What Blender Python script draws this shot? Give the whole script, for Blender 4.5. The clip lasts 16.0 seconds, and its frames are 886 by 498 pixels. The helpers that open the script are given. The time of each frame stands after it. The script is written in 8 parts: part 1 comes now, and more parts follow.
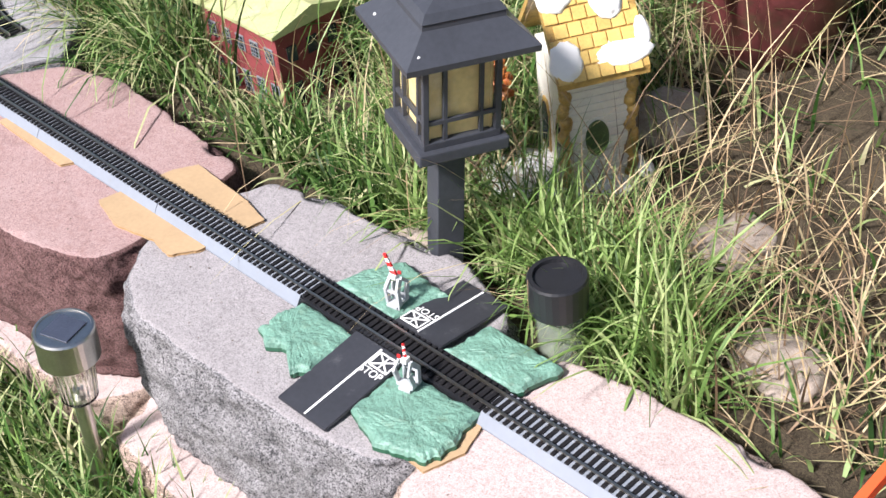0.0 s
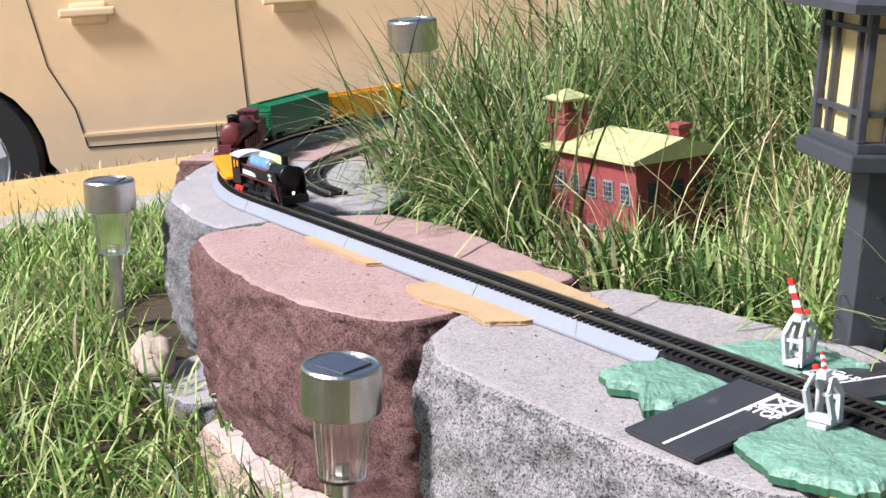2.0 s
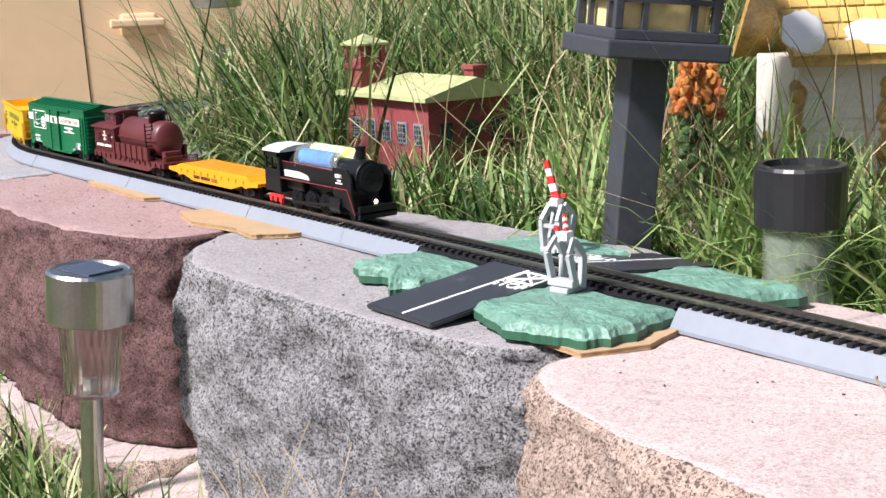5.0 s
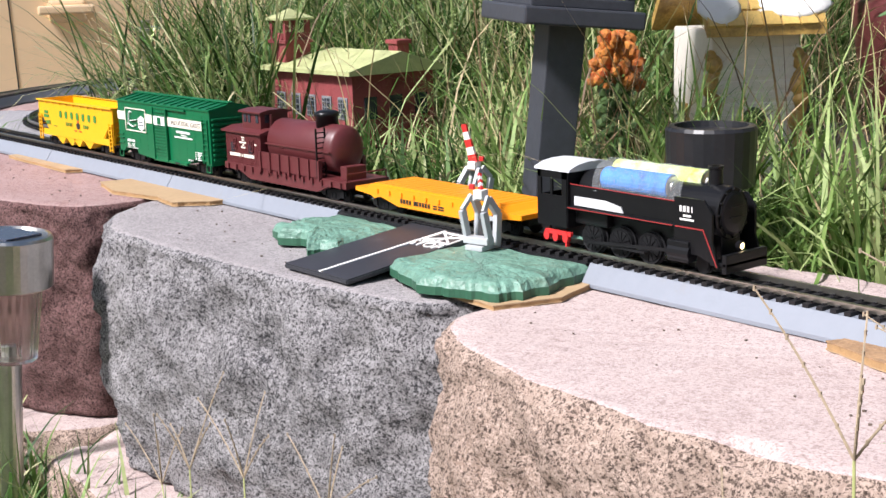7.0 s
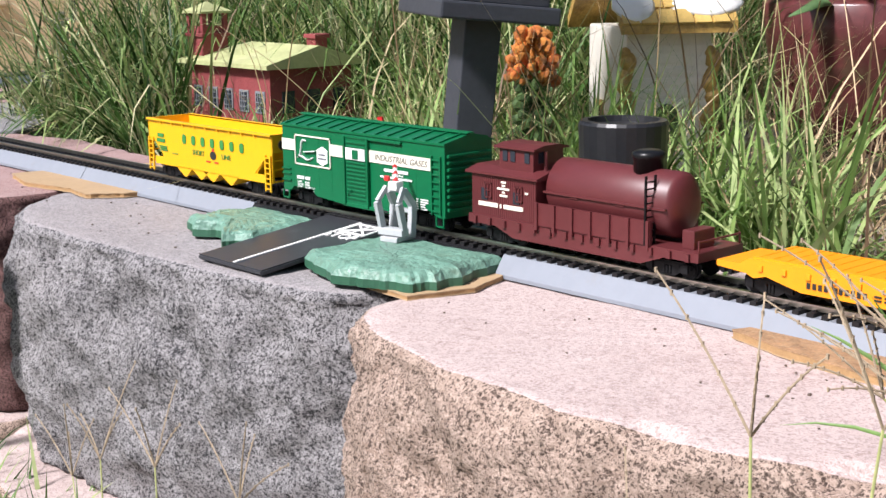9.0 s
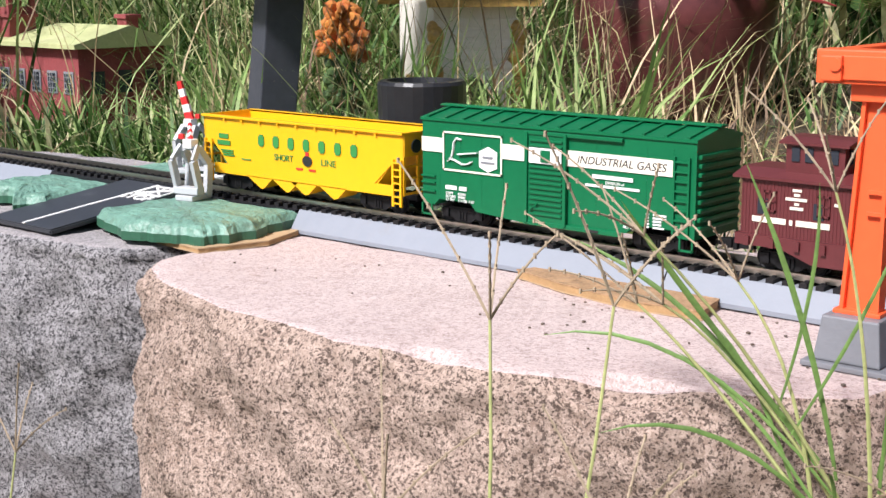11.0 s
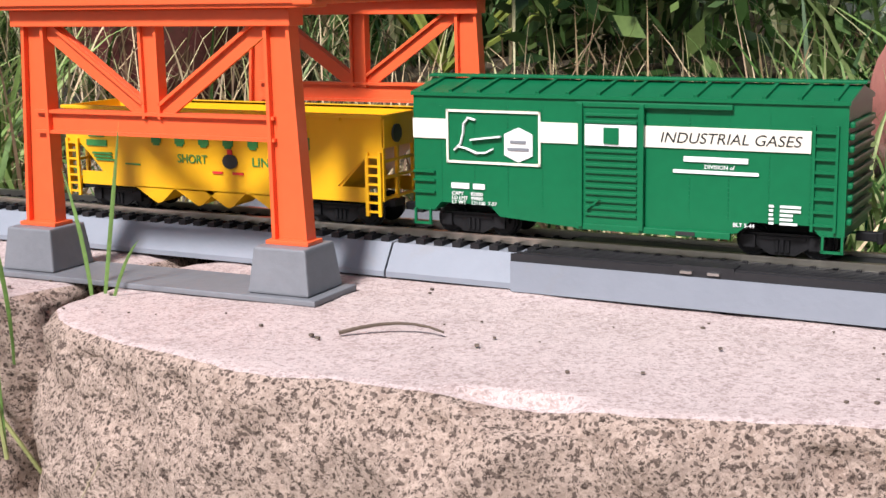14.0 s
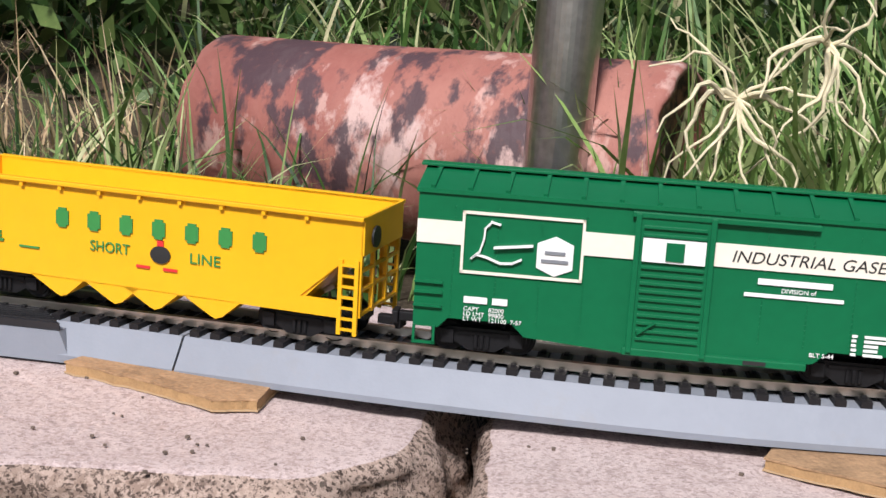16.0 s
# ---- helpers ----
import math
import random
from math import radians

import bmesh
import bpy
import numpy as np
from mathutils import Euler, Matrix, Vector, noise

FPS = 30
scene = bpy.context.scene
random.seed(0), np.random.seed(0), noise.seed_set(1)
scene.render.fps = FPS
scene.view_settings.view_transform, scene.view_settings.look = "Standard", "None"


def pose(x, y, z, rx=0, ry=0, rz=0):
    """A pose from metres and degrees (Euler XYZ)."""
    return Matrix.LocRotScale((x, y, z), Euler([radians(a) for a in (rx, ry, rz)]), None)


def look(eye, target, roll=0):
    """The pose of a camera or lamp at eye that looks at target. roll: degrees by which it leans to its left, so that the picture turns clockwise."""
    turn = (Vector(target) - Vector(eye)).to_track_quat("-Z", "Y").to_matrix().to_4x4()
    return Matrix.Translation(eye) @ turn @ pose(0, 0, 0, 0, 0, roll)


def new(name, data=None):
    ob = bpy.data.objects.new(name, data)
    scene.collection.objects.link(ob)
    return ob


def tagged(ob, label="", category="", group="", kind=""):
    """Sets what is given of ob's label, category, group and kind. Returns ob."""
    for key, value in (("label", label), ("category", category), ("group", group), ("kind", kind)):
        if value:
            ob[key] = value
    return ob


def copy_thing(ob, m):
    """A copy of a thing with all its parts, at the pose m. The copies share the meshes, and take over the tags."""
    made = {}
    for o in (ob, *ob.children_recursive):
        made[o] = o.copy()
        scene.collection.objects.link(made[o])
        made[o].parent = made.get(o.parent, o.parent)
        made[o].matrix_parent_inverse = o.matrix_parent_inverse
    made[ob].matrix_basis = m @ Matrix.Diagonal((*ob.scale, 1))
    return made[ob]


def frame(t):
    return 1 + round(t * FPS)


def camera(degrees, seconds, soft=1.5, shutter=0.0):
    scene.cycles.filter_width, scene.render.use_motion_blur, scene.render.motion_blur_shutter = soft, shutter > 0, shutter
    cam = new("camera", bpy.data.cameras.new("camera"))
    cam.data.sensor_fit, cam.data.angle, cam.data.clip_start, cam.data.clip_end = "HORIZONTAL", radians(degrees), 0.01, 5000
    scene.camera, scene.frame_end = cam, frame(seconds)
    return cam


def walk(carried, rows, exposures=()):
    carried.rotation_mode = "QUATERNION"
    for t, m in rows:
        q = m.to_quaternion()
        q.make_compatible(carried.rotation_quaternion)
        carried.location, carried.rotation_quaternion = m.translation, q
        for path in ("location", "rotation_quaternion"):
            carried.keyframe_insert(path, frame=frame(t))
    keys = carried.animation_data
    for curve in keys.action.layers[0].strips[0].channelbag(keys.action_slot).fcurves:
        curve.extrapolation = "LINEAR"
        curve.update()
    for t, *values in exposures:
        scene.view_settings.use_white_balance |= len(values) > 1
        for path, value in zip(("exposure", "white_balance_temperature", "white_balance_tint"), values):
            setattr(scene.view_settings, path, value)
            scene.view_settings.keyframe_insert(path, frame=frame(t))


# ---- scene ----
cam = camera(36.24, 16.0, soft=1.5)
PATH = [
    (0, look((0.5884, -0.5206, 0.8082), (-0.0064, -0.0080, 0.1890), -6.76)),
    (0.5, look((0.5600, -0.5424, 0.6086), (-0.0639, 0.0204, 0.0664), -3.89)),
    (1, look((0.5001, -0.5795, 0.4561), (-0.2368, -0.0293, 0.0633), -2.81)),
    (1.5, look((0.4684, -0.5736, 0.3786), (-0.3484, -0.0625, 0.1111), -3.17)),
    (2, look((0.4500, -0.5646, 0.3054), (-0.3856, -0.0688, 0.0690), -3.03)),
    (2.5, look((0.4450, -0.5608, 0.2883), (-0.3942, -0.0670, 0.0605), -3.12)),
    (3, look((0.4557, -0.5500, 0.2489), (-0.3792, -0.0462, 0.0273), -3.43)),
    (3.5, look((0.4517, -0.5405, 0.2355), (-0.3682, -0.0102, 0.0199), -3.31)),
    (4, look((0.4576, -0.5208, 0.2190), (-0.3503, 0.0305, 0.0107), -3.04)),
    (4.5, look((0.4659, -0.5049, 0.2008), (-0.3320, 0.0628, -0.0017), -2.48)),
    (5, look((0.4805, -0.4953, 0.1877), (-0.3102, 0.0833, -0.0123), -2.06)),
    (7.5, look((0.4994, -0.4941, 0.1672), (-0.2545, 0.1304, -0.0373), -1.40)),
    (8, look((0.5033, -0.4887, 0.1650), (-0.2435, 0.1452, -0.0362), -1.16)),
    (8.2, look((0.5015, -0.4909, 0.1662), (-0.2415, 0.1474, -0.0350), -1.15)),
    (10.5, look((0.5057, -0.4963, 0.1495), (-0.1623, 0.2186, -0.0571), 0.10)),
    (11, look((0.5251, -0.4818, 0.1347), (-0.1170, 0.2588, -0.0633), -0.18)),
    (11.5, look((0.5348, -0.4768, 0.1306), (-0.0679, 0.2964, -0.0665), 0.10)),
    (12, look((0.5538, -0.4710, 0.1309), (-0.0179, 0.3250, -0.0676), -0.03)),
    (12.5, look((0.5763, -0.4611, 0.1265), (0.0347, 0.3569, -0.0673), 0.18)),
    (13, look((0.6123, -0.4544, 0.1240), (0.1136, 0.3898, -0.0726), 0.01)),
    (13.5, look((0.6631, -0.4322, 0.1166), (0.1755, 0.4183, -0.0804), -1.20)),
    (14, look((0.7054, -0.4157, 0.1054), (0.2444, 0.4506, -0.0870), -1.03)),
    (14.5, look((0.7409, -0.3889, 0.1065), (0.3030, 0.4902, -0.0820), -0.92)),
    (15, look((0.7686, -0.3869, 0.1164), (0.4146, 0.5273, -0.0807), 0.30)),
    (15.5, look((0.8143, -0.3966, 0.1260), (0.5533, 0.5449, -0.0870), 1.48)),
    (16, look((0.8470, -0.4017, 0.1396), (0.6798, 0.5608, -0.0739), 3.30)),
]
# the clip's camera darkens its picture along the way: seconds, stops
EXPOSURES = [(0, 1.0), (3.5, 0.95), (7.5, 0.75), (10.5, 0.72), (13.0, 0.62), (14.5, 0.55), (15.5, 0.45), (16, 0.3)]
walk(cam, PATH, EXPOSURES)

# ---- world and sun ----
world = bpy.data.worlds.new("sky")
scene.world = world
world.use_nodes = True
wn, wl = world.node_tree.nodes, world.node_tree.links
sky = wn.new("ShaderNodeTexSky")
sky.sky_type, sky.sun_disc = "NISHITA", False
sky.sun_elevation, sky.sun_rotation = radians(47), radians(-177)
sky.air_density, sky.dust_density = 1.0, 2.0
wn["Background"].inputs["Strength"].default_value = 0.062
wl.new(sky.outputs[0], wn["Background"].inputs["Color"])
sun = new("sun", bpy.data.lights.new("sun", "SUN"))
sun.data.energy, sun.data.angle, sun.data.color = 4.4, radians(9), (0.99, 0.96, 1.0)
sun.matrix_world = look((-0.1, -1.7, 1.85), (0, 0, 0))


# ---- materials ----
def mat(name, base, rough=0.6, metal=0.0, var=0.12, scale=60.0, bump=0.0, bscale=300.0, dirt_or_sheen=None, dirt_or_sheen_amount=0.0,
        dirt_or_sheen_scale=25.0, spec=0.5, island=0.0, obj=0.0):
    """Procedural paint, plastic or metal: two scales of tone, optional stains or painted sheen and fine relief."""
    m = bpy.data.materials.new(name)
    m.use_nodes = True
    n, l = m.node_tree.nodes, m.node_tree.links
    b = n["Principled BSDF"]
    b.inputs["Roughness"].default_value, b.inputs["Metallic"].default_value = rough, metal
    b.inputs["Specular IOR Level"].default_value = spec
    tc = n.new("ShaderNodeTexCoord")
    n1, n2 = n.new("ShaderNodeTexNoise"), n.new("ShaderNodeTexNoise")
    n1.inputs["Scale"].default_value, n2.inputs["Scale"].default_value = scale, scale * 7.3
    n1.inputs["Detail"].default_value = n2.inputs["Detail"].default_value = 4
    add = n.new("ShaderNodeMath")
    add.operation = "ADD"
    for s in (n1, n2):
        l.new(tc.outputs["Object"], s.inputs["Vector"])
    l.new(n1.outputs["Fac"], add.inputs[0])
    l.new(n2.outputs["Fac"], add.inputs[1])
    mr = n.new("ShaderNodeMapRange")
    mr.inputs["From Min"].default_value, mr.inputs["From Max"].default_value = 0.6, 1.4
    mr.inputs["To Min"].default_value, mr.inputs["To Max"].default_value = 1 - var, 1 + var
    l.new(add.outputs[0], mr.inputs["Value"])
    value = mr.outputs["Result"]
    for amount, source in ((island, "island"), (obj, "object")):
        if amount:
            g = n.new("ShaderNodeNewGeometry") if source == "island" else n.new("ShaderNodeObjectInfo")
            r = n.new("ShaderNodeMapRange")
            r.inputs["To Min"].default_value, r.inputs["To Max"].default_value = 1 - amount, 1 + amount
            l.new(g.outputs["Random Per Island" if source == "island" else "Random"], r.inputs["Value"])
            mu = n.new("ShaderNodeMath")
            mu.operation = "MULTIPLY"
            l.new(value, mu.inputs[0])
            l.new(r.outputs["Result"], mu.inputs[1])
            value = mu.outputs[0]
    sc = n.new("ShaderNodeVectorMath")
    sc.operation = "SCALE"
    sc.inputs[0].default_value = base[:3]
    l.new(value, sc.inputs["Scale"])
    colour = sc.outputs[0]
    if dirt_or_sheen:
        n3 = n.new("ShaderNodeTexNoise")
        n3.inputs["Scale"].default_value, n3.inputs["Detail"].default_value = dirt_or_sheen_scale, 8
        n3.inputs["Roughness"].default_value = 0.7
        l.new(tc.outputs["Object"], n3.inputs["Vector"])
        cr = n.new("ShaderNodeMapRange")
        cr.inputs["From Min"].default_value, cr.inputs["From Max"].default_value = 0.62 - 0.25 * dirt_or_sheen_amount, 0.72
        cr.inputs["To Max"].default_value = min(1.0, 0.4 + dirt_or_sheen_amount)
        l.new(n3.outputs["Fac"], cr.inputs["Value"])
        mx = n.new("ShaderNodeMix")
        mx.data_type = "RGBA"
        l.new(cr.outputs["Result"], mx.inputs["Factor"])
        l.new(colour, mx.inputs["A"])
        mx.inputs["B"].default_value = (*dirt_or_sheen, 1)
        colour = mx.outputs["Result"]
    l.new(colour, b.inputs["Base Color"])
    if bump:
        nb = n.new("ShaderNodeTexNoise")
        nb.inputs["Scale"].default_value, nb.inputs["Detail"].default_value = bscale, 5
        l.new(tc.outputs["Object"], nb.inputs["Vector"])
        bp = n.new("ShaderNodeBump")
        bp.inputs["Strength"].default_value, bp.inputs["Distance"].default_value = bump, 0.002
        l.new(nb.outputs["Fac"], bp.inputs["Height"])
        l.new(bp.outputs["Normal"], b.inputs["Normal"])
    return m


def stone_mat(name, base, dust, dark, dust_amount, speck, relief):
    """Split or moulded concrete: cement tone, pale dust, dark and pale aggregate grains, pitted relief."""
    m = bpy.data.materials.new(name)
    m.use_nodes = True
    n, l = m.node_tree.nodes, m.node_tree.links
    b = n["Principled BSDF"]
    b.inputs["Roughness"].default_value, b.inputs["Specular IOR Level"].default_value = 0.92, 0.2
    tc = n.new("ShaderNodeTexCoord")

    def noise_fac(scale, detail=6, rough=0.6, lo=0.4, hi=0.6, top=1.0):
        t = n.new("ShaderNodeTexNoise")
        t.inputs["Scale"].default_value, t.inputs["Detail"].default_value, t.inputs["Roughness"].default_value = scale, detail, rough
        l.new(tc.outputs["Object"], t.inputs["Vector"])
        r = n.new("ShaderNodeMapRange")
        r.inputs["From Min"].default_value, r.inputs["From Max"].default_value, r.inputs["To Max"].default_value = lo, hi, top
        l.new(t.outputs["Fac"], r.inputs["Value"])
        return r.outputs["Result"], t.outputs["Fac"]

    def mix(fac, a, c):
        x = n.new("ShaderNodeMix")
        x.data_type = "RGBA"
        l.new(fac, x.inputs["Factor"])
        if isinstance(a, tuple):
            x.inputs["A"].default_value = (*a, 1)
        else:
            l.new(a, x.inputs["A"])
        x.inputs["B"].default_value = (*c, 1)
        return x.outputs["Result"]

    big, bigraw = noise_fac(11, 8, 0.7, 0.40, 0.64, dust_amount)
    mid, midraw = noise_fac(130, 12, 0.9, 0.47, 0.53, dust_amount)
    fine, _ = noise_fac(520, 6, 0.85, 0.565, 0.59, speck)
    pits, pitraw = noise_fac(420, 7, 0.8, 0.585, 0.615, speck * 0.85)
    pale, _ = noise_fac(640, 4, 0.7, 0.575, 0.60, 0.75)

    def cells(scale, lo, hi, top):
        w = n.new("ShaderNodeTexNoise")
        w.inputs["Scale"].default_value = scale * 0.9
        l.new(tc.outputs["Object"], w.inputs["Vector"])
        warp = n.new("ShaderNodeVectorMath")
        warp.operation = "MULTIPLY_ADD"
        warp.inputs[1].default_value = (1.1 / scale,) * 3
        l.new(w.outputs["Color"], warp.inputs[0])
        l.new(tc.outputs["Object"], warp.inputs[2])
        v = n.new("ShaderNodeTexVoronoi")
        v.inputs["Scale"].default_value = scale
        l.new(warp.outputs[0], v.inputs["Vector"])
        sep = n.new("ShaderNodeSeparateColor")
        l.new(v.outputs["Color"], sep.inputs[0])
        r = n.new("ShaderNodeMapRange")
        r.inputs["From Min"].default_value, r.inputs["From Max"].default_value, r.inputs["To Max"].default_value = lo, hi, top
        l.new(sep.outputs[0], r.inputs["Value"])
        return r.outputs["Result"], v.outputs["Distance"]

    stones, edge = cells(720, 0.80, 0.88, speck * 0.8)
    chips, _ = cells(620, 0.55, 0.70, 0.8 * relief)
    grit, _ = cells(1300, 0.80, 0.86, speck * 0.9)
    c = mix(big, base, dust)
    c = mix(mid, c, dust)
    c = mix(chips, c, tuple(min(0.8, 1.08 * v) for v in dust))
    c = mix(stones, c, dark)
    c = mix(grit, c, dark)
    c = mix(fine, c, dark)
    c = mix(pits, c, (dark[0] * 0.6, dark[1] * 0.6, dark[2] * 0.6))
    c = mix(pale, c, tuple(min(0.78, 1.12 * v) for v in dust))
    l.new(c, b.inputs["Base Color"])
    add = n.new("ShaderNodeMath")
    add.operation = "MULTIPLY_ADD"
    add.inputs[1].default_value = 1.2
    l.new(midraw, add.inputs[0])
    l.new(pitraw, add.inputs[2])
    sink = n.new("ShaderNodeMath")
    sink.operation = "MULTIPLY_ADD"
    sink.inputs[1].default_value = -0.5
    l.new(edge, sink.inputs[0])
    l.new(add.outputs[0], sink.inputs[2])
    bp = n.new("ShaderNodeBump")
    bp.inputs["Strength"].default_value, bp.inputs["Distance"].default_value = relief * 0.55, 0.005
    l.new(sink.outputs[0], bp.inputs["Height"])
    l.new(bp.outputs["Normal"], b.inputs["Normal"])
    return m


def blade_mat(name, cols, rough=0.55, trans=0.25):
    """Grass and leaves: a tone for each blade, some light through it."""
    m = bpy.data.materials.new(name)
    m.use_nodes = True
    n, l = m.node_tree.nodes, m.node_tree.links
    b = n["Principled BSDF"]
    b.inputs["Roughness"].default_value, b.inputs["Specular IOR Level"].default_value = rough, 0.35
    g = n.new("ShaderNodeNewGeometry")
    ramp = n.new("ShaderNodeValToRGB")
    els = ramp.color_ramp.elements
    while len(els) < len(cols):
        els.new(0.5)
    for i, c in enumerate(cols):
        els[i].position = i / max(1, len(cols) - 1)
        els[i].color = (*c, 1)
    l.new(g.outputs["Random Per Island"], ramp.inputs["Fac"])
    tc = n.new("ShaderNodeTexCoord")
    nz = n.new("ShaderNodeTexNoise")
    nz.inputs["Scale"].default_value = 140
    l.new(tc.outputs["Object"], nz.inputs["Vector"])
    r = n.new("ShaderNodeMapRange")
    r.inputs["To Min"].default_value, r.inputs["To Max"].default_value = 0.65, 1.35
    l.new(nz.outputs["Fac"], r.inputs["Value"])
    sc = n.new("ShaderNodeVectorMath")
    sc.operation = "SCALE"
    l.new(ramp.outputs["Color"], sc.inputs[0])
    l.new(r.outputs["Result"], sc.inputs["Scale"])
    l.new(sc.outputs[0], b.inputs["Base Color"])
    tr = n.new("ShaderNodeBsdfTranslucent")
    l.new(sc.outputs[0], tr.inputs["Color"])
    mx = n.new("ShaderNodeMixShader")
    mx.inputs[0].default_value = trans
    l.new(b.outputs[0], mx.inputs[1])
    l.new(tr.outputs[0], mx.inputs[2])
    l.new(mx.outputs[0], n["Material Output"].inputs["Surface"])
    return m


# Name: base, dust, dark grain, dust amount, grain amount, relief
# each block's top gets a lighter tone than its split face
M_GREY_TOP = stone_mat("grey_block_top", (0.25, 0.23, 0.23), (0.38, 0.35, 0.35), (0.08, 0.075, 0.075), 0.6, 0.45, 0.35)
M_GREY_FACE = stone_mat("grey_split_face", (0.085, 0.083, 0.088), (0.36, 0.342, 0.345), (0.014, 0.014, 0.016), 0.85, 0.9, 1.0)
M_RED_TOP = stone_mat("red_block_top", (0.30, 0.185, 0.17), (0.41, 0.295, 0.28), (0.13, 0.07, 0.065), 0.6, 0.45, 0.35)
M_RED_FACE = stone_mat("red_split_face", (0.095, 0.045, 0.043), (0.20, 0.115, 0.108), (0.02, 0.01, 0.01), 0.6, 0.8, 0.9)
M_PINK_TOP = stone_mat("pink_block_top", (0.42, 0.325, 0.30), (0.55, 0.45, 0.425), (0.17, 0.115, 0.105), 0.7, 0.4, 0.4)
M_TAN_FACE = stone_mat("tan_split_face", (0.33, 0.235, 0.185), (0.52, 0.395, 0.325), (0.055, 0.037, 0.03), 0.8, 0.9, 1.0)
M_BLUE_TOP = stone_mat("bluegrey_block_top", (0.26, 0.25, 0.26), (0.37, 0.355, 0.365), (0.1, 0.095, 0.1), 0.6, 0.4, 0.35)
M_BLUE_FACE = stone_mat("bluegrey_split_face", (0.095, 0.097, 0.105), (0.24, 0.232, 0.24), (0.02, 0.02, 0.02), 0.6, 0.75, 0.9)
M_SOIL = stone_mat("garden_soil", (0.045, 0.034, 0.023), (0.10, 0.078, 0.05), (0.014, 0.011, 0.008), 0.6, 0.6, 0.9)
M_BED = mat("grey_roadbed_plastic", (0.215, 0.235, 0.27), 0.6, var=0.05, scale=20, bump=0.08, bscale=500, dirt_or_sheen=(0.22, 0.21, 0.2), dirt_or_sheen_amount=0.1)
M_TIE = mat("black_tie_plastic", (0.012, 0.011, 0.012), 0.55, var=0.3, spec=0.3)
M_RAIL = mat("nickel_silver_rail", (0.55, 0.51, 0.44), 0.32, 1.0, var=0.15, scale=30)
M_CARD = mat("corrugated_cardboard", (0.40, 0.275, 0.155), 0.85, var=0.1, scale=30, bump=0.2, bscale=120)
M_CARD_EDGE = mat("cardboard_flutes", (0.36, 0.22, 0.10), 0.9, var=0.25, scale=200)
# torn strips: a darker copy of the cardboard, their shade mixed into the brown
M_CARD_TORN_SHADE = mat("torn_cardboard_shade_brown", (0.33, 0.20, 0.105), 0.9, var=0.35, scale=90, bump=0.8, bscale=160, dirt_or_sheen=(0.14, 0.08, 0.04), dirt_or_sheen_amount=0.3, dirt_or_sheen_scale=140)
M_GREEN_MOLD = mat("moulded_green_grass_plastic", (0.145, 0.275, 0.21), 0.42, var=0.3, scale=60, bump=0.8, bscale=260, dirt_or_sheen=(0.13, 0.19, 0.13), dirt_or_sheen_amount=0.35, dirt_or_sheen_scale=80)
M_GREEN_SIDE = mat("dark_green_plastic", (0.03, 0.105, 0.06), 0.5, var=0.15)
M_ROAD = mat("black_road_plastic", (0.035, 0.036, 0.042), 0.42, var=0.2, scale=30, dirt_or_sheen=(0.12, 0.12, 0.125), dirt_or_sheen_amount=0.12, dirt_or_sheen_scale=60)
M_WHITE = mat("white_paint", (0.8, 0.79, 0.76), 0.5, var=0.05)
M_BLACK = mat("black_plastic", (0.016, 0.016, 0.018), 0.38, var=0.25)
M_SATIN = mat("dark_lantern_paint", (0.045, 0.048, 0.058), 0.48, var=0.2, scale=25, bump=0.1, bscale=250)


# ---- building blocks ----
def bm_new():
    return bmesh.new()


def link_bm(name, bm, material, parent=None, smooth=False):
    me = bpy.data.meshes.new(name)
    bmesh.ops.recalc_face_normals(bm, faces=bm.faces)
    bm.to_mesh(me)
    bm.free()
    for m in material if isinstance(material, (list, tuple)) else (material,):
        me.materials.append(m)
    if smooth:
        me.polygons.foreach_set("use_smooth", [True] * len(me.polygons))
    ob = new(name, me)
    if parent is not None:
        ob.parent = parent
    return ob


def part(name, bm, material, parent, label="", smooth=False):
    ob = link_bm(name, bm, material, parent, smooth)
    if label:
        tagged(ob, label)
    return ob


def thing(name, m, label, category, group="", kind=""):
    ob = new(name)
    ob.empty_display_size = 0.01
    ob.matrix_basis = m
    return tagged(ob, label, category, group, kind)


def box(bm, lo, hi, bevel=0.0, m=None, taper=None):
    """A block from corner to corner, its edges rounded; taper: how far its top is drawn in."""
    lo, hi = Vector(lo), Vector(hi)
    geo = bmesh.ops.create_cube(bm, size=1.0)
    verts = geo["verts"]
    for v in verts:
        top = v.co.z > 0
        v.co = Vector([lo[i] + (v.co[i] + 0.5) * (hi[i] - lo[i]) for i in range(3)])
        if taper and top:
            c = (lo + hi) / 2
            v.co.x = c.x + (v.co.x - c.x) * taper
            v.co.y = c.y + (v.co.y - c.y) * taper
    if bevel:
        edges = list({e for v in verts for e in v.link_edges})
        out = bmesh.ops.bevel(bm, geom=edges, offset=bevel, segments=2, affect="EDGES", profile=0.6)
        verts = list({v for v in out["verts"]} | {v for v in verts if v.is_valid})
    if m is not None:
        bmesh.ops.transform(bm, matrix=m, verts=[v for v in verts if v.is_valid])
    return bm


def rod(bm, a, b, r, r2=None, seg=12, caps=True):
    """A round bar from a to b."""
    a, b = Vector(a), Vector(b)
    geo = bmesh.ops.create_cone(bm, cap_ends=caps, segments=seg, radius1=r, radius2=r if r2 is None else r2, depth=(b - a).length)
    q = (b - a).to_track_quat("Z", "Y").to_matrix().to_4x4()
    bmesh.ops.transform(bm, matrix=Matrix.Translation((a + b) / 2) @ q, verts=geo["verts"])
    return bm


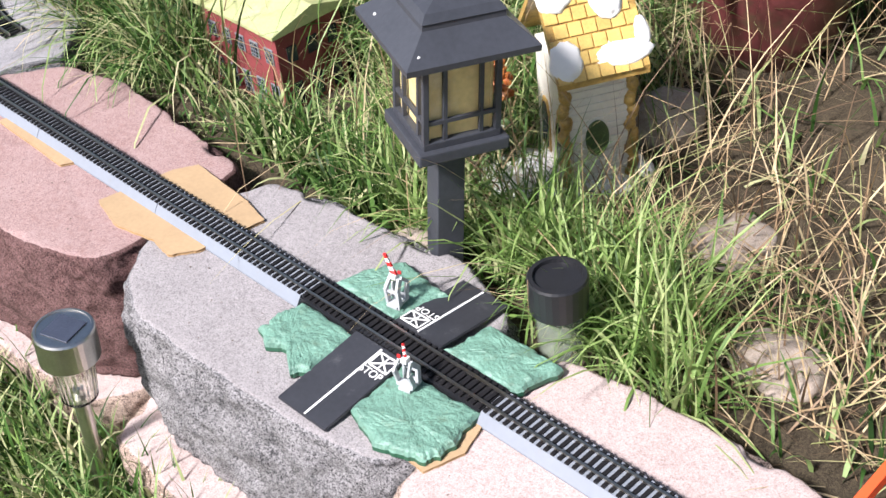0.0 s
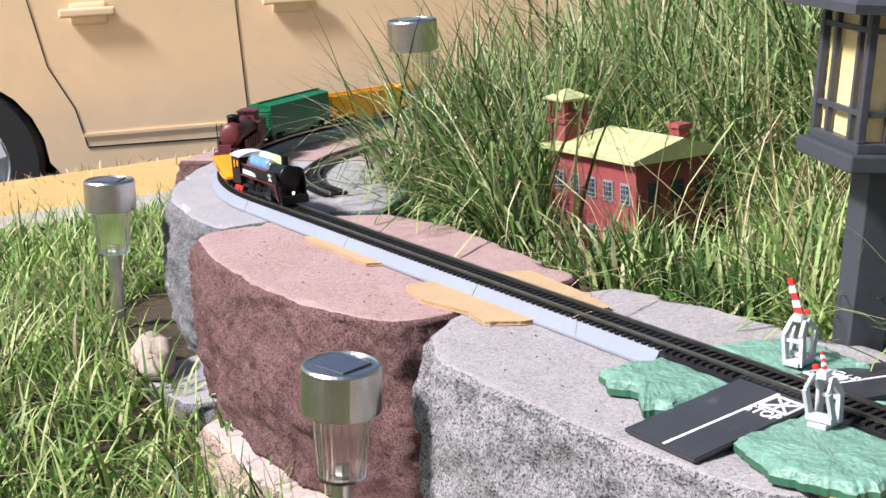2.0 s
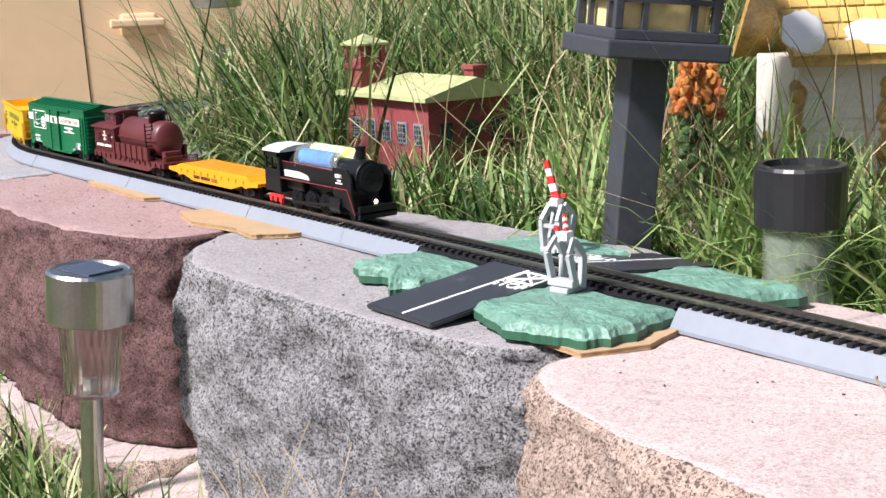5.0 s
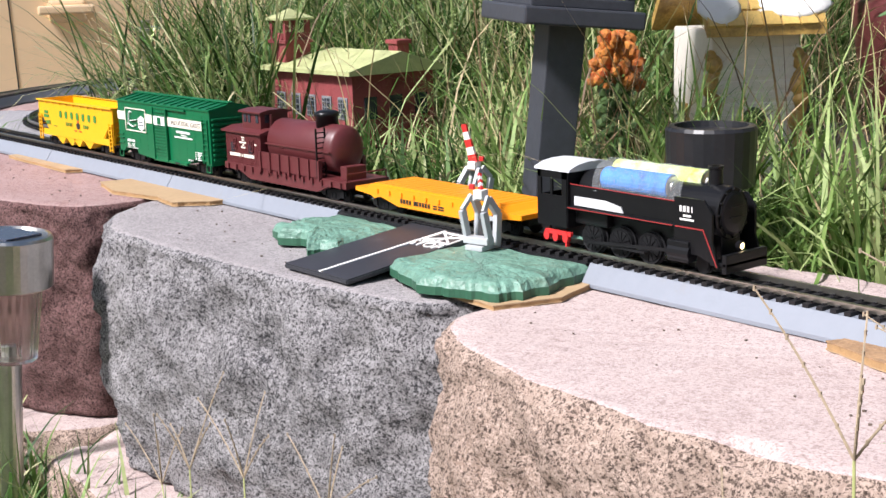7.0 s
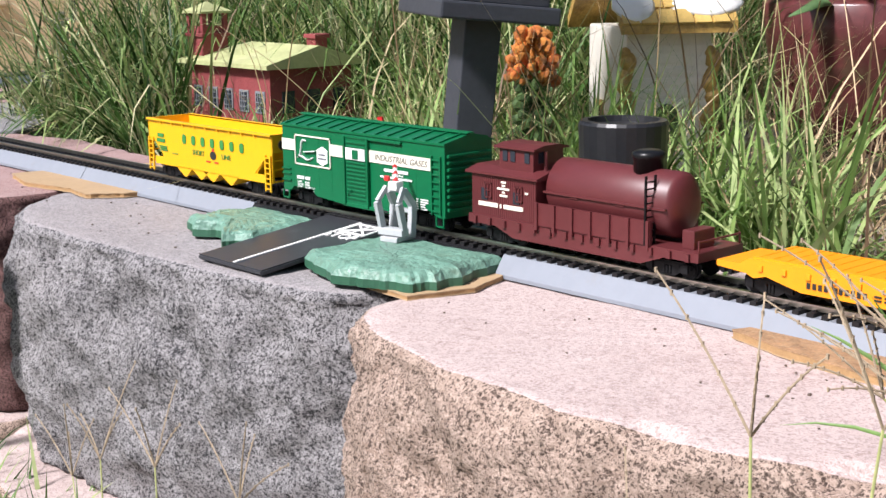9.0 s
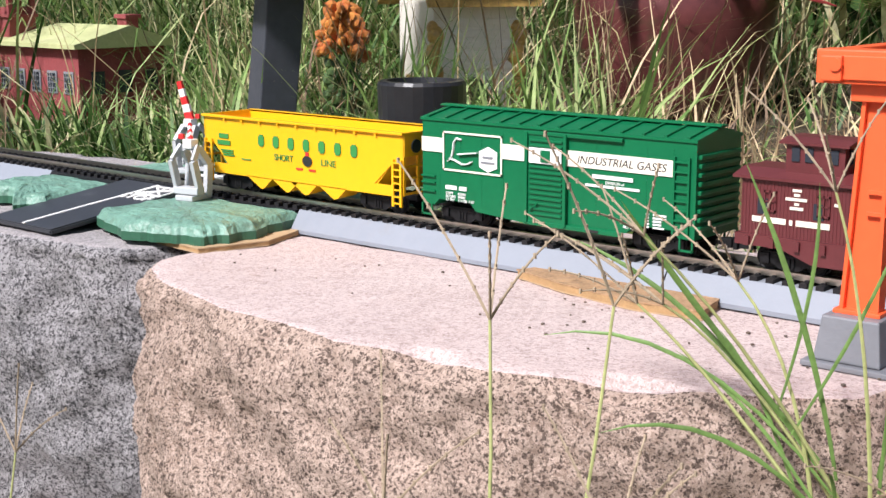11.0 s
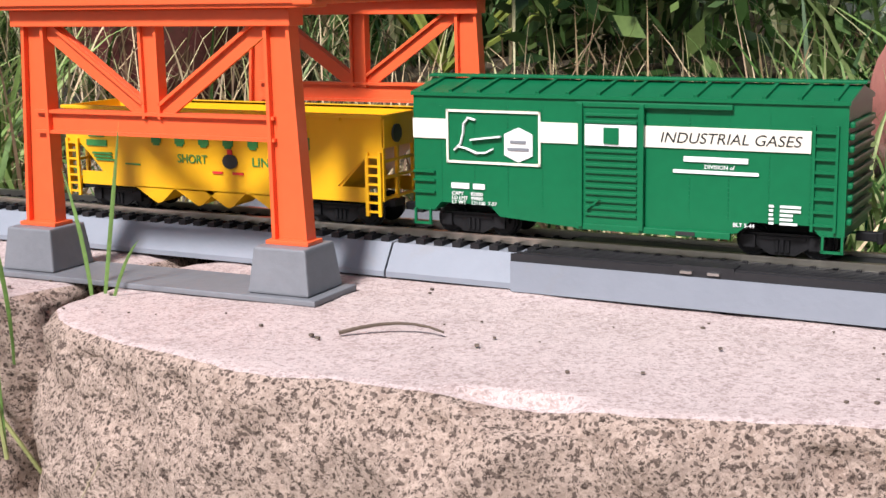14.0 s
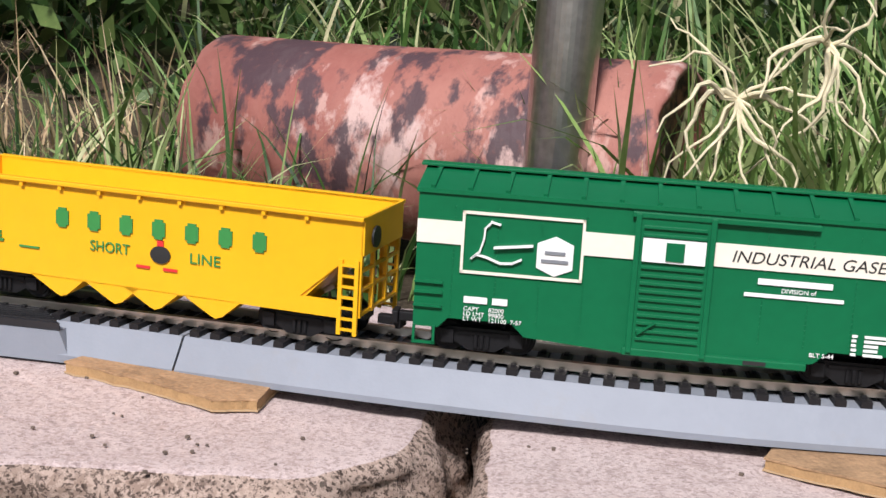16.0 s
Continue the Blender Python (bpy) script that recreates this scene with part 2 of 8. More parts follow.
def bar(bm, a, b, w, h, up=(0, 0, 1), w2=None, h2=None):
    """A square bar from a to b, w wide and h high; w2, h2 at its far end."""
    a, b = Vector(a), Vector(b)
    d = (b - a).normalized()
    side = d.cross(Vector(up)).normalized()
    top = side.cross(d)
    vs = []
    for p, ww, hh in ((a, w, h), (b, w2 or w, h2 or h)):
        for s, u in ((-1, -1), (1, -1), (1, 1), (-1, 1)):
            vs.append(bm.verts.new(p + side * s * ww / 2 + top * u * hh / 2))
    for f in ((0, 1, 2, 3), (7, 6, 5, 4), (0, 4, 5, 1), (1, 5, 6, 2), (2, 6, 7, 3), (3, 7, 4, 0)):
        bm.faces.new([vs[i] for i in f])
    return bm


def prism(bm, pts, lo, hi, axis="y"):
    """A flat outline drawn out along an axis."""
    def place(u, v, w):
        return (u, w, v) if axis == "y" else (u, v, w) if axis == "z" else (w, u, v)
    a = [bm.verts.new(place(u, v, lo)) for u, v in pts]
    b = [bm.verts.new(place(u, v, hi)) for u, v in pts]
    n = len(pts)
    bm.faces.new(a)
    bm.faces.new(b[::-1])
    for i in range(n):
        bm.faces.new((a[i], b[i], b[(i + 1) % n], a[(i + 1) % n]))
    return bm


def lathe(bm, profile, seg=24, centre=(0, 0)):
    """A turned shape from (radius, height) pairs."""
    rings = []
    for r, z in profile:
        rings.append([bm.verts.new((centre[0] + r * math.cos(2 * math.pi * i / seg), centre[1] + r * math.sin(2 * math.pi * i / seg), z)) for i in range(seg)])
    for a, b in zip(rings, rings[1:]):
        for i in range(seg):
            bm.faces.new((a[i], a[(i + 1) % seg], b[(i + 1) % seg], b[i]))
    bm.faces.new(rings[0][::-1])
    bm.faces.new(rings[-1])
    return bm


def mesh_from(name, verts, faces, material, smooth=False, parent=None):
    me = bpy.data.meshes.new(name)
    me.from_pydata(verts, [], faces)
    for m in material if isinstance(material, (list, tuple)) else (material,):
        me.materials.append(m)
    if smooth:
        me.polygons.foreach_set("use_smooth", [True] * len(me.polygons))
    ob = new(name, me)
    if parent is not None:
        ob.parent = parent
    return ob


def step(a, b, x):
    t = min(1.0, max(0.0, (x - a) / (b - a)))
    return t * t * (3 - 2 * t)


# ---- the line of the track ----
MID = 0.022
R_LEFT, X_LEFT = 0.457, -0.93
R_RIGHT, X_RIGHT = 0.5, 0.60
RAIL_TOP = 0.017


def track(s):
    """Place and heading (degrees) of the track's middle at s; on the straight s is x."""
    if s < X_LEFT:
        a = min((X_LEFT - s) / R_LEFT, math.pi)
        rest = max(0.0, (X_LEFT - s) - math.pi * R_LEFT)
        return X_LEFT - R_LEFT * math.sin(a) + rest, MID + R_LEFT * (1 - math.cos(a)), -math.degrees(a)
    if s > X_RIGHT:
        off = lambda q: MID - 0.02 * step(X_RIGHT, 0.8, q) + max(0.0, q - 0.83) ** 2 / (2 * R_RIGHT)
        return s, off(s), math.degrees(math.atan2(off(s + 0.005) - off(s - 0.005), 0.01))
    return s, MID, 0.0


def rise(s):
    """How far the shims lift the track towards its east end."""
    return 0.004 * step(0.6, 0.8, s)


def sweep(bm, section, s0, s1, ds=0.02, line=track):
    """A closed section (across, height) drawn along the track from s0 to s1."""
    n = max(1, round((s1 - s0) / ds)) if s1 > X_RIGHT or s0 < X_LEFT else 1
    rings = []
    for i in range(n + 1):
        at = s0 + (s1 - s0) * i / n
        x, y, h = line(at)
        c, s = math.cos(radians(h)), math.sin(radians(h))
        rings.append([bm.verts.new((x - s * u, y + c * u, z + rise(at))) for u, z in section])
    k = len(section)
    for a, b in zip(rings, rings[1:]):
        for j in range(k):
            bm.faces.new((a[j], b[j], b[(j + 1) % k], a[(j + 1) % k]))
    bm.faces.new(rings[0][::-1])
    bm.faces.new(rings[-1])
    return bm


# ---- ground ----
def ground_z(x, y):
    """Lawn below the wall, garden soil behind it, the street side falling away to the west."""
    front = -0.235 + 0.085 * step(-0.5, -1.15, x) if x > -1.15 else -0.15
    if x < -1.5:
        front = -0.15 - 0.10 * step(-1.5, -2.4, x) - 0.55 * step(-2.4, -5.6, x)
    back = -0.035 + 0.05 * step(0.3, 0.9, y) + 0.22 * step(0.9, 2.2, y)
    inside = step(-1.42, -1.2, x) if y > 0.2 else step(-1.3, -1.05, x)
    return front + (back - front) * step(0.0, 0.09, y) * inside


def build_ground():
    xs = np.concatenate([np.array([-300, -80, -30, -15, -10, -8, -7, -6.2, -5.5, -5, -4.5, -4]), np.arange(-3.6, -1.6, 0.1), np.arange(-1.6, 1.6, 0.03),
                         np.arange(1.6, 3, 0.2), np.array([3, 4, 6, 10, 30, 80, 300])])
    ys = np.concatenate([np.array([-300, -80, -30, -10, -5, -3, -2, -1.5, -1.1, -0.8]), np.arange(-0.6, 1.2, 0.03), np.arange(1.2, 3, 0.15),
                         np.array([3, 4, 6, 10, 30, 80, 300])])
    verts = []
    for y in ys:
        for x in xs:
            near = -4 < x < 3 and -2 < y < 3
            z = ground_z(x, y) + (0.012 * noise.fractal(Vector((x * 9, y * 9, 0)), 1.0, 2.0, 4) if near else 0)
            verts.append((x, y, z))
    w = len(xs)
    faces = [(j * w + i, j * w + i + 1, (j + 1) * w + i + 1, (j + 1) * w + i) for j in range(len(ys) - 1) for i in range(w - 1)]
    g = mesh_from("ground", verts, faces, M_SOIL, True)
    tagged(g, "dry brown garden soil sloping down to the street", "ground", kind="structure")


build_ground()


# ---- retaining wall blocks ----
def wall_block(name, front, back, height, mats, label, z0=0.0, seed=0, rough=0.0085, top_tilt=0.0):
    """A split-face wall block: its top outline from the front points (west to east) and the back points (east to west)."""
    pts = [Vector((*p, 0)) for p in front + back]
    n = len(pts)
    lens = [(pts[(i + 1) % n] - pts[i]).length for i in range(n)]
    total, count = sum(lens), 340
    ring = []
    for k in range(count):
        d, i = total * k / count, 0
        while d > lens[i]:
            d -= lens[i]
            i += 1
        ring.append(pts[i].lerp(pts[(i + 1) % n], d / lens[i]))
    for _ in range(9):
        ring = [(ring[k - 1] + ring[k] * 2 + ring[(k + 1) % count]) / 4 for k in range(count)]
    c = sum(ring, Vector()) / count
    outs = []
    for k in range(count):
        t = ring[(k + 1) % count] - ring[k - 1]
        o = Vector((t.y, -t.x, 0)).normalized()
        outs.append(o if o.dot(ring[k] - c) > 0 else -o)
    verts, faces, tops = [], [], []
    off = Vector((seed * 3.7, seed * 1.9, seed * 5.3))
    levels = [("t", s) for s in (0.06, 0.3, 0.5, 0.66, 0.78, 0.86, 0.92, 0.96)]
    levels += [("e", a) for a in (0, 25, 50, 75)]
    levels += [("f", i / 42) for i in range(43)]
    for kind, q in levels:
        for k in range(count):
            if kind == "t":
                p = c + (ring[k] - outs[k] * 0.0065 - c) * q
                z = 0.0
                amp = 0.0009
            elif kind == "e":
                a = radians(q)
                r = 0.0065
                p = ring[k] - outs[k] * (r - r * math.sin(a))
                z = -r + r * math.cos(a)
                amp = 0.0034
            else:
                z = -0.0065 - (height - 0.0065) * q
                p = ring[k] + outs[k] * 0.009 * math.sin(math.pi * min(1.0, q * 1.05))
                amp = rough
            v = Vector((p.x, p.y, z))
            d = noise.fractal(v * 24 + off, 0.8, 2.1, 6) * amp + noise.fractal(v * 190 + off, 0.9, 2.0, 3) * amp * 0.26
            chip = max(0.0, noise.noise(v * 22 + off * 2) - 0.25) * (0.022 if kind == "e" else 0.0)
            v += (outs[k] * d if kind != "t" else Vector((0, 0, d))) - outs[k] * chip - Vector((0, 0, chip * 0.6))
            verts.append((v.x, v.y, v.z + z0 + top_tilt * (v.x - c.x)))
    nl = len(levels)
    for a in range(nl - 1):
        for k in range(count):
            faces.append((a * count + k, a * count + (k + 1) % count, (a + 1) * count + (k + 1) % count, (a + 1) * count + k))
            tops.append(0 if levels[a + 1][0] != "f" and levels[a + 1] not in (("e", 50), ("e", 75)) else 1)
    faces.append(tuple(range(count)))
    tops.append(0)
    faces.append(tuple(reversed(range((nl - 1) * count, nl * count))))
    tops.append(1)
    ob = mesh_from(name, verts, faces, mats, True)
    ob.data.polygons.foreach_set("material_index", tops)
    bm = bmesh.new()
    bm.from_mesh(ob.data)
    bmesh.ops.recalc_face_normals(bm, faces=bm.faces)
    bm.to_mesh(ob.data)
    bm.free()
    return tagged(ob, label, "wall block", "blocks of the retaining wall")


def arc(cx, cy, r, a0, a1, n=6):
    return [(cx - r * math.sin(radians(a0 + (a1 - a0) * i / (n - 1))), cy - r * math.cos(radians(a0 + (a1 - a0) * i / (n - 1)))) for i in range(n)]


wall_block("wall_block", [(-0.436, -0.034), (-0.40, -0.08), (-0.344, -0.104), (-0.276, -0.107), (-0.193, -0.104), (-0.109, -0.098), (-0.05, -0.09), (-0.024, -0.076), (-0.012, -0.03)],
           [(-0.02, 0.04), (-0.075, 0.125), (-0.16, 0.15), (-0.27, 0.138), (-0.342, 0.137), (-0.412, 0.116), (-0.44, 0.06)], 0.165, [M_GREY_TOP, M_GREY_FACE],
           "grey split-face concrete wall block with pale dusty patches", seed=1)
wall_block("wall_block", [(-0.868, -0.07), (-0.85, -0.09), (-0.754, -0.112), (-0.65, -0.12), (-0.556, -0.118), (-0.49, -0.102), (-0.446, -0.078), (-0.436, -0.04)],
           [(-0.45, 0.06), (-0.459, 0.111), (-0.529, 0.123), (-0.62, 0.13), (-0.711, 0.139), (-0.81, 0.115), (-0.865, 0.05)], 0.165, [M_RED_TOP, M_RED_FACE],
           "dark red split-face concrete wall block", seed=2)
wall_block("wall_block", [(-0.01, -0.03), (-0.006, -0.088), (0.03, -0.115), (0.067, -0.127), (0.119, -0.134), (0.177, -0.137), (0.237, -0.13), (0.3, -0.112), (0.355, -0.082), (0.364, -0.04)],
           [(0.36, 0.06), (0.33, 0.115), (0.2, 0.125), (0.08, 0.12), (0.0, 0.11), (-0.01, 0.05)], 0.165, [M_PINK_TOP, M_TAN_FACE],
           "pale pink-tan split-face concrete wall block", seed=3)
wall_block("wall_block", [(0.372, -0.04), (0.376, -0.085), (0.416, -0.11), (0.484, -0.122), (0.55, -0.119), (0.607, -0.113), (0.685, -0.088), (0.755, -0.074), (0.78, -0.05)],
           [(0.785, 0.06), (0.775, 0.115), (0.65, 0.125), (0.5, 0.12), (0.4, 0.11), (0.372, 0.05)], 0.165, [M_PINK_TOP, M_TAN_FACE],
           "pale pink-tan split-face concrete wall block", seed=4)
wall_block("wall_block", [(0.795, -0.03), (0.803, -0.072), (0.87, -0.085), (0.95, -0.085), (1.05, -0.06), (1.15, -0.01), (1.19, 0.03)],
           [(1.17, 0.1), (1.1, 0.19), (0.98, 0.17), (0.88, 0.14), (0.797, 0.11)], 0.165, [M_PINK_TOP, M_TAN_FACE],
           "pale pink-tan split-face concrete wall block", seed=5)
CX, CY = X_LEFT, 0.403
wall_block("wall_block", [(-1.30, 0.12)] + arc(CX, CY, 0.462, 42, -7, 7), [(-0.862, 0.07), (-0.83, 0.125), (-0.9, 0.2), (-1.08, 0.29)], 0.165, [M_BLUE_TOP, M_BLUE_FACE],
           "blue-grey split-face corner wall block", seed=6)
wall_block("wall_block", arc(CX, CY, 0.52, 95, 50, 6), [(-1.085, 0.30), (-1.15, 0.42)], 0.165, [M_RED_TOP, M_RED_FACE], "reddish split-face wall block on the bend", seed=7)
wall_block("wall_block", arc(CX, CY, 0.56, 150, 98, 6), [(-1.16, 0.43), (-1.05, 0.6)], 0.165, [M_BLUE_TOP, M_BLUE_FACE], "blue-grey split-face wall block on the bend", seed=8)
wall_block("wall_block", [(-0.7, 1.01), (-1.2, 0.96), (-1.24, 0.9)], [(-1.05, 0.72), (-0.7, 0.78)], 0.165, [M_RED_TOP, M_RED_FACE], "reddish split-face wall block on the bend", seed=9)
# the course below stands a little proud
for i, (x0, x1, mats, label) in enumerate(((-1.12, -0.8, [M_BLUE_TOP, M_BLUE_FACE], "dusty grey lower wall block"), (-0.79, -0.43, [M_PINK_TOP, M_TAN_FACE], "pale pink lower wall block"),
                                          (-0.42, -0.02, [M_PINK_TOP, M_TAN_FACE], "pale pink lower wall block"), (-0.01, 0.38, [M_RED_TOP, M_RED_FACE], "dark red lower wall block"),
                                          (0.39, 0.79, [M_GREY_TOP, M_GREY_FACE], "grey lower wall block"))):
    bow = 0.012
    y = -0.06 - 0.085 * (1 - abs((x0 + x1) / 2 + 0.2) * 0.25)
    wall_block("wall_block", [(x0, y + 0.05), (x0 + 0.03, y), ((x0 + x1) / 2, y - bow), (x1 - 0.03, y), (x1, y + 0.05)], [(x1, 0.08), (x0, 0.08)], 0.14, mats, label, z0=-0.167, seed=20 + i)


# ---- track ----
BED = [(-0.022, 0.001), (-0.022, 0.003), (-0.0155, 0.0125), (0.0155, 0.0125), (0.022, 0.003), (0.022, 0.001)]


def tie_mesh():
    bm = box(bm_new(), (-0.0017, -0.0152, 0.0118), (0.0017, 0.0152, 0.0144))
    for u in (-0.0112, -0.0063, 0.0063, 0.0112):
        box(bm, (-0.0008, u - 0.0009, 0.0143), (0.0008, u + 0.0009, 0.0151))
    me = bpy.data.meshes.new("tie")
    bm.to_mesh(me)
    bm.free()
    me.materials.append(M_TIE)
    return me


TIE = tie_mesh()


def track_piece(s0, s1, label, bed=True, line=track, ties=True):
    ob = thing("track_piece", Matrix(), label, "model track", "sections of the model railway track")
    gap = 0.0004
    if bed:
        part("roadbed", sweep(bm_new(), BED, s0 + gap, s1 - gap, line=line), M_BED, ob, "grey plastic roadbed with sloping sides")
    for side in (-1, 1):
        u = side * 0.00875
        web = [(u - 0.0006, 0.0142), (u - 0.0006, 0.0162), (u - 0.0011, 0.0163), (u - 0.0011, RAIL_TOP), (u + 0.0011, RAIL_TOP), (u + 0.0011, 0.0163),
               (u + 0.0006, 0.0162), (u + 0.0006, 0.0142)]
        part("rail", sweep(bm_new(), web, s0, s1, line=line), M_RAIL, ob)
    n = round((s1 - s0) / 0.0073)
    for i in range(n if ties else 0):
        x, y, h = line(s0 + (s1 - s0) * (i + 0.5) / n)
        t = new("tie", TIE)
        t.parent, t.matrix_basis = ob, pose(x, y, rise(x), rz=h)
    return ob


for a, b in ((-2.85, -2.6), (-2.6, -2.36), (-2.36, -2.06), (-2.06, -1.76), (-1.76, -1.46), (-1.46, -1.16), (-1.16, -0.93), (-0.93, -0.69), (-0.69, -0.46), (-0.46, -0.231),
             (0.0, 0.2286), (0.2286, 0.46), (0.697, 0.93), (0.93, 1.22)):
    track_piece(a, b, "grey roadbed track section with black ties and silver rails")
track_piece(-0.231, 0.0, "black-tied track through the level crossing", bed=False)
track_piece(0.46, 0.697, "rerailing terminal track section with black ribbed deck")


def siding(s):
    a = s / 0.287
    return CX - 0.287 * math.sin(a), CY - 0.287 * math.cos(a), -math.degrees(a)


def short_siding():
    ob = thing("siding_track", Matrix(), "short dead-end curved track with black ties", "model track")
    for side in (-1, 1):
        u = side * 0.00875
        bm = bm_new()
        n = 20
        rings = []
        for i in range(n + 1):
            x, y, h = siding(0.0 + 0.42 * i / n)
            c, s = math.cos(radians(h)), math.sin(radians(h))
            rings.append([bm.verts.new((x - s * w, y + c * w, z)) for w, z in ((u - 0.001, 0.004), (u - 0.001, 0.008), (u + 0.001, 0.008), (u + 0.001, 0.004))])
        for p, q in zip(rings, rings[1:]):
            for j in range(4):
                bm.faces.new((p[j], q[j], q[(j + 1) % 4], p[(j + 1) % 4]))
        bm.faces.new(rings[0])
        bm.faces.new(rings[-1][::-1])
        part("rail", bm, M_RAIL, ob)
    for i in range(58):
        x, y, h = siding(0.42 * (i + 0.5) / 58)
        t = new("tie", TIE)
        t.parent, t.matrix_basis = ob, pose(x, y, -0.010, rz=h)


short_siding()

# ---- more materials ----
M_GREENCAR = mat("green_boxcar_plastic", (0.005, 0.125, 0.048), 0.3, var=0.08, scale=40, spec=0.35)
M_YELLOW = mat("yellow_hopper_plastic", (0.79, 0.41, 0.009), 0.38, var=0.05, scale=30)
M_MAROON = mat("maroon_plastic", (0.105, 0.022, 0.024), 0.42, var=0.12, scale=50)
M_ORANGE = mat("orange_flatcar_plastic", (0.9, 0.30, 0.008), 0.4, var=0.06, scale=40)
M_LOCO = mat("black_engine_plastic", (0.007, 0.007, 0.008), 0.34, var=0.2, scale=60, spec=0.3)
M_TRUCK = mat("black_truck_plastic", (0.008, 0.008, 0.009), 0.55, var=0.3, scale=90, spec=0.25)
M_RED = mat("red_plastic", (0.62, 0.03, 0.03), 0.4, var=0.1)
M_LINING = mat("dark_red_lining", (0.30, 0.03, 0.03), 0.45, var=0.2)
M_CREAM = mat("cream_print", (0.78, 0.72, 0.60), 0.5, var=0.05)
M_LETTER_GREEN = mat("green_print", (0.035, 0.22, 0.05), 0.5, var=0.08)
M_LETTER_BLACK = mat("black_print", (0.02, 0.02, 0.02), 0.5, var=0.1)
M_SILVER = mat("silver_plastic", (0.62, 0.63, 0.64), 0.4, 0.0, var=0.08)
M_GATE = mat("pale_grey_plastic", (0.44, 0.455, 0.465), 0.45, var=0.08)
M_CRANE = mat("orange_red_crane_plastic", (0.80, 0.115, 0.035), 0.38, var=0.06, scale=30)
M_PIER = mat("grey_pier_plastic", (0.17, 0.175, 0.19), 0.5, var=0.1, scale=30, bump=0.1, bscale=400)
M_STEEL = mat("brushed_stainless_steel", (0.62, 0.60, 0.57), 0.28, 1.0, var=0.12, scale=60, bump=0.05, bscale=500)
M_PIPE = mat("dark_steel_tube", (0.50, 0.485, 0.475), 0.3, 1.0, var=0.3, scale=30, bump=0.05, bscale=400)
M_SOLAR = mat("solar_panel", (0.06, 0.07, 0.10), 0.12, 0.2, var=0.2)
M_BRICK = mat("painted_red_brick", (0.24, 0.048, 0.05), 0.7, var=0.2, scale=60, bump=0.3, bscale=350, dirt_or_sheen=(0.33, 0.14, 0.12), dirt_or_sheen_amount=0.15)
M_ROOF = mat("pale_green_roof_paint", (0.42, 0.44, 0.21), 0.65, var=0.15, scale=40, bump=0.2, bscale=200, dirt_or_sheen=(0.55, 0.52, 0.32), dirt_or_sheen_amount=0.3)
M_GREYTRIM = mat("grey_window_trim", (0.19, 0.20, 0.215), 0.6, var=0.1)
M_DARKGLASS = mat("dark_window", (0.03, 0.035, 0.045), 0.15, var=0.1)
M_SNOW = mat("white_ceramic_snow", (0.86, 0.84, 0.81), 0.3, var=0.04, scale=30, bump=0.15, bscale=60)
M_CERAMIC = mat("cream_ceramic_siding", (0.74, 0.70, 0.62), 0.3, var=0.08, scale=40)
M_GOLD = mat("ochre_glazed_ceramic", (0.46, 0.29, 0.085), 0.28, var=0.4, scale=60, bump=0.4, bscale=120, dirt_or_sheen=(0.17, 0.085, 0.025), dirt_or_sheen_amount=0.5, dirt_or_sheen_scale=90)
M_PANE = mat("yellowed_lantern_pane", (0.72, 0.56, 0.25), 0.35, var=0.18, scale=18, dirt_or_sheen=(0.82, 0.74, 0.5), dirt_or_sheen_amount=0.4, dirt_or_sheen_scale=12)
M_CARPAINT = mat("gold_car_paint", (0.88, 0.66, 0.43), 0.28, 0.2, var=0.08, scale=1.2)
M_TYRE = mat("black_rubber", (0.02, 0.02, 0.02), 0.8, var=0.2)
M_CONCRETE = stone_mat("old_concrete", (0.30, 0.27, 0.235), (0.41, 0.37, 0.325), (0.18, 0.16, 0.14), 0.6, 0.4, 0.4)
M_ROCK = stone_mat("garden_rock", (0.33, 0.265, 0.215), (0.45, 0.38, 0.32), (0.25, 0.19, 0.15), 0.6, 0.4, 0.5)


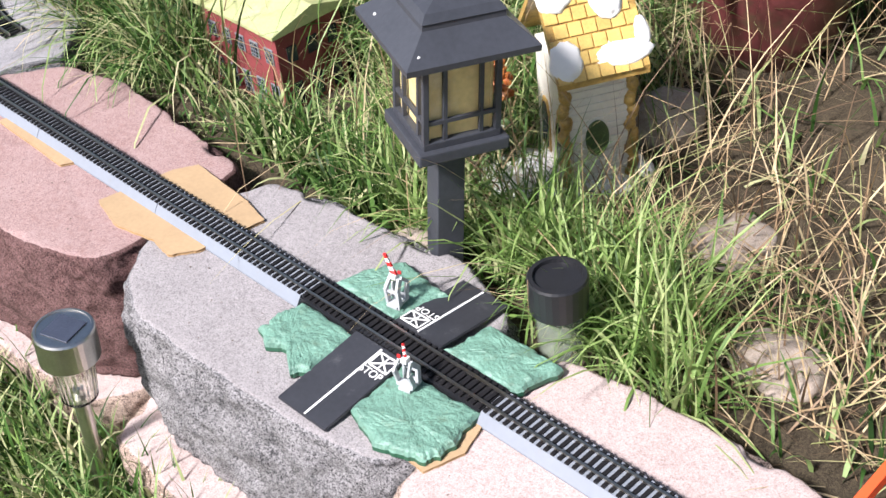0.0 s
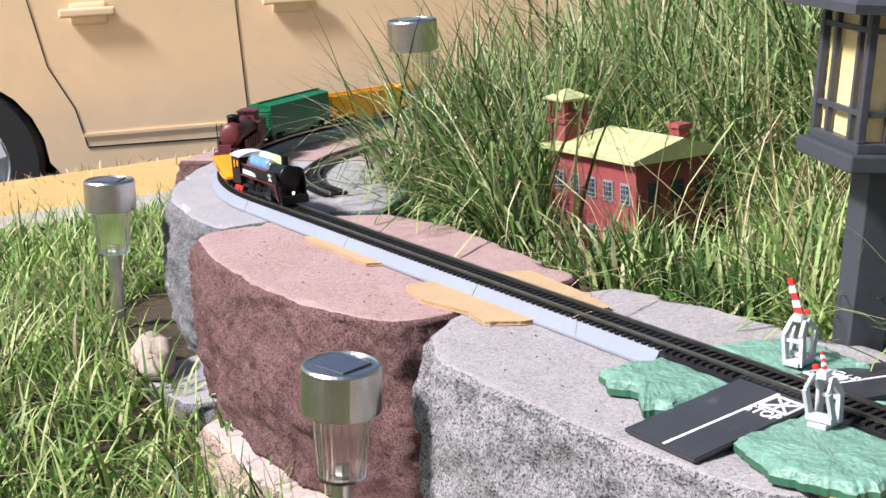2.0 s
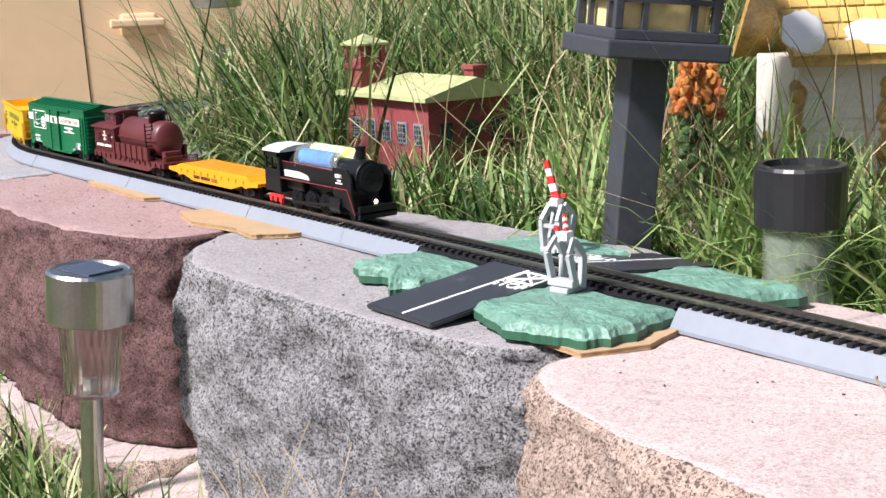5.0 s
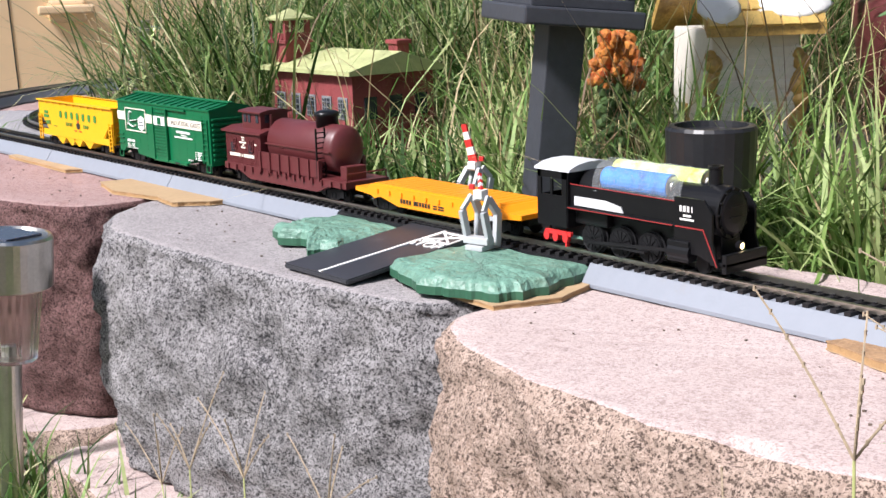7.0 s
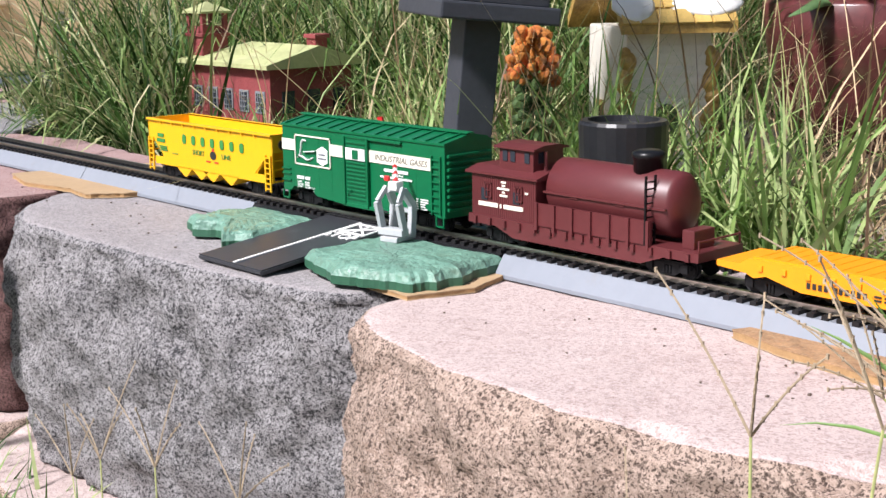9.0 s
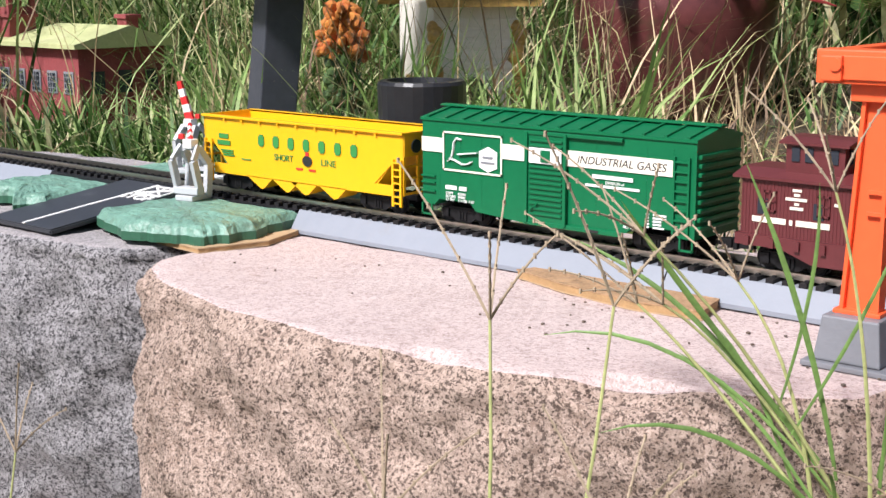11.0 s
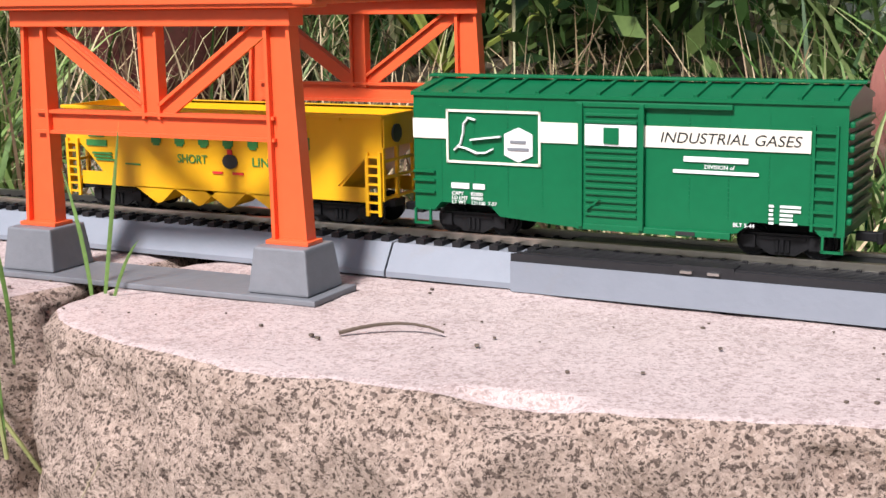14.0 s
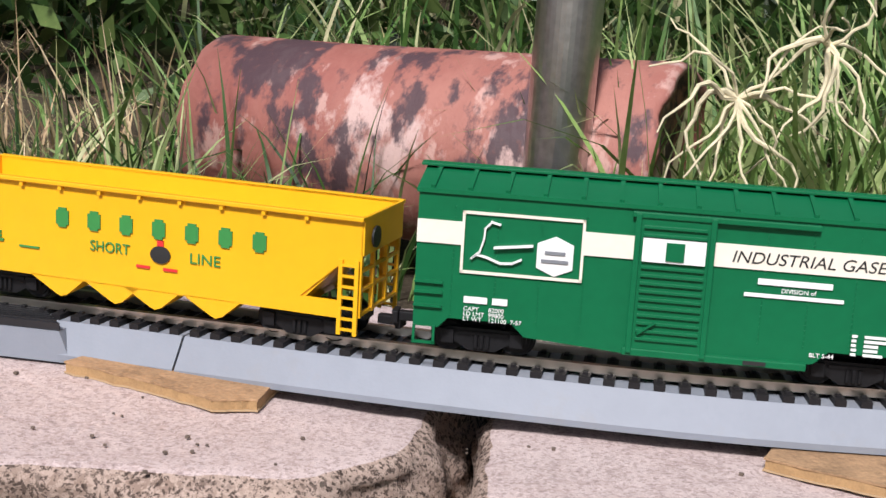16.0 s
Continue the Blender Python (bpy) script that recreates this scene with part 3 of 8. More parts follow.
def terracotta_mat():
    """Old terracotta: dark soot runs, pale lime bloom, fine grain."""
    m = bpy.data.materials.new("stained_terracotta")
    m.use_nodes = True
    n, l = m.node_tree.nodes, m.node_tree.links
    b = n["Principled BSDF"]
    b.inputs["Roughness"].default_value = 0.7
    tc = n.new("ShaderNodeTexCoord")
    colour = None
    for scale, seed, lo, hi, amount, c in ((14, 0.0, 0.40, 0.62, 1.0, (0.36, 0.15, 0.115)), (21, 3.1, 0.54, 0.60, 0.85, (0.56, 0.40, 0.36)), (60, 5.2, 0.55, 0.62, 0.5, (0.62, 0.42, 0.36)),
                                           (30, 7.7, 0.51, 0.57, 0.92, (0.05, 0.03, 0.038)), (240, 1.3, 0.58, 0.66, 0.5, (0.16, 0.07, 0.06))):
        mp = n.new("ShaderNodeMapping")
        mp.inputs["Location"].default_value = (seed, seed * 2, seed)
        mp.inputs["Scale"].default_value = (1.0, 0.6, 0.6)
        l.new(tc.outputs["Object"], mp.inputs["Vector"])
        t = n.new("ShaderNodeTexNoise")
        t.inputs["Scale"].default_value, t.inputs["Detail"].default_value, t.inputs["Roughness"].default_value = scale, 7, 0.65
        l.new(mp.outputs[0], t.inputs["Vector"])
        r = n.new("ShaderNodeMapRange")
        r.inputs["From Min"].default_value, r.inputs["From Max"].default_value, r.inputs["To Max"].default_value = lo, hi, amount
        l.new(t.outputs["Fac"], r.inputs["Value"])
        x = n.new("ShaderNodeMix")
        x.data_type = "RGBA"
        l.new(r.outputs["Result"], x.inputs["Factor"])
        if colour is None:
            x.inputs["A"].default_value = (0.27, 0.09, 0.07, 1)
        else:
            l.new(colour, x.inputs["A"])
        x.inputs["B"].default_value = (*c, 1)
        colour = x.outputs["Result"]
    l.new(colour, b.inputs["Base Color"])
    bp = n.new("ShaderNodeBump")
    bp.inputs["Strength"].default_value, bp.inputs["Distance"].default_value = 0.4, 0.002
    l.new(t.outputs["Fac"], bp.inputs["Height"])
    l.new(bp.outputs["Normal"], b.inputs["Normal"])
    return m


M_TERRA = terracotta_mat()


def glass_mat(name, tint, rough):
    m = bpy.data.materials.new(name)
    m.use_nodes = True
    b = m.node_tree.nodes["Principled BSDF"]
    b.inputs["Base Color"].default_value = (*tint, 1)
    b.inputs["Transmission Weight"].default_value = 1.0
    b.inputs["Roughness"].default_value, b.inputs["IOR"].default_value = rough, 1.3
    return m


def glow_mat(name, colour, strength):
    m = bpy.data.materials.new(name)
    m.use_nodes = True
    b = m.node_tree.nodes["Principled BSDF"]
    b.inputs["Emission Color"].default_value, b.inputs["Emission Strength"].default_value = (*colour, 1), strength
    return m


def tape_mat(name="clear_tape", cover=0.11, tint=(0.82, 0.85, 0.86)):
    """Thin clear plastic: mostly seen through, with a glossy milky film."""
    m = glass_mat(name, tint, 0.2)
    n, l = m.node_tree.nodes, m.node_tree.links
    b = n["Principled BSDF"]
    b.inputs["Transmission Weight"].default_value, b.inputs["Roughness"].default_value = 0.0, 0.16
    clear, mx = n.new("ShaderNodeBsdfTransparent"), n.new("ShaderNodeMixShader")
    mx.inputs[0].default_value = cover
    l.new(clear.outputs[0], mx.inputs[1])
    l.new(b.outputs[0], mx.inputs[2])
    l.new(mx.outputs[0], n["Material Output"].inputs["Surface"])
    return m


M_CLEAR = glass_mat("clear_ribbed_plastic", (0.93, 0.93, 0.9), 0.12)
M_SMOKY = tape_mat("smoky_clear_plastic", 0.32, (0.30, 0.34, 0.27))
M_HEADLIGHT = glow_mat("lit_headlight", (1.0, 0.75, 0.4), 3.0)


def letters(name, text, size, material, parent, m, thick=0.00015, slant=0.0):
    """Raised lettering in the built-in font, lying in its plane; m places its lower left corner."""
    cu = bpy.data.curves.new(name, "FONT")
    cu.body, cu.size, cu.extrude, cu.shear = text, size, thick, slant
    tmp = bpy.data.objects.new(name, cu)
    scene.collection.objects.link(tmp)
    me = bpy.data.meshes.new_from_object(tmp.evaluated_get(bpy.context.evaluated_depsgraph_get()))
    bpy.data.objects.remove(tmp)
    me.materials.clear()
    me.materials.append(material)
    me.transform(m)
    ob = new(name, me)
    ob.parent = parent
    return ob


SIDE = Matrix.Rotation(radians(90), 4, "X")


def side_text(name, text, x, y, z, size, material, parent, squeeze=1.0, slant=0.0):
    """Lettering on the side that looks towards -y."""
    return letters(name, text, size, material, parent, Matrix.Translation((x, y, z)) @ SIDE @ Matrix.Diagonal((squeeze, 1, 1, 1)), slant=slant)


def plate(bm, x0, x1, z0, z1, y, t=0.0003):
    """A thin print on a side towards -y."""
    return box(bm, (x0, y - t, z0), (x1, y + 0.0002, z1))


# ---- the train ----
def wheel_bm(r, w=0.0026):
    bm = lathe(bm_new(), [(r * 0.3, -w / 2), (r * 0.8, -w / 2), (r * 0.82, -w * 0.3), (r, -w * 0.45), (r, w * 0.35), (r * 1.12, w * 0.38), (r * 1.12, w / 2), (r * 0.3, w / 2)], 20)
    bmesh.ops.transform(bm, matrix=Matrix.Rotation(radians(-90), 4, "X"), verts=bm.verts)
    return bm


WHEELS = []


def truck(parent, x):
    """A two-axle truck under a car: frame, side frames, wheel sets."""
    bm = box(bm_new(), (-0.004, -0.010, 0.004), (0.004, 0.010, 0.0075), 0.0005)
    t = part("truck", bm, M_TRUCK, parent)
    t.location = (x, 0, 0)
    for side in (-1, 1):
        bm = bm_new()
        pts = [(-0.0135, 0.0048), (-0.0135, 0.0072), (-0.010, 0.0082), (0.010, 0.0082), (0.0135, 0.0072), (0.0135, 0.0048), (0.009, 0.0042), (0.004, 0.0012), (-0.004, 0.0012), (-0.009, 0.0042)]
        prism(bm, pts, side * 0.0112 - 0.0009, side * 0.0112 + 0.0009)
        for px in (-0.0105, 0.0105):
            box(bm, (px - 0.002, side * 0.0124 - 0.0008, 0.0032), (px + 0.002, side * 0.0124 + 0.0008, 0.0076), 0.0003)
        for px in (-0.0018, 0.0, 0.0018):
            rod(bm, (px, side * 0.0124, 0.0022), (px, side * 0.0124, 0.0062), 0.0007, seg=8)
        box(bm, (-0.0075, side * 0.012 - 0.0006, 0.0062), (0.0075, side * 0.012 + 0.0006, 0.0072))
        part("side_frame", bm, M_TRUCK, t)
    for ax in (-0.0105, 0.0105):
        bm = bm_new()
        rod(bm, (0, -0.010, 0), (0, 0.010, 0), 0.001, seg=8)
        for side in (-1, 1):
            w = wheel_bm(0.0052)
            me = bpy.data.meshes.new("w")
            bmesh.ops.transform(w, matrix=pose(0, side * 0.0082, 0, rz=0 if side < 0 else 180), verts=w.verts)
            w.to_mesh(me)
            w.free()
            bm.from_mesh(me)
            bpy.data.meshes.remove(me)
        ob = part("wheel_set", bm, M_TRUCK, t)
        ob.location = (ax, 0, 0.0052)
        WHEELS.append((ob, 0.0052))
    return t


def coupler(parent, x, sign):
    bm = bm_new()
    box(bm, (min(x, x + sign * 0.007), -0.0015, 0.0055), (max(x, x + sign * 0.007), 0.0015, 0.0085), 0.0004)
    xe = x + sign * 0.007
    box(bm, (min(xe, xe + sign * 0.002) , -0.0032, 0.005), (max(xe, xe + sign * 0.002), 0.0032, 0.009), 0.0004)
    part("coupler", bm, M_TRUCK, parent)


def ladder(parent, x0, x1, z0, z1, n, material, y, wide=0.0009, name="ladder"):
    bm = bm_new()
    for x in (x0, x1):
        box(bm, (x - wide / 2, y - 0.0013, z0), (x + wide / 2, y - 0.0003, z1))
    for i in range(n):
        z = z0 + (z1 - z0) * (i + 0.5) / n
        box(bm, (x0, y - 0.0012, z - 0.0004), (x1, y - 0.0004, z + 0.0004))
    part(name, bm, material, parent)


def taller(car, q, z_from, z_to):
    """Sets a body's height before its trucks are hung under it."""
    m = Matrix.Translation((0, 0, z_to)) @ Matrix.Diagonal((1, 1, q, 1)) @ Matrix.Translation((0, 0, -z_from))
    for o in car.children:
        o.data.transform(m)
        for k in o.children:
            k.data.transform(m)


def boxcar():
    car = thing("boxcar", Matrix(), "green model boxcar with a cream stripe and white lettering", "model train car", "cars of the model train")
    L, Y, T = 0.0755, 0.0182, 0.0495
    low = [(-L, 0.0105), (-0.068, 0.0105), (-0.065, 0.0135), (-0.046, 0.0135), (-0.042, 0.0098), (-0.012, 0.0078), (0.03, 0.0078), (0.042, 0.0098), (0.046, 0.0135), (0.065, 0.0135), (0.068, 0.0105), (L, 0.0105)]
    bm = prism(bm_new(), low + [(L, T), (-L, T)], -Y, Y)
    for x in np.linspace(-L + 0.011, L - 0.011, 11):
        if abs(x) > 0.013:
            for k in range(22):
                z = 0.0142 + k * 0.0015
                box(bm, (x - 0.0002, -Y - 0.00022, z), (x + 0.0002, -Y + 0.0001, z + 0.0005))
    body = part("body", bm, M_GREENCAR, car)
    bm = prism(bm_new(), [(-Y - 0.0008, T), (-Y - 0.0008, T + 0.0012), (0, T + 0.0048), (Y + 0.0008, T + 0.0012), (Y + 0.0008, T)], -L - 0.0006, L + 0.0006, "x")
    roof = part("roof", bm, M_GREENCAR, car)
    for x in np.linspace(-L + 0.004, L - 0.004, 14):
        for s in (-1, 1):
            part("roof_rib", bar(bm_new(), (x, s * (Y + 0.0004), T + 0.0017), (x, 0, T + 0.0052), 0.0013, 0.0009), M_GREENCAR, roof)
    bm = bm_new()
    box(bm, (-L - 0.002, -0.0028, T + 0.0052), (L + 0.002, 0.0028, T + 0.0060), 0.0002)
    for y in (-0.0009, 0.0009):
        box(bm, (-L - 0.002, y - 0.0001, T + 0.0059), (L + 0.002, y + 0.0001, T + 0.0062))
    part("roof_walk", bm, M_GREENCAR, car)
    bm = bm_new()
    box(bm, (-0.0115, -Y - 0.0012, 0.0095), (0.0105, -Y + 0.0005, T - 0.0015), 0.0003)
    door = part("door", bm, M_GREENCAR, car)
    for k in range(15):
        z = 0.0125 + k * 0.00228
        part("door_rib", box(bm_new(), (-0.0095, -Y - 0.002, z), (0.0085, -Y - 0.001, z + 0.0009), 0.0002), M_GREENCAR, door)
    for x in (-0.0112, 0.0102):
        part("door_edge", box(bm_new(), (x - 0.0008, -Y - 0.0024, 0.0088), (x + 0.0008, -Y - 0.001, T - 0.001), 0.0002), M_GREENCAR, door)
    bm = bm_new()
    bar(bm, (-0.009, -Y - 0.0024, 0.0145), (-0.004, -Y - 0.0024, 0.0182), 0.0004, 0.0006)
    part("door_handle", bm, M_GREENCAR, door)
    part("door_rail", box(bm_new(), (-0.013, -Y - 0.0016, 0.0078), (0.04, -Y + 0.0004, 0.0098), 0.0003), M_GREENCAR, car)
    part("door_rail", box(bm_new(), (-0.013, -Y - 0.0018, T - 0.0022), (0.04, -Y + 0.0004, T - 0.0006), 0.0003), M_GREENCAR, car)
    bm = bm_new()
    plate(bm, 0.022, 0.0285, 0.0083, 0.0094, -Y - 0.0016)
    part("sill_slot", bm, M_LETTER_BLACK, car)
    for x0, x1 in ((-L, -0.0622), (-0.0262, -0.0115), (0.0105, 0.0645)):
        part("stripe", plate(bm_new(), x0, x1, 0.0352, 0.0418, -Y - 0.0003), M_CREAM, car)
    part("door_patch", plate(bm_new(), -0.0095, 0.0085, 0.0352, 0.0418, -Y - 0.0019), M_WHITE, car, "white stripe across the ribbed door")
    part("door_square", plate(bm_new(), -0.0028, 0.0025, 0.0358, 0.0410, -Y - 0.0023), M_GREENCAR, car)
    bm = bm_new()
    for x0, x1, z0, z1 in ((-0.0622, -0.0262, 0.0443, 0.0451), (-0.0622, -0.0262, 0.0272, 0.028), (-0.0622, -0.0614, 0.0272, 0.0451), (-0.027, -0.0262, 0.0272, 0.0451)):
        plate(bm, x0, x1, z0, z1, -Y - 0.0004)
    emblem = part("emblem", bm, M_CREAM, car, "cream-framed emblem with plain white shapes")
    bm = bm_new()
    swash = [(-0.0508, 0.0418), (-0.0535, 0.0424), (-0.0553, 0.0405), (-0.0555, 0.0375), (-0.0566, 0.0338), (-0.0588, 0.0318), (-0.0575, 0.0328), (-0.0545, 0.0322), (-0.0505, 0.0308), (-0.047, 0.031), (-0.0445, 0.0322)]
    for (xa, za), (xb, zb) in zip(swash, swash[1:]):
        bar(bm, (xa, -Y - 0.0003, za), (xb + (xb - xa) * 0.15, -Y - 0.0003, zb + (zb - za) * 0.15), 0.0005, 0.0017, up=(0, 1, 0))
    bar(bm, (-0.0525, -Y - 0.0003, 0.0352), (-0.041, -Y - 0.0003, 0.0366), 0.0005, 0.0028, up=(0, 1, 0))
    part("script_mark", bm, M_WHITE, emblem, "white swash drawn as a plain shape")
    bm = prism(bm_new(), [(-0.0398, 0.0305), (-0.0398, 0.0375), (-0.0345, 0.0397), (-0.0292, 0.0375), (-0.0292, 0.0305), (-0.0345, 0.0283)], -Y - 0.0006, -Y)
    shield = part("shield", bm, M_WHITE, emblem)
    bm = bm_new()
    plate(bm, -0.0375, -0.0315, 0.0346, 0.0355, -Y - 0.0007)
    plate(bm, -0.0385, -0.0305, 0.0322, 0.0331, -Y - 0.0007)
    part("mark_bar", bm, M_GREYTRIM, emblem)
    side_text("lettering", "INDUSTRIAL GASES", 0.0158, -Y - 0.0006, 0.0369, 0.0047, M_LETTER_BLACK, car, 1.12, 0.22)
    bm = bm_new()
    for x0, x1, z, h in ((0.024, 0.045, 0.0312, 0.0016), (0.0205, 0.0485, 0.0276, 0.001),
                         (-0.0605, -0.0535, 0.0186, 0.0018), (-0.052, -0.0475, 0.0186, 0.0018), (0.052, 0.0535, 0.0185, 0.0007), (0.0555, 0.062, 0.0185, 0.0007), (0.052, 0.0533, 0.0172, 0.0007), (0.0555, 0.062, 0.0172, 0.0007),
                         (0.052, 0.0533, 0.0159, 0.0007), (0.0555, 0.0595, 0.0159, 0.0007), (0.052, 0.0535, 0.0146, 0.0007), (0.0555, 0.0595, 0.0146, 0.0007), (0.052, 0.0535, 0.0133, 0.0007), (0.0555, 0.061, 0.0133, 0.0007)):
        part("print_bar", plate(bm_new(), x0, x1, z, z + h, -Y - 0.0003), M_WHITE, car)
    for x, z, text in ((-0.0605, 0.0163, "CAPY"), (-0.0530, 0.0163, "82000"), (-0.0605, 0.0148, "LD LMT"), (-0.0530, 0.0148, "99800"), (-0.0605, 0.0133, "LT WT"), (-0.0530, 0.0133, "121100  7-57"),
                       (0.0405, 0.0118, "BLT 5-44"), (0.0308, 0.0292, "DIVISION of")):
        side_text("lettering", text, x, -Y - 0.0003, z, 0.0017, M_WHITE, car, 1.1)
    ladder(car, 0.0655, 0.0725, 0.012, T - 0.006, 8, M_GREENCAR, -Y)
    for z in (0.0165, 0.0205, 0.0235):
        bm = box(bm_new(), (-L, -Y - 0.0012, z), (-L + 0.0085, -Y, z + 0.0006))
        part("grab_iron", bm, M_GREENCAR, car)
    for s in (-1, 1):
        bm = bm_new()
        for k in range(9):
            z = 0.014 + k * 0.0036
            box(bm, (s * L - 0.0002, -Y + 0.0015, z), (s * L + 0.0016, Y - 0.0015, z + 0.0019), 0.0006)
        part("ribbed_end", bm, M_GREENCAR, car)
        for y in (-Y - 0.0006, Y + 0.0006):
            bm = bm_new()
            for xx in (s * (L - 0.0005), s * (L - 0.0065)):
                box(bm, (xx - 0.0004, y - 0.0004, 0.0058), (xx + 0.0004, y + 0.0004, 0.011))
            box(bm, (min(s * L, s * (L - 0.007)), y - 0.0004, 0.0056), (max(s * L, s * (L - 0.007)), y + 0.0004, 0.0064))
            part("stirrup_step", bm, M_GREENCAR, car)
    taller(car, 1.045, 0.0105, 0.0092)
    for s in (-1, 1):
        coupler(car, s * L, s)
        truck(car, s * 0.055)
    part("underframe", box(bm_new(), (-0.07, -0.005, 0.0075), (0.07, 0.005, 0.012)), M_TRUCK, car)
    return car


def hopper():
    car = thing("hopper_car", Matrix(), "bright yellow open-top model hopper car with green lettering", "model train car", "cars of the model train")
    L, Y, T = 0.0815, 0.0172, 0.041
    hull = [(-L, 0.033), (-0.06, 0.0125), (-0.058, 0.009), (0.058, 0.009), (0.06, 0.0125), (L, 0.033)]
    part("hull", prism(bm_new(), hull, -Y + 0.0006, Y - 0.0006), M_YELLOW, car)
    for s in (-1, 1):
        y0, y1 = (-Y, -Y + 0.001) if s < 0 else (Y - 0.001, Y)
        bm = prism(bm_new(), [(-L, T), (-L, 0.0255), (-0.0735, 0.0255), (-0.06, 0.0142), (-0.0735, 0.0142), (-0.0735, 0.0088), (0.0735, 0.0088), (0.0735, 0.0142), (0.06, 0.0142), (0.0735, 0.0255), (L, 0.0255), (L, T)], y0, y1)
        part("side_panel", bm, M_YELLOW, car)
        bm = bm_new()
        box(bm, (-L - 0.0006, min(y0, y0 + s * 0.0002) - (0.0016 if s < 0 else 0), T - 0.0012), (L + 0.0006, y1 + (0.0016 if s > 0 else 0), T + 0.0002), 0.0003)
        yl = y0 - 0.0007 if s < 0 else y1 + 0.0007
        for x in np.linspace(-0.062, 0.062, 9):
            box(bm, (x - 0.0007, yl - 0.0007, T - 0.0026), (x + 0.0007, yl + 0.0007, T - 0.001))
        part("top_rim", bm, M_YELLOW, car)
        box_end = box(bm_new(), (s * L - 0.0006, -Y, 0.029), (s * L + 0.0006, Y, T), 0.0002)
        end = part("end_panel", box_end, M_YELLOW, car)
        bm = bm_new()
        for yy in (-Y + 0.0008, -0.006, 0.006, Y - 0.0008):
            box(bm, (s * (L - 0.0008) - 0.0007, yy - 0.0007, 0.0095), (s * (L - 0.0008) + 0.0007, yy + 0.0007, 0.0295))
        for z in (0.0098, 0.0175, 0.0235):
            box(bm, (s * (L - 0.0008) - 0.0006, -Y + 0.0008, z), (s * (L - 0.0008) + 0.0006, Y - 0.0008, z + 0.001))
        part("end_frame", bm, M_YELLOW, car)
        for yy in (-Y, Y + 0.0016):
            ladder(car, min(s * 0.0745, s * 0.0802), max(s * 0.0745, s * 0.0802), 0.004, 0.0275, 7, M_YELLOW, yy, 0.0014)
    for x in (-0.033, -0.0112, 0.0042, 0.0275):
        for s in (-1, 1):
            bm = bm_new()
            v = [bm.verts.new(p) for p in ((x - 0.011, s * Y, 0.0092), (x + 0.011, s * Y, 0.0092), (x + 0.004, s * Y, 0.0036), (x + 0.0015, s * Y, 0.0028), (x - 0.0005, s * Y, 0.0036),
                                           (x - 0.011, s * 0.002, 0.0092), (x + 0.011, s * 0.002, 0.0092), (x + 0.004, s * 0.004, 0.0040), (x - 0.0005, s * 0.004, 0.0040))]
            for f in ((0, 1, 2, 3, 4), (0, 4, 8, 5), (1, 6, 7, 2), (2, 7, 8, 4, 3), (5, 8, 7, 6), (0, 5, 6, 1)):
                bm.faces.new([v[i] for i in f])
            part("discharge_bay", bm, M_YELLOW, car)
    for x in np.linspace(-0.0305, 0.045, 7):
        bm = plate(bm_new(), x - 0.0025, x + 0.0025, 0.0262, 0.0326, -Y - 0.0003)
        bmesh.ops.bevel(bm, geom=[e for e in bm.edges if abs(e.verts[0].co.y - e.verts[1].co.y) > 0.0004], offset=0.0009, segments=2, affect="EDGES")
        part("block_mark", bm, M_LETTER_GREEN, car, "plain green letter-sized mark")
    side_text("lettering", "SHORT", -0.0195, -Y - 0.0004, 0.0198, 0.0049, M_LETTER_GREEN, car, 1.0)
    side_text("lettering", "LINE", 0.019, -Y - 0.0004, 0.0198, 0.0049, M_LETTER_GREEN, car, 1.2)
    bm = lathe(bm_new(), [(0.0001, 0), (0.003, 0), (0.0034, 0.0003), (0.0034, 0.0006), (0.0001, 0.0008)], 14)
    bmesh.ops.transform(bm, matrix=Matrix.Translation((0.008, -Y, 0.0212)) @ SIDE @ Matrix.Diagonal((1.15, 0.85, 1, 1)), verts=bm.verts)
    part("coal_mark", bm, M_LETTER_BLACK, car)
    part("flame_mark", plate(bm_new(), 0.0068, 0.0092, 0.0238, 0.0258, -Y - 0.0003), M_RED, car)
    bm = bm_new()
    for x0, x1, z in ((-0.0012, 0.004, 0.0162), (0.0092, 0.0145, 0.0162)):
        plate(bm, x0, x1, z, z + 0.0009, -Y - 0.0003)
    part("print_bars", bm, M_RED, car)
    bm = bm_new()
    for x0, x1, z, h in ((-0.068, -0.0595, 0.0285, 0.0025), (-0.0695, -0.058, 0.0248, 0.0025), (-0.0665, -0.0555, 0.0215, 0.0008), (-0.0655, -0.0555, 0.0202, 0.0008), (-0.0645, -0.0545, 0.0189, 0.0008), (-0.048, -0.04, 0.0178, 0.0006)):
        plate(bm, x0, x1, z, z + h, -Y - 0.0003)
    part("print_bars", bm, M_LETTER_GREEN, car)
    bm = lathe(bm_new(), [(0.0028, 0), (0.0034, 0), (0.0034, 0.0007), (0.0028, 0.0007)], 18)
    for a in range(0, 180, 60):
        c, s = math.cos(radians(a)) * 0.003, math.sin(radians(a)) * 0.003
        bar(bm, (-c, -s, 0.0003), (c, s, 0.0003), 0.0007, 0.0005)
    bmesh.ops.transform(bm, matrix=Matrix.Translation((L + 0.0012, -0.0095, 0.034)) @ Matrix.Rotation(radians(90), 4, "Y"), verts=bm.verts)
    part("brake_wheel", bm, M_BLACK, car)
    taller(car, 1.0, 0.0, 0.0012)
    for s in (-1, 1):
        coupler(car, s * L, s)
        truck(car, s * 0.058)
    part("underframe", box(bm_new(), (-0.078, -0.004, 0.0065), (0.078, 0.004, 0.0092)), M_TRUCK, car)
    return car


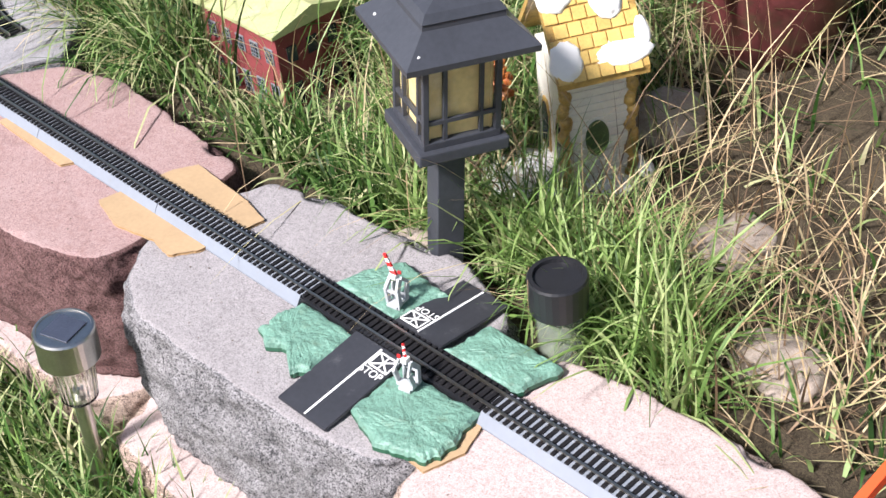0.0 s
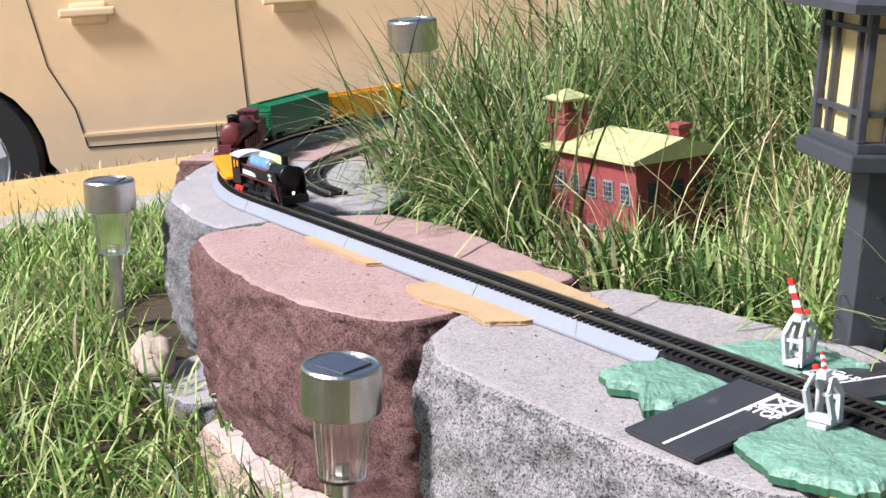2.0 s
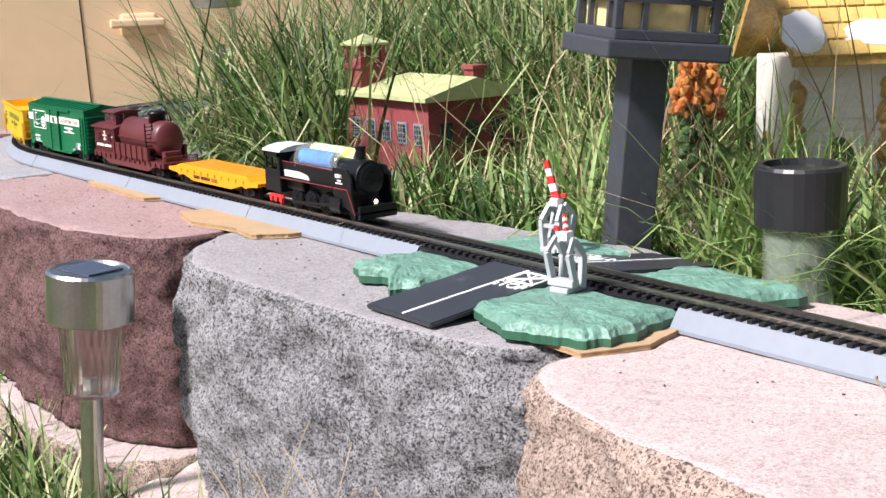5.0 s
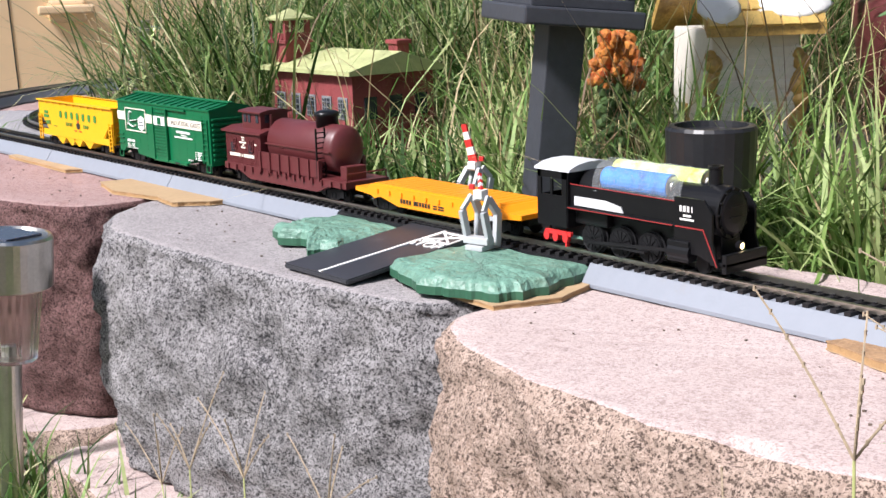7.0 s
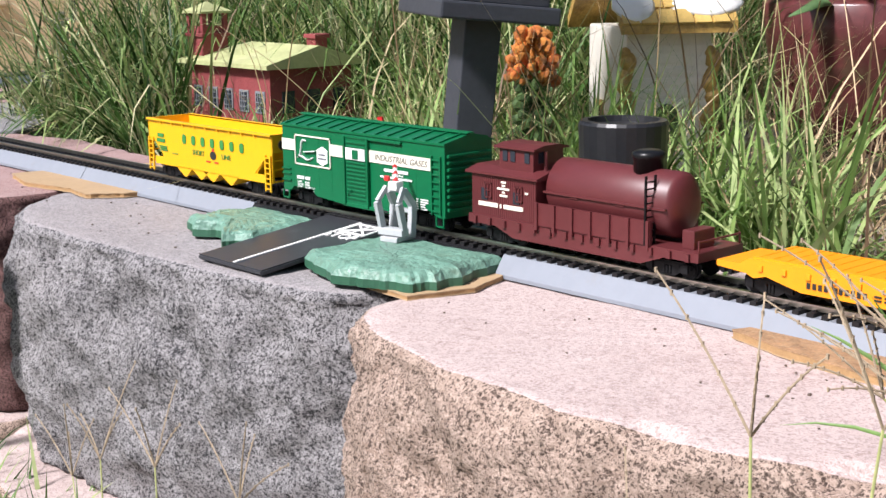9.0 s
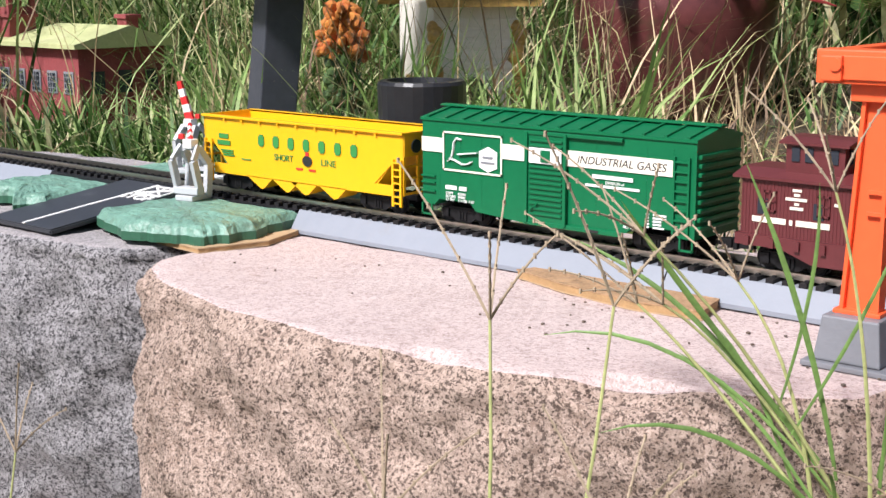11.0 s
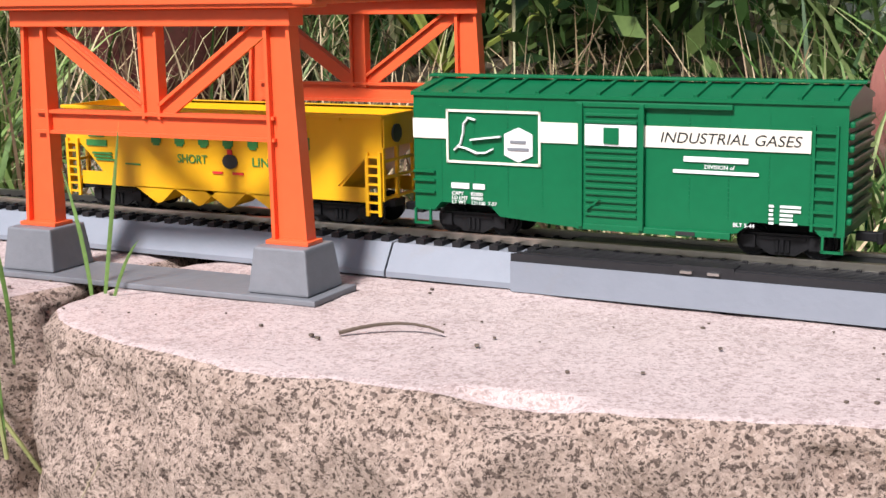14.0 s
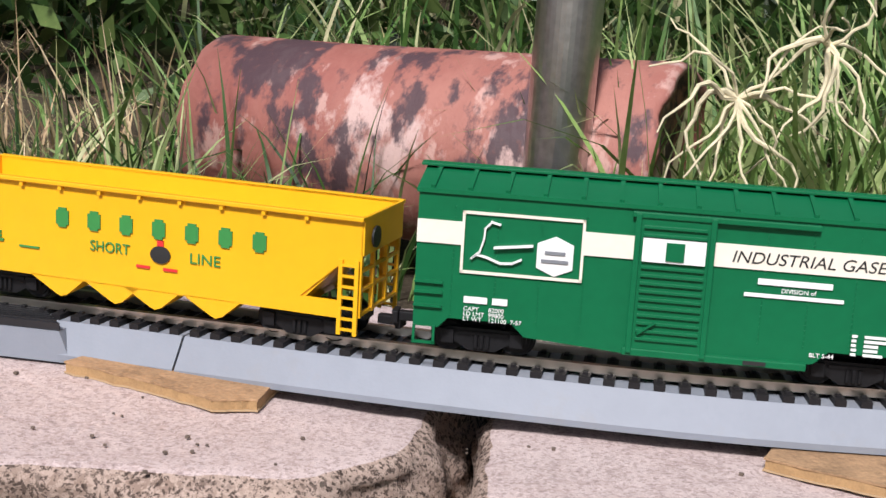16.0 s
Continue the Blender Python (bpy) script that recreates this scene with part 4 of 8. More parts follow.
def work_car():
    car = thing("work_caboose", Matrix(), "maroon model work caboose with a tank on its deck", "model train car", "cars of the model train")
    L, Y = 0.081, 0.0175
    bm = prism(bm_new(), [(-L, 0.0145), (-L, 0.0105), (-0.06, 0.0105), (-0.045, 0.006), (0.045, 0.006), (0.06, 0.0105), (L, 0.0105), (L, 0.0145)], -Y, Y)
    frame_ = part("deck_frame", bm, M_MAROON, car)
    for x in np.linspace(-0.075, 0.075, 14):
        for s in (-1, 1):
            bm = box(bm_new(), (x - 0.0012, s * (Y + 0.0006) - 0.0008, 0.0105), (x + 0.0012, s * (Y + 0.0006) + 0.0008, 0.0138))
            part("stake_pocket", bm, M_MAROON, car)
    cabin = part("cabin", box(bm_new(), (-0.079, -0.0165, 0.0145), (-0.029, 0.0165, 0.0345)), M_MAROON, car)
    for x in np.linspace(-0.0785, -0.0295, 32):
        part("cabin_board", box(bm_new(), (x - 0.00025, -0.0167, 0.0146), (x + 0.00025, -0.0163, 0.0345)), M_MAROON, cabin)
    for x in (-0.0655, -0.0415):
        bm = bm_new()
        for x0, x1, z0, z1 in ((x - 0.0028, x + 0.0028, 0.030, 0.0307), (x - 0.0028, x + 0.0028, 0.0232, 0.0239), (x - 0.0028, x - 0.0021, 0.0232, 0.0307), (x + 0.0021, x + 0.0028, 0.0232, 0.0307),
                               (x - 0.0003, x + 0.0003, 0.0232, 0.0307), (x - 0.0028, x + 0.0028, 0.0267, 0.0272)):
            plate(bm, x0, x1, z0, z1, -0.0167, 0.0006)
        w = part("window", bm, M_MAROON, cabin)
        part("pane", plate(bm_new(), x - 0.0022, x + 0.0022, 0.0238, 0.0302, -0.0166), M_DARKGLASS, w)
    bm = prism(bm_new(), [(-0.0185, 0.0345), (-0.0185, 0.0355), (-0.009, 0.0378), (0.009, 0.0378), (0.0185, 0.0355), (0.0185, 0.0345)], -0.0825, -0.0265, "x")
    part("roof", bm, M_MAROON, cabin)
    bm = box(bm_new(), (-0.062, -0.0115, 0.0365), (-0.036, 0.0115, 0.0475))
    cup = part("cupola", bm, M_MAROON, cabin)
    bm = bm_new()
    for x in (-0.0575, -0.0515, -0.0405):
        plate(bm, x - 0.0018, x + 0.0018, 0.0412, 0.0462, -0.0117)
    box(bm, (-0.0358, -0.008, 0.0412), (-0.0356, -0.002, 0.0462))
    part("cupola_window", bm, M_DARKGLASS, car)
    bm = prism(bm_new(), [(-0.0135, 0.0472), (-0.0135, 0.0481), (-0.006, 0.0494), (0.006, 0.0494), (0.0135, 0.0481), (0.0135, 0.0472)], -0.0645, -0.0335, "x")
    part("cupola_roof", bm, M_MAROON, car)
    part("stove_pipe", rod(bm_new(), (-0.034, -0.004, 0.037), (-0.034, -0.004, 0.0465), 0.0012), M_MAROON, car)
    bm = bm_new()
    for x0, x1, z, h in ((-0.0555, -0.0515, 0.0312, 0.0009), (-0.0548, -0.0522, 0.0296, 0.0009), (-0.0585, -0.049, 0.028, 0.001), (-0.0545, -0.0525, 0.0264, 0.0009), (-0.0565, -0.0505, 0.0248, 0.001), (-0.037, -0.0345, 0.0275, 0.001),
                         (-0.0735, -0.058, 0.0192, 0.002), (-0.0565, -0.055, 0.0192, 0.0018), (-0.0535, -0.0385, 0.0192, 0.002)):
        plate(bm, x0, x1, z, z + h, -0.0167)
    part("print_bars", bm, M_CREAM, car, "small cream print drawn as bars")
    bm = bm_new()
    prof = [(0.0001, -0.0015), (0.008, -0.001), (0.0125, 0.001), (0.0142, 0.003), (0.0142, 0.083), (0.0125, 0.085), (0.008, 0.0868), (0.0001, 0.0873)]
    lathe(bm, prof, 36)
    bmesh.ops.transform(bm, matrix=Matrix.Translation((-0.0265, 0, 0.0305)) @ Matrix.Rotation(radians(90), 4, "Y"), verts=bm.verts)
    tank = part("tank", bm, M_MAROON, car, smooth=True)
    bm = bm_new()
    for s in (-1, 1):
        box(bm, (-0.025, s * 0.0145 - 0.0008, 0.0295), (0.058, s * 0.0145 + 0.0008, 0.0303))
    for x in (-0.004, 0.028):
        box(bm, (x - 0.003, -0.0146, 0.0285), (x + 0.003, 0.0146, 0.0294))
    part("tank_rail", bm, M_MAROON, car)
    bm = lathe(bm_new(), [(0.0078, 0.0), (0.0078, 0.007), (0.0086, 0.0072), (0.0086, 0.0092), (0.006, 0.0104), (0.0001, 0.0106)], 24)
    bmesh.ops.translate(bm, verts=bm.verts, vec=(0.0345, 0, 0.042))
    part("dome", bm, M_LOCO, car, "black tank dome", True)
    bm = bm_new()
    for y in (-0.0035, 0.0035):
        box(bm, (0.0565 + 0.006, y - 0.0005, 0.0145), (0.0565 + 0.007, y + 0.0005, 0.044))
    for k in range(9):
        box(bm, (0.0625, -0.0035, 0.017 + k * 0.003), (0.0635, 0.0035, 0.0176 + k * 0.003))
    bmesh.ops.transform(bm, matrix=Matrix.Translation((-0.014, -0.0155 + 0.0, 0)) , verts=bm.verts)
    part("tank_ladder", bm, M_LOCO, car, "black ladder")
    for s in (-1, 1):
        bm = box(bm_new(), (-0.0275, s * Y - 0.0008, 0.0145), (0.0515, s * Y + 0.0008, 0.0248))
        for k in range(7):
            x = -0.0265 + k * 0.0128
            box(bm, (x - 0.001, s * (Y + 0.001) - 0.001, 0.0125), (x + 0.001, s * (Y + 0.001) + 0.001, 0.0250))
        part("deck_side", bm, M_MAROON, car)
        coupler(car, s * L, s)
        truck(car, s * 0.058)
    part("end_box", box(bm_new(), (0.0665, -0.012, 0.0145), (0.074, 0.004, 0.0225), 0.0005), M_MAROON, car)
    bm = bm_new()
    for y in (-0.016, 0.016):
        rod(bm, (L - 0.001, y, 0.0145), (L - 0.001, y, 0.0195), 0.0005, seg=6)
    rod(bm, (L - 0.001, -0.016, 0.019), (L - 0.001, 0.016, 0.019), 0.0005, seg=6)
    part("end_rail", bm, M_MAROON, car)
    return car


def flat_car():
    car = thing("flat_car", Matrix(), "empty orange model flat car with black lettering", "model train car", "cars of the model train")
    L, Y = 0.083, 0.0172
    pts = [(-L, 0.0118), (-L, 0.0145), (-0.07, 0.0145), (-0.064, 0.0185), (0.064, 0.0185), (0.07, 0.0145), (L, 0.0145), (L, 0.0118), (0.066, 0.0105), (0.062, 0.0088), (0.055, 0.0105), (0.036, 0.0062), (-0.036, 0.0062), (-0.055, 0.0105), (-0.062, 0.0088), (-0.066, 0.0105)]
    bm = prism(bm_new(), pts, -Y, Y)
    bmesh.ops.bevel(bm, geom=[e for e in bm.edges if all(v.co.z > 0.018 for v in e.verts)], offset=0.0012, segments=2, affect="EDGES")
    deck = part("deck", bm, M_ORANGE, car)
    for x in np.linspace(-0.058, 0.058, 10):
        for s in (-1, 1):
            bm = box(bm_new(), (x - 0.0013, s * (Y + 0.0004) - 0.0006, 0.0126), (x + 0.0013, s * (Y + 0.0004) + 0.0006, 0.0152), 0.0002)
            part("stake_pocket", bm, M_ORANGE, car)
    bm = bm_new()
    for x in np.linspace(-0.06, 0.06, 18):
        box(bm, (x - 0.0004, -Y + 0.002, 0.0184), (x + 0.0004, Y - 0.002, 0.0187))
    part("deck_boards", bm, M_ORANGE, car)
    bm = bm_new()
    for i, x in enumerate((-0.032, -0.029, -0.026, -0.023, -0.018, -0.0155, -0.0125, -0.0095, -0.0065, -0.0035)):
        plate(bm, x - 0.0009, x + 0.0009, 0.0088, 0.0114, -Y - 0.0002)
    for x0, x1, z in ((0.001, 0.0045, 0.0104), (0.006, 0.0115, 0.0104), (0.001, 0.0045, 0.0088), (0.006, 0.0115, 0.0088)):
        plate(bm, x0, x1, z, z + 0.0008, -Y - 0.0002)
    part("print_bars", bm, M_LETTER_BLACK, car, "black print drawn as bars")
    for s in (-1, 1):
        coupler(car, s * (L - 0.001), s)
        truck(car, s * 0.056)
    part("underframe", box(bm_new(), (-0.075, -0.004, 0.006), (0.075, 0.004, 0.0118)), M_TRUCK, car)
    part("draw_hook", bar(bm_new(), (L - 0.003, 0, 0.0135), (L + 0.009, 0, 0.0118), 0.004, 0.0012), M_ORANGE, car)
    return car


def engine():
    car = thing("steam_engine", Matrix(), "black toy steam locomotive with red lining and a taped-on battery", "model locomotive")
    bm = bm_new()
    lathe(bm, [(0.0001, 0), (0.0118, 0), (0.0122, 0.0006), (0.0122, 0.099), (0.0128, 0.0992), (0.0128, 0.118), (0.0122, 0.119), (0.0001, 0.1192)], 36)
    bmesh.ops.transform(bm, matrix=Matrix.Translation((-0.048, 0, 0.0295)) @ Matrix.Rotation(radians(90), 4, "Y"), verts=bm.verts)
    boiler = part("boiler", bm, M_LOCO, car, smooth=False)
    bm = lathe(bm_new(), [(0.0001, 0.0), (0.0098, 0.0), (0.0105, 0.0004), (0.0105, 0.001), (0.009, 0.0018), (0.005, 0.0026), (0.0001, 0.0028)], 30)
    for a in range(0, 360, 30):
        rod(bm, (0.0113 * math.cos(radians(a)), 0.0113 * math.sin(radians(a)), 0), (0.0113 * math.cos(radians(a)), 0.0113 * math.sin(radians(a)), 0.0012), 0.0007, seg=6)
    bmesh.ops.transform(bm, matrix=Matrix.Translation((0.071, 0, 0.0295)) @ Matrix.Rotation(radians(90), 4, "Y"), verts=bm.verts)
    front = part("smokebox_door", bm, M_LOCO, car)
    bm = bm_new()
    box(bm, (0.0738, -0.005, 0.0325), (0.0746, 0.005, 0.0332))
    box(bm, (0.0738, -0.005, 0.0275), (0.0746, 0.005, 0.0282))
    part("door_hinge", bm, M_LOCO, front)
    bm = lathe(bm_new(), [(0.0048, 0), (0.0042, 0.002), (0.004, 0.009), (0.0046, 0.0095), (0.0046, 0.0105), (0.003, 0.0105), (0.003, 0.006), (0.0001, 0.006)], 20)
    bmesh.ops.translate(bm, verts=bm.verts, vec=(0.0575, 0, 0.0405))
    part("chimney", bm, M_LOCO, car)
    # cab
    bm = bm_new()
    for s in (-1, 1):
        y0, y1 = s * 0.0175 - 0.0006, s * 0.0175 + 0.0006
        for x0, x1, z0, z1 in ((-0.079, -0.051, 0.012, 0.0285), (-0.079, -0.0755, 0.0285, 0.042), (-0.0665, -0.0645, 0.0285, 0.037), (-0.0555, -0.051, 0.0285, 0.042), (-0.079, -0.051, 0.0375, 0.042)):
            box(bm, (x0, y0, z0), (x1, y1, z1))
    box(bm, (-0.0515, -0.0175, 0.012), (-0.0503, 0.0175, 0.042))
    box(bm, (-0.079, -0.0175, 0.012), (-0.0778, 0.0175, 0.028))
    part("cab", bm, M_LOCO, car)
    roof = [(-0.019, 0.0415), (-0.0185, 0.0428), (-0.012, 0.0448), (-0.005, 0.0457), (0.005, 0.0457), (0.012, 0.0448), (0.0185, 0.0428), (0.019, 0.0415)]
    part("cab_roof", prism(bm_new(), roof, -0.081, -0.0475, "x"), M_SILVER, car, "pale worn cab roof")
    # running boards, side sheets
    for s in (-1, 1):
        bm = box(bm_new(), (-0.052, s * 0.0158 - 0.0022, 0.0225), (0.045, s * 0.0158 + 0.0022, 0.0237), 0.0003)
        box(bm, (-0.0515, s * 0.0145 - 0.001, 0.0235), (0.043, s * 0.0145 + 0.001, 0.0345))
        part("side_sheet", bm, M_LOCO, car)
        bm = prism(bm_new(), [(0.043, 0.0105), (0.043, 0.0372), (0.066, 0.0372), (0.0725, 0.031), (0.0725, 0.0175), (0.078, 0.006), (0.062, 0.0105)], s * 0.0172 - 0.0007, s * 0.0172 + 0.0007)
        part("smoke_deflector", bm, M_LOCO, car)
        bm = bm_new()
        bar(bm, (-0.05, s * 0.0157, 0.0352), (0.043, s * 0.0157, 0.0345), 0.0004, 0.0004)
        bar(bm, (-0.05, s * 0.0182, 0.0231), (0.042, s * 0.0182, 0.0231), 0.0004, 0.0004)
        bar(bm, (0.044, s * 0.0181, 0.0231), (0.066, s * 0.0181, 0.0231), 0.0004, 0.0006)
        bar(bm, (0.066, s * 0.0181, 0.0231), (0.077, s * 0.0181, 0.0065), 0.0004, 0.0006)
        part("lining", bm, M_LINING, car, "thin red lining")
        bm = prism(bm_new(), [(-0.046, 0.0245), (-0.046, 0.0292), (-0.018, 0.0292), (-0.004, 0.0272), (-0.002, 0.0243)], s * 0.0157 - 0.0004, s * 0.0157 + 0.0004)
        part("name_panel", bm, M_SILVER, car, "blank silver panel")
        bm = bm_new()
        box(bm, (0.039, s * 0.0165 - 0.003, 0.006), (0.056, s * 0.0165 + 0.003, 0.0165), 0.0008)
        rod(bm, (0.0395, s * 0.0165, 0.0105), (0.0565, s * 0.0165, 0.0105), 0.0042, seg=16)
        part("cylinder", bm, M_LOCO, car)
        bm = bm_new()
        bar(bm, (-0.034, s * 0.0158, 0.0065), (0.04, s * 0.0162, 0.0102), 0.0008, 0.0016)
        bar(bm, (-0.034, s * 0.0152, 0.0062), (0.016, s * 0.0152, 0.0062), 0.0008, 0.0013)
        part("connecting_rod", bm, M_TRUCK, car)
        for x in (-0.034, -0.009, 0.016):
            bm = wheel_bm(0.0088, 0.003)
            for a in range(0, 180, 30):
                c, q = 0.0074 * math.cos(radians(a)), 0.0074 * math.sin(radians(a))
                bar(bm, (-c, -0.0017, -q), (c, -0.0017, q), 0.0006, 0.0006, up=(0, 1, 0))
            if s > 0:
                bmesh.ops.rotate(bm, verts=bm.verts, cent=(0, 0, 0), matrix=Matrix.Rotation(math.pi, 3, "Z"))
            w = part("driving_wheel", bm, M_TRUCK, car)
            w.location = (x, s * 0.0102, 0.0088)
            WHEELS.append((w, 0.0088))
        bm = wheel_bm(0.005, 0.0025)
        if s > 0:
            bmesh.ops.rotate(bm, verts=bm.verts, cent=(0, 0, 0), matrix=Matrix.Rotation(math.pi, 3, "Z"))
        w = part("pilot_wheel", bm, M_TRUCK, car)
        w.location = (0.058, s * 0.0085, 0.005)
        WHEELS.append((w, 0.005))
        bm = bm_new()
        box(bm, (-0.0725, s * 0.0165 - 0.001, 0.0075), (-0.048, s * 0.0165 + 0.001, 0.0098), 0.0003)
        for x in (-0.071, -0.0625, -0.053):
            rod(bm, (x, s * 0.0165 - 0.0014, 0.0065), (x, s * 0.0165 + 0.0014, 0.0065), 0.0026, seg=12)
        box(bm, (-0.053, s * 0.0165 - 0.0012, 0.002), (-0.0515, s * 0.0165 + 0.0012, 0.0098))
        part("rear_truck_frame", bm, M_RED, car, "bright red rear truck frame")
        part("tail_lamp", rod(bm_new(), (-0.0792, s * 0.0145, 0.0145), (-0.0815, s * 0.0145, 0.0145), 0.0018), M_RED, car)
    bm = bm_new()
    for x0, x1, z, h in ((0.0475, 0.049, 0.0305, 0.0028), (0.0502, 0.0522, 0.0305, 0.0028), (0.0534, 0.055, 0.0305, 0.0028), (0.0568, 0.0576, 0.0305, 0.0028), (0.0505, 0.0565, 0.0282, 0.001), (0.0478, 0.0588, 0.0264, 0.0009)):
        plate(bm, x0, x1, z, z + h, -0.0179)
    part("print_bars", bm, M_WHITE, car)
    part("chassis", box(bm_new(), (-0.077, -0.0075, 0.006), (0.07, 0.0075, 0.02), 0.001), M_LOCO, car)
    part("firebox", box(bm_new(), (-0.05, -0.0125, 0.014), (-0.02, 0.0125, 0.034), 0.002), M_LOCO, car)
    bm = box(bm_new(), (0.07, -0.0165, 0.0065), (0.0825, 0.0165, 0.0085), 0.0004)
    box(bm, (0.079, -0.0165, 0.0035), (0.0825, 0.0165, 0.0125), 0.0006)
    part("buffer_beam", bm, M_LOCO, car)
    bm = lathe(bm_new(), [(0.0001, 0), (0.0024, 0), (0.0026, 0.003), (0.0001, 0.003)], 14)
    bmesh.ops.transform(bm, matrix=Matrix.Translation((0.0755, 0, 0.0145)) @ Matrix.Rotation(radians(90), 4, "Y"), verts=bm.verts)
    lamp = part("headlight", bm, M_LOCO, car)
    bm = lathe(bm_new(), [(0.0001, 0), (0.0016, 0), (0.0001, 0.0006)], 12)
    bmesh.ops.transform(bm, matrix=Matrix.Translation((0.0787, 0, 0.0145)) @ Matrix.Rotation(radians(90), 4, "Y"), verts=bm.verts)
    part("bulb", bm, M_HEADLIGHT, lamp, "small lit bulb")
    # battery lying on the boiler under clear tape
    # yellow wrap: pale blotches put the tape's white sheen into the colour
    for name, y, z, mt, x0, x1 in (("battery", -0.0068, 0.0392, mat("blue_battery_wrap", (0.03, 0.20, 0.60), 0.25, var=0.4, scale=90, dirt_or_sheen=(0.03, 0.04, 0.08), dirt_or_sheen_amount=0.5, dirt_or_sheen_scale=120), -0.026, 0.030),
                                   ("battery", 0.0055, 0.0415, mat("yellow_wrap_tape_sheen", (0.50, 0.60, 0.12), 0.25, var=0.2, scale=90, dirt_or_sheen=(0.62, 0.70, 0.72), dirt_or_sheen_amount=0.8, dirt_or_sheen_scale=70), -0.030, 0.046)):
        bm = lathe(bm_new(), [(0.0001, 0), (0.006, 0), (0.0063, 0.0006), (0.0063, x1 - x0 - 0.0006), (0.006, x1 - x0), (0.0001, x1 - x0)], 20)
        bmesh.ops.transform(bm, matrix=Matrix.Translation((x0, y, z)) @ Matrix.Rotation(radians(90), 4, "Y"), verts=bm.verts)
        b = part(name, bm, mt, car, smooth=False)
        bm = lathe(bm_new(), [(0.0052, 0), (0.0058, 0.0004), (0.0052, 0.0008), (0.003, 0.0008), (0.0026, 0.0018), (0.0001, 0.002)], 18)
        bmesh.ops.transform(bm, matrix=Matrix.Translation((x1, y, z)) @ Matrix.Rotation(radians(90), 4, "Y"), verts=bm.verts)
        part("battery_end", bm, M_STEEL, b)
    bm = bm_new()
    rows = []
    for i in range(19):
        x = -0.031 + i * 0.0042
        row = []
        for k in range(15):
            a = radians(-8 + k * 14)
            p = Vector((x, -0.0148 * math.cos(a), 0.0352 + 0.0132 * math.sin(a)))
            row.append(bm.verts.new(p + Vector((0, -math.cos(a), math.sin(a))) * (0.0004 + 0.0011 * noise.noise(p * 260))))
        rows.append(row)
    for a, b in zip(rows, rows[1:]):
        for k in range(14):
            bm.faces.new((a[k], b[k], b[k + 1], a[k + 1]))
    part("tape_wrap", bm, tape_mat(), car, "wrinkled clear tape")
    coupler(car, -0.079, -1)
    return car


def resize(car, qx, qz=1.0, qy=1.0, z0=0.009, wheel=1.0):
    """Sets a car's length and height; its trucks and wheels keep their shape."""
    m = Matrix.Translation((0, 0, z0)) @ Matrix.Diagonal((qx, qy, qz, 1)) @ Matrix.Translation((0, 0, -z0))
    turning = {w for w, _ in WHEELS}
    for o in car.children:
        if o.name.startswith("truck"):
            o.location.x *= qx
        elif o in turning:
            o.data.transform(Matrix.Scale(wheel, 4))
            o.location = (o.location.x * qx, o.location.y * qy, o.location.z * wheel)
        else:
            o.data.transform(m)
            for k in o.children:
                k.data.transform(m)
    return car


CARS = [resize(hopper(), 0.93), boxcar(), resize(work_car(), 0.95, 1.13), resize(flat_car(), 0.95), resize(engine(), 0.80, 1.03, 0.95, 0.0, 0.92)]


# ---- level crossing ----
def mound(bm, outline, z0, z1, h, seed=0):
    """A low hill of moulded plastic over an outline."""
    pts = [Vector((*p, 0)) for p in outline]
    n = len(pts)
    ring = []
    for i in range(n):
        for k in range(10):
            ring.append(pts[i].lerp(pts[(i + 1) % n], k / 10))
    c = sum(ring, Vector()) / len(ring)
    m = len(ring)
    ring = [p + (p - c).normalized() * 0.0045 * noise.fractal(p * 90 + Vector((seed, 0, 0)), 1.0, 2.0, 3) for p in ring]
    rows = []
    for q, z in ((1.0, z0), (1.0, z1), (0.97, z1 + 0.28 * h), (0.94, z1 + 0.55 * h), (0.9, z1 + 0.7 * h), (0.85, z1 + 0.8 * h), (0.78, z1 + 0.85 * h), (0.7, z1 + 0.9 * h), (0.6, z1 + 0.94 * h), (0.48, z1 + 0.97 * h), (0.36, z1 + h), (0.24, z1 + h), (0.12, z1 + h), (0.04, z1 + h)):
        row = []
        for p in ring:
            v = c + (p - c) * q
            b = 0 if q == 1.0 else 0.0016 * noise.fractal(v * 75 + Vector((seed, 3, 0)), 0.8, 2.2, 5)
            row.append(bm.verts.new((v.x, v.y, z + b)))
        rows.append(row)
    bm.faces.new(rows[0])
    for j, (a, b) in enumerate(zip(rows, rows[1:])):
        for i in range(m):
            f = bm.faces.new((a[i], a[(i + 1) % m], b[(i + 1) % m], b[i]))
            # the upright rim ring takes the darker green
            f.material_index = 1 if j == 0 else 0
    bm.faces.new(rows[-1][::-1])
    return bm


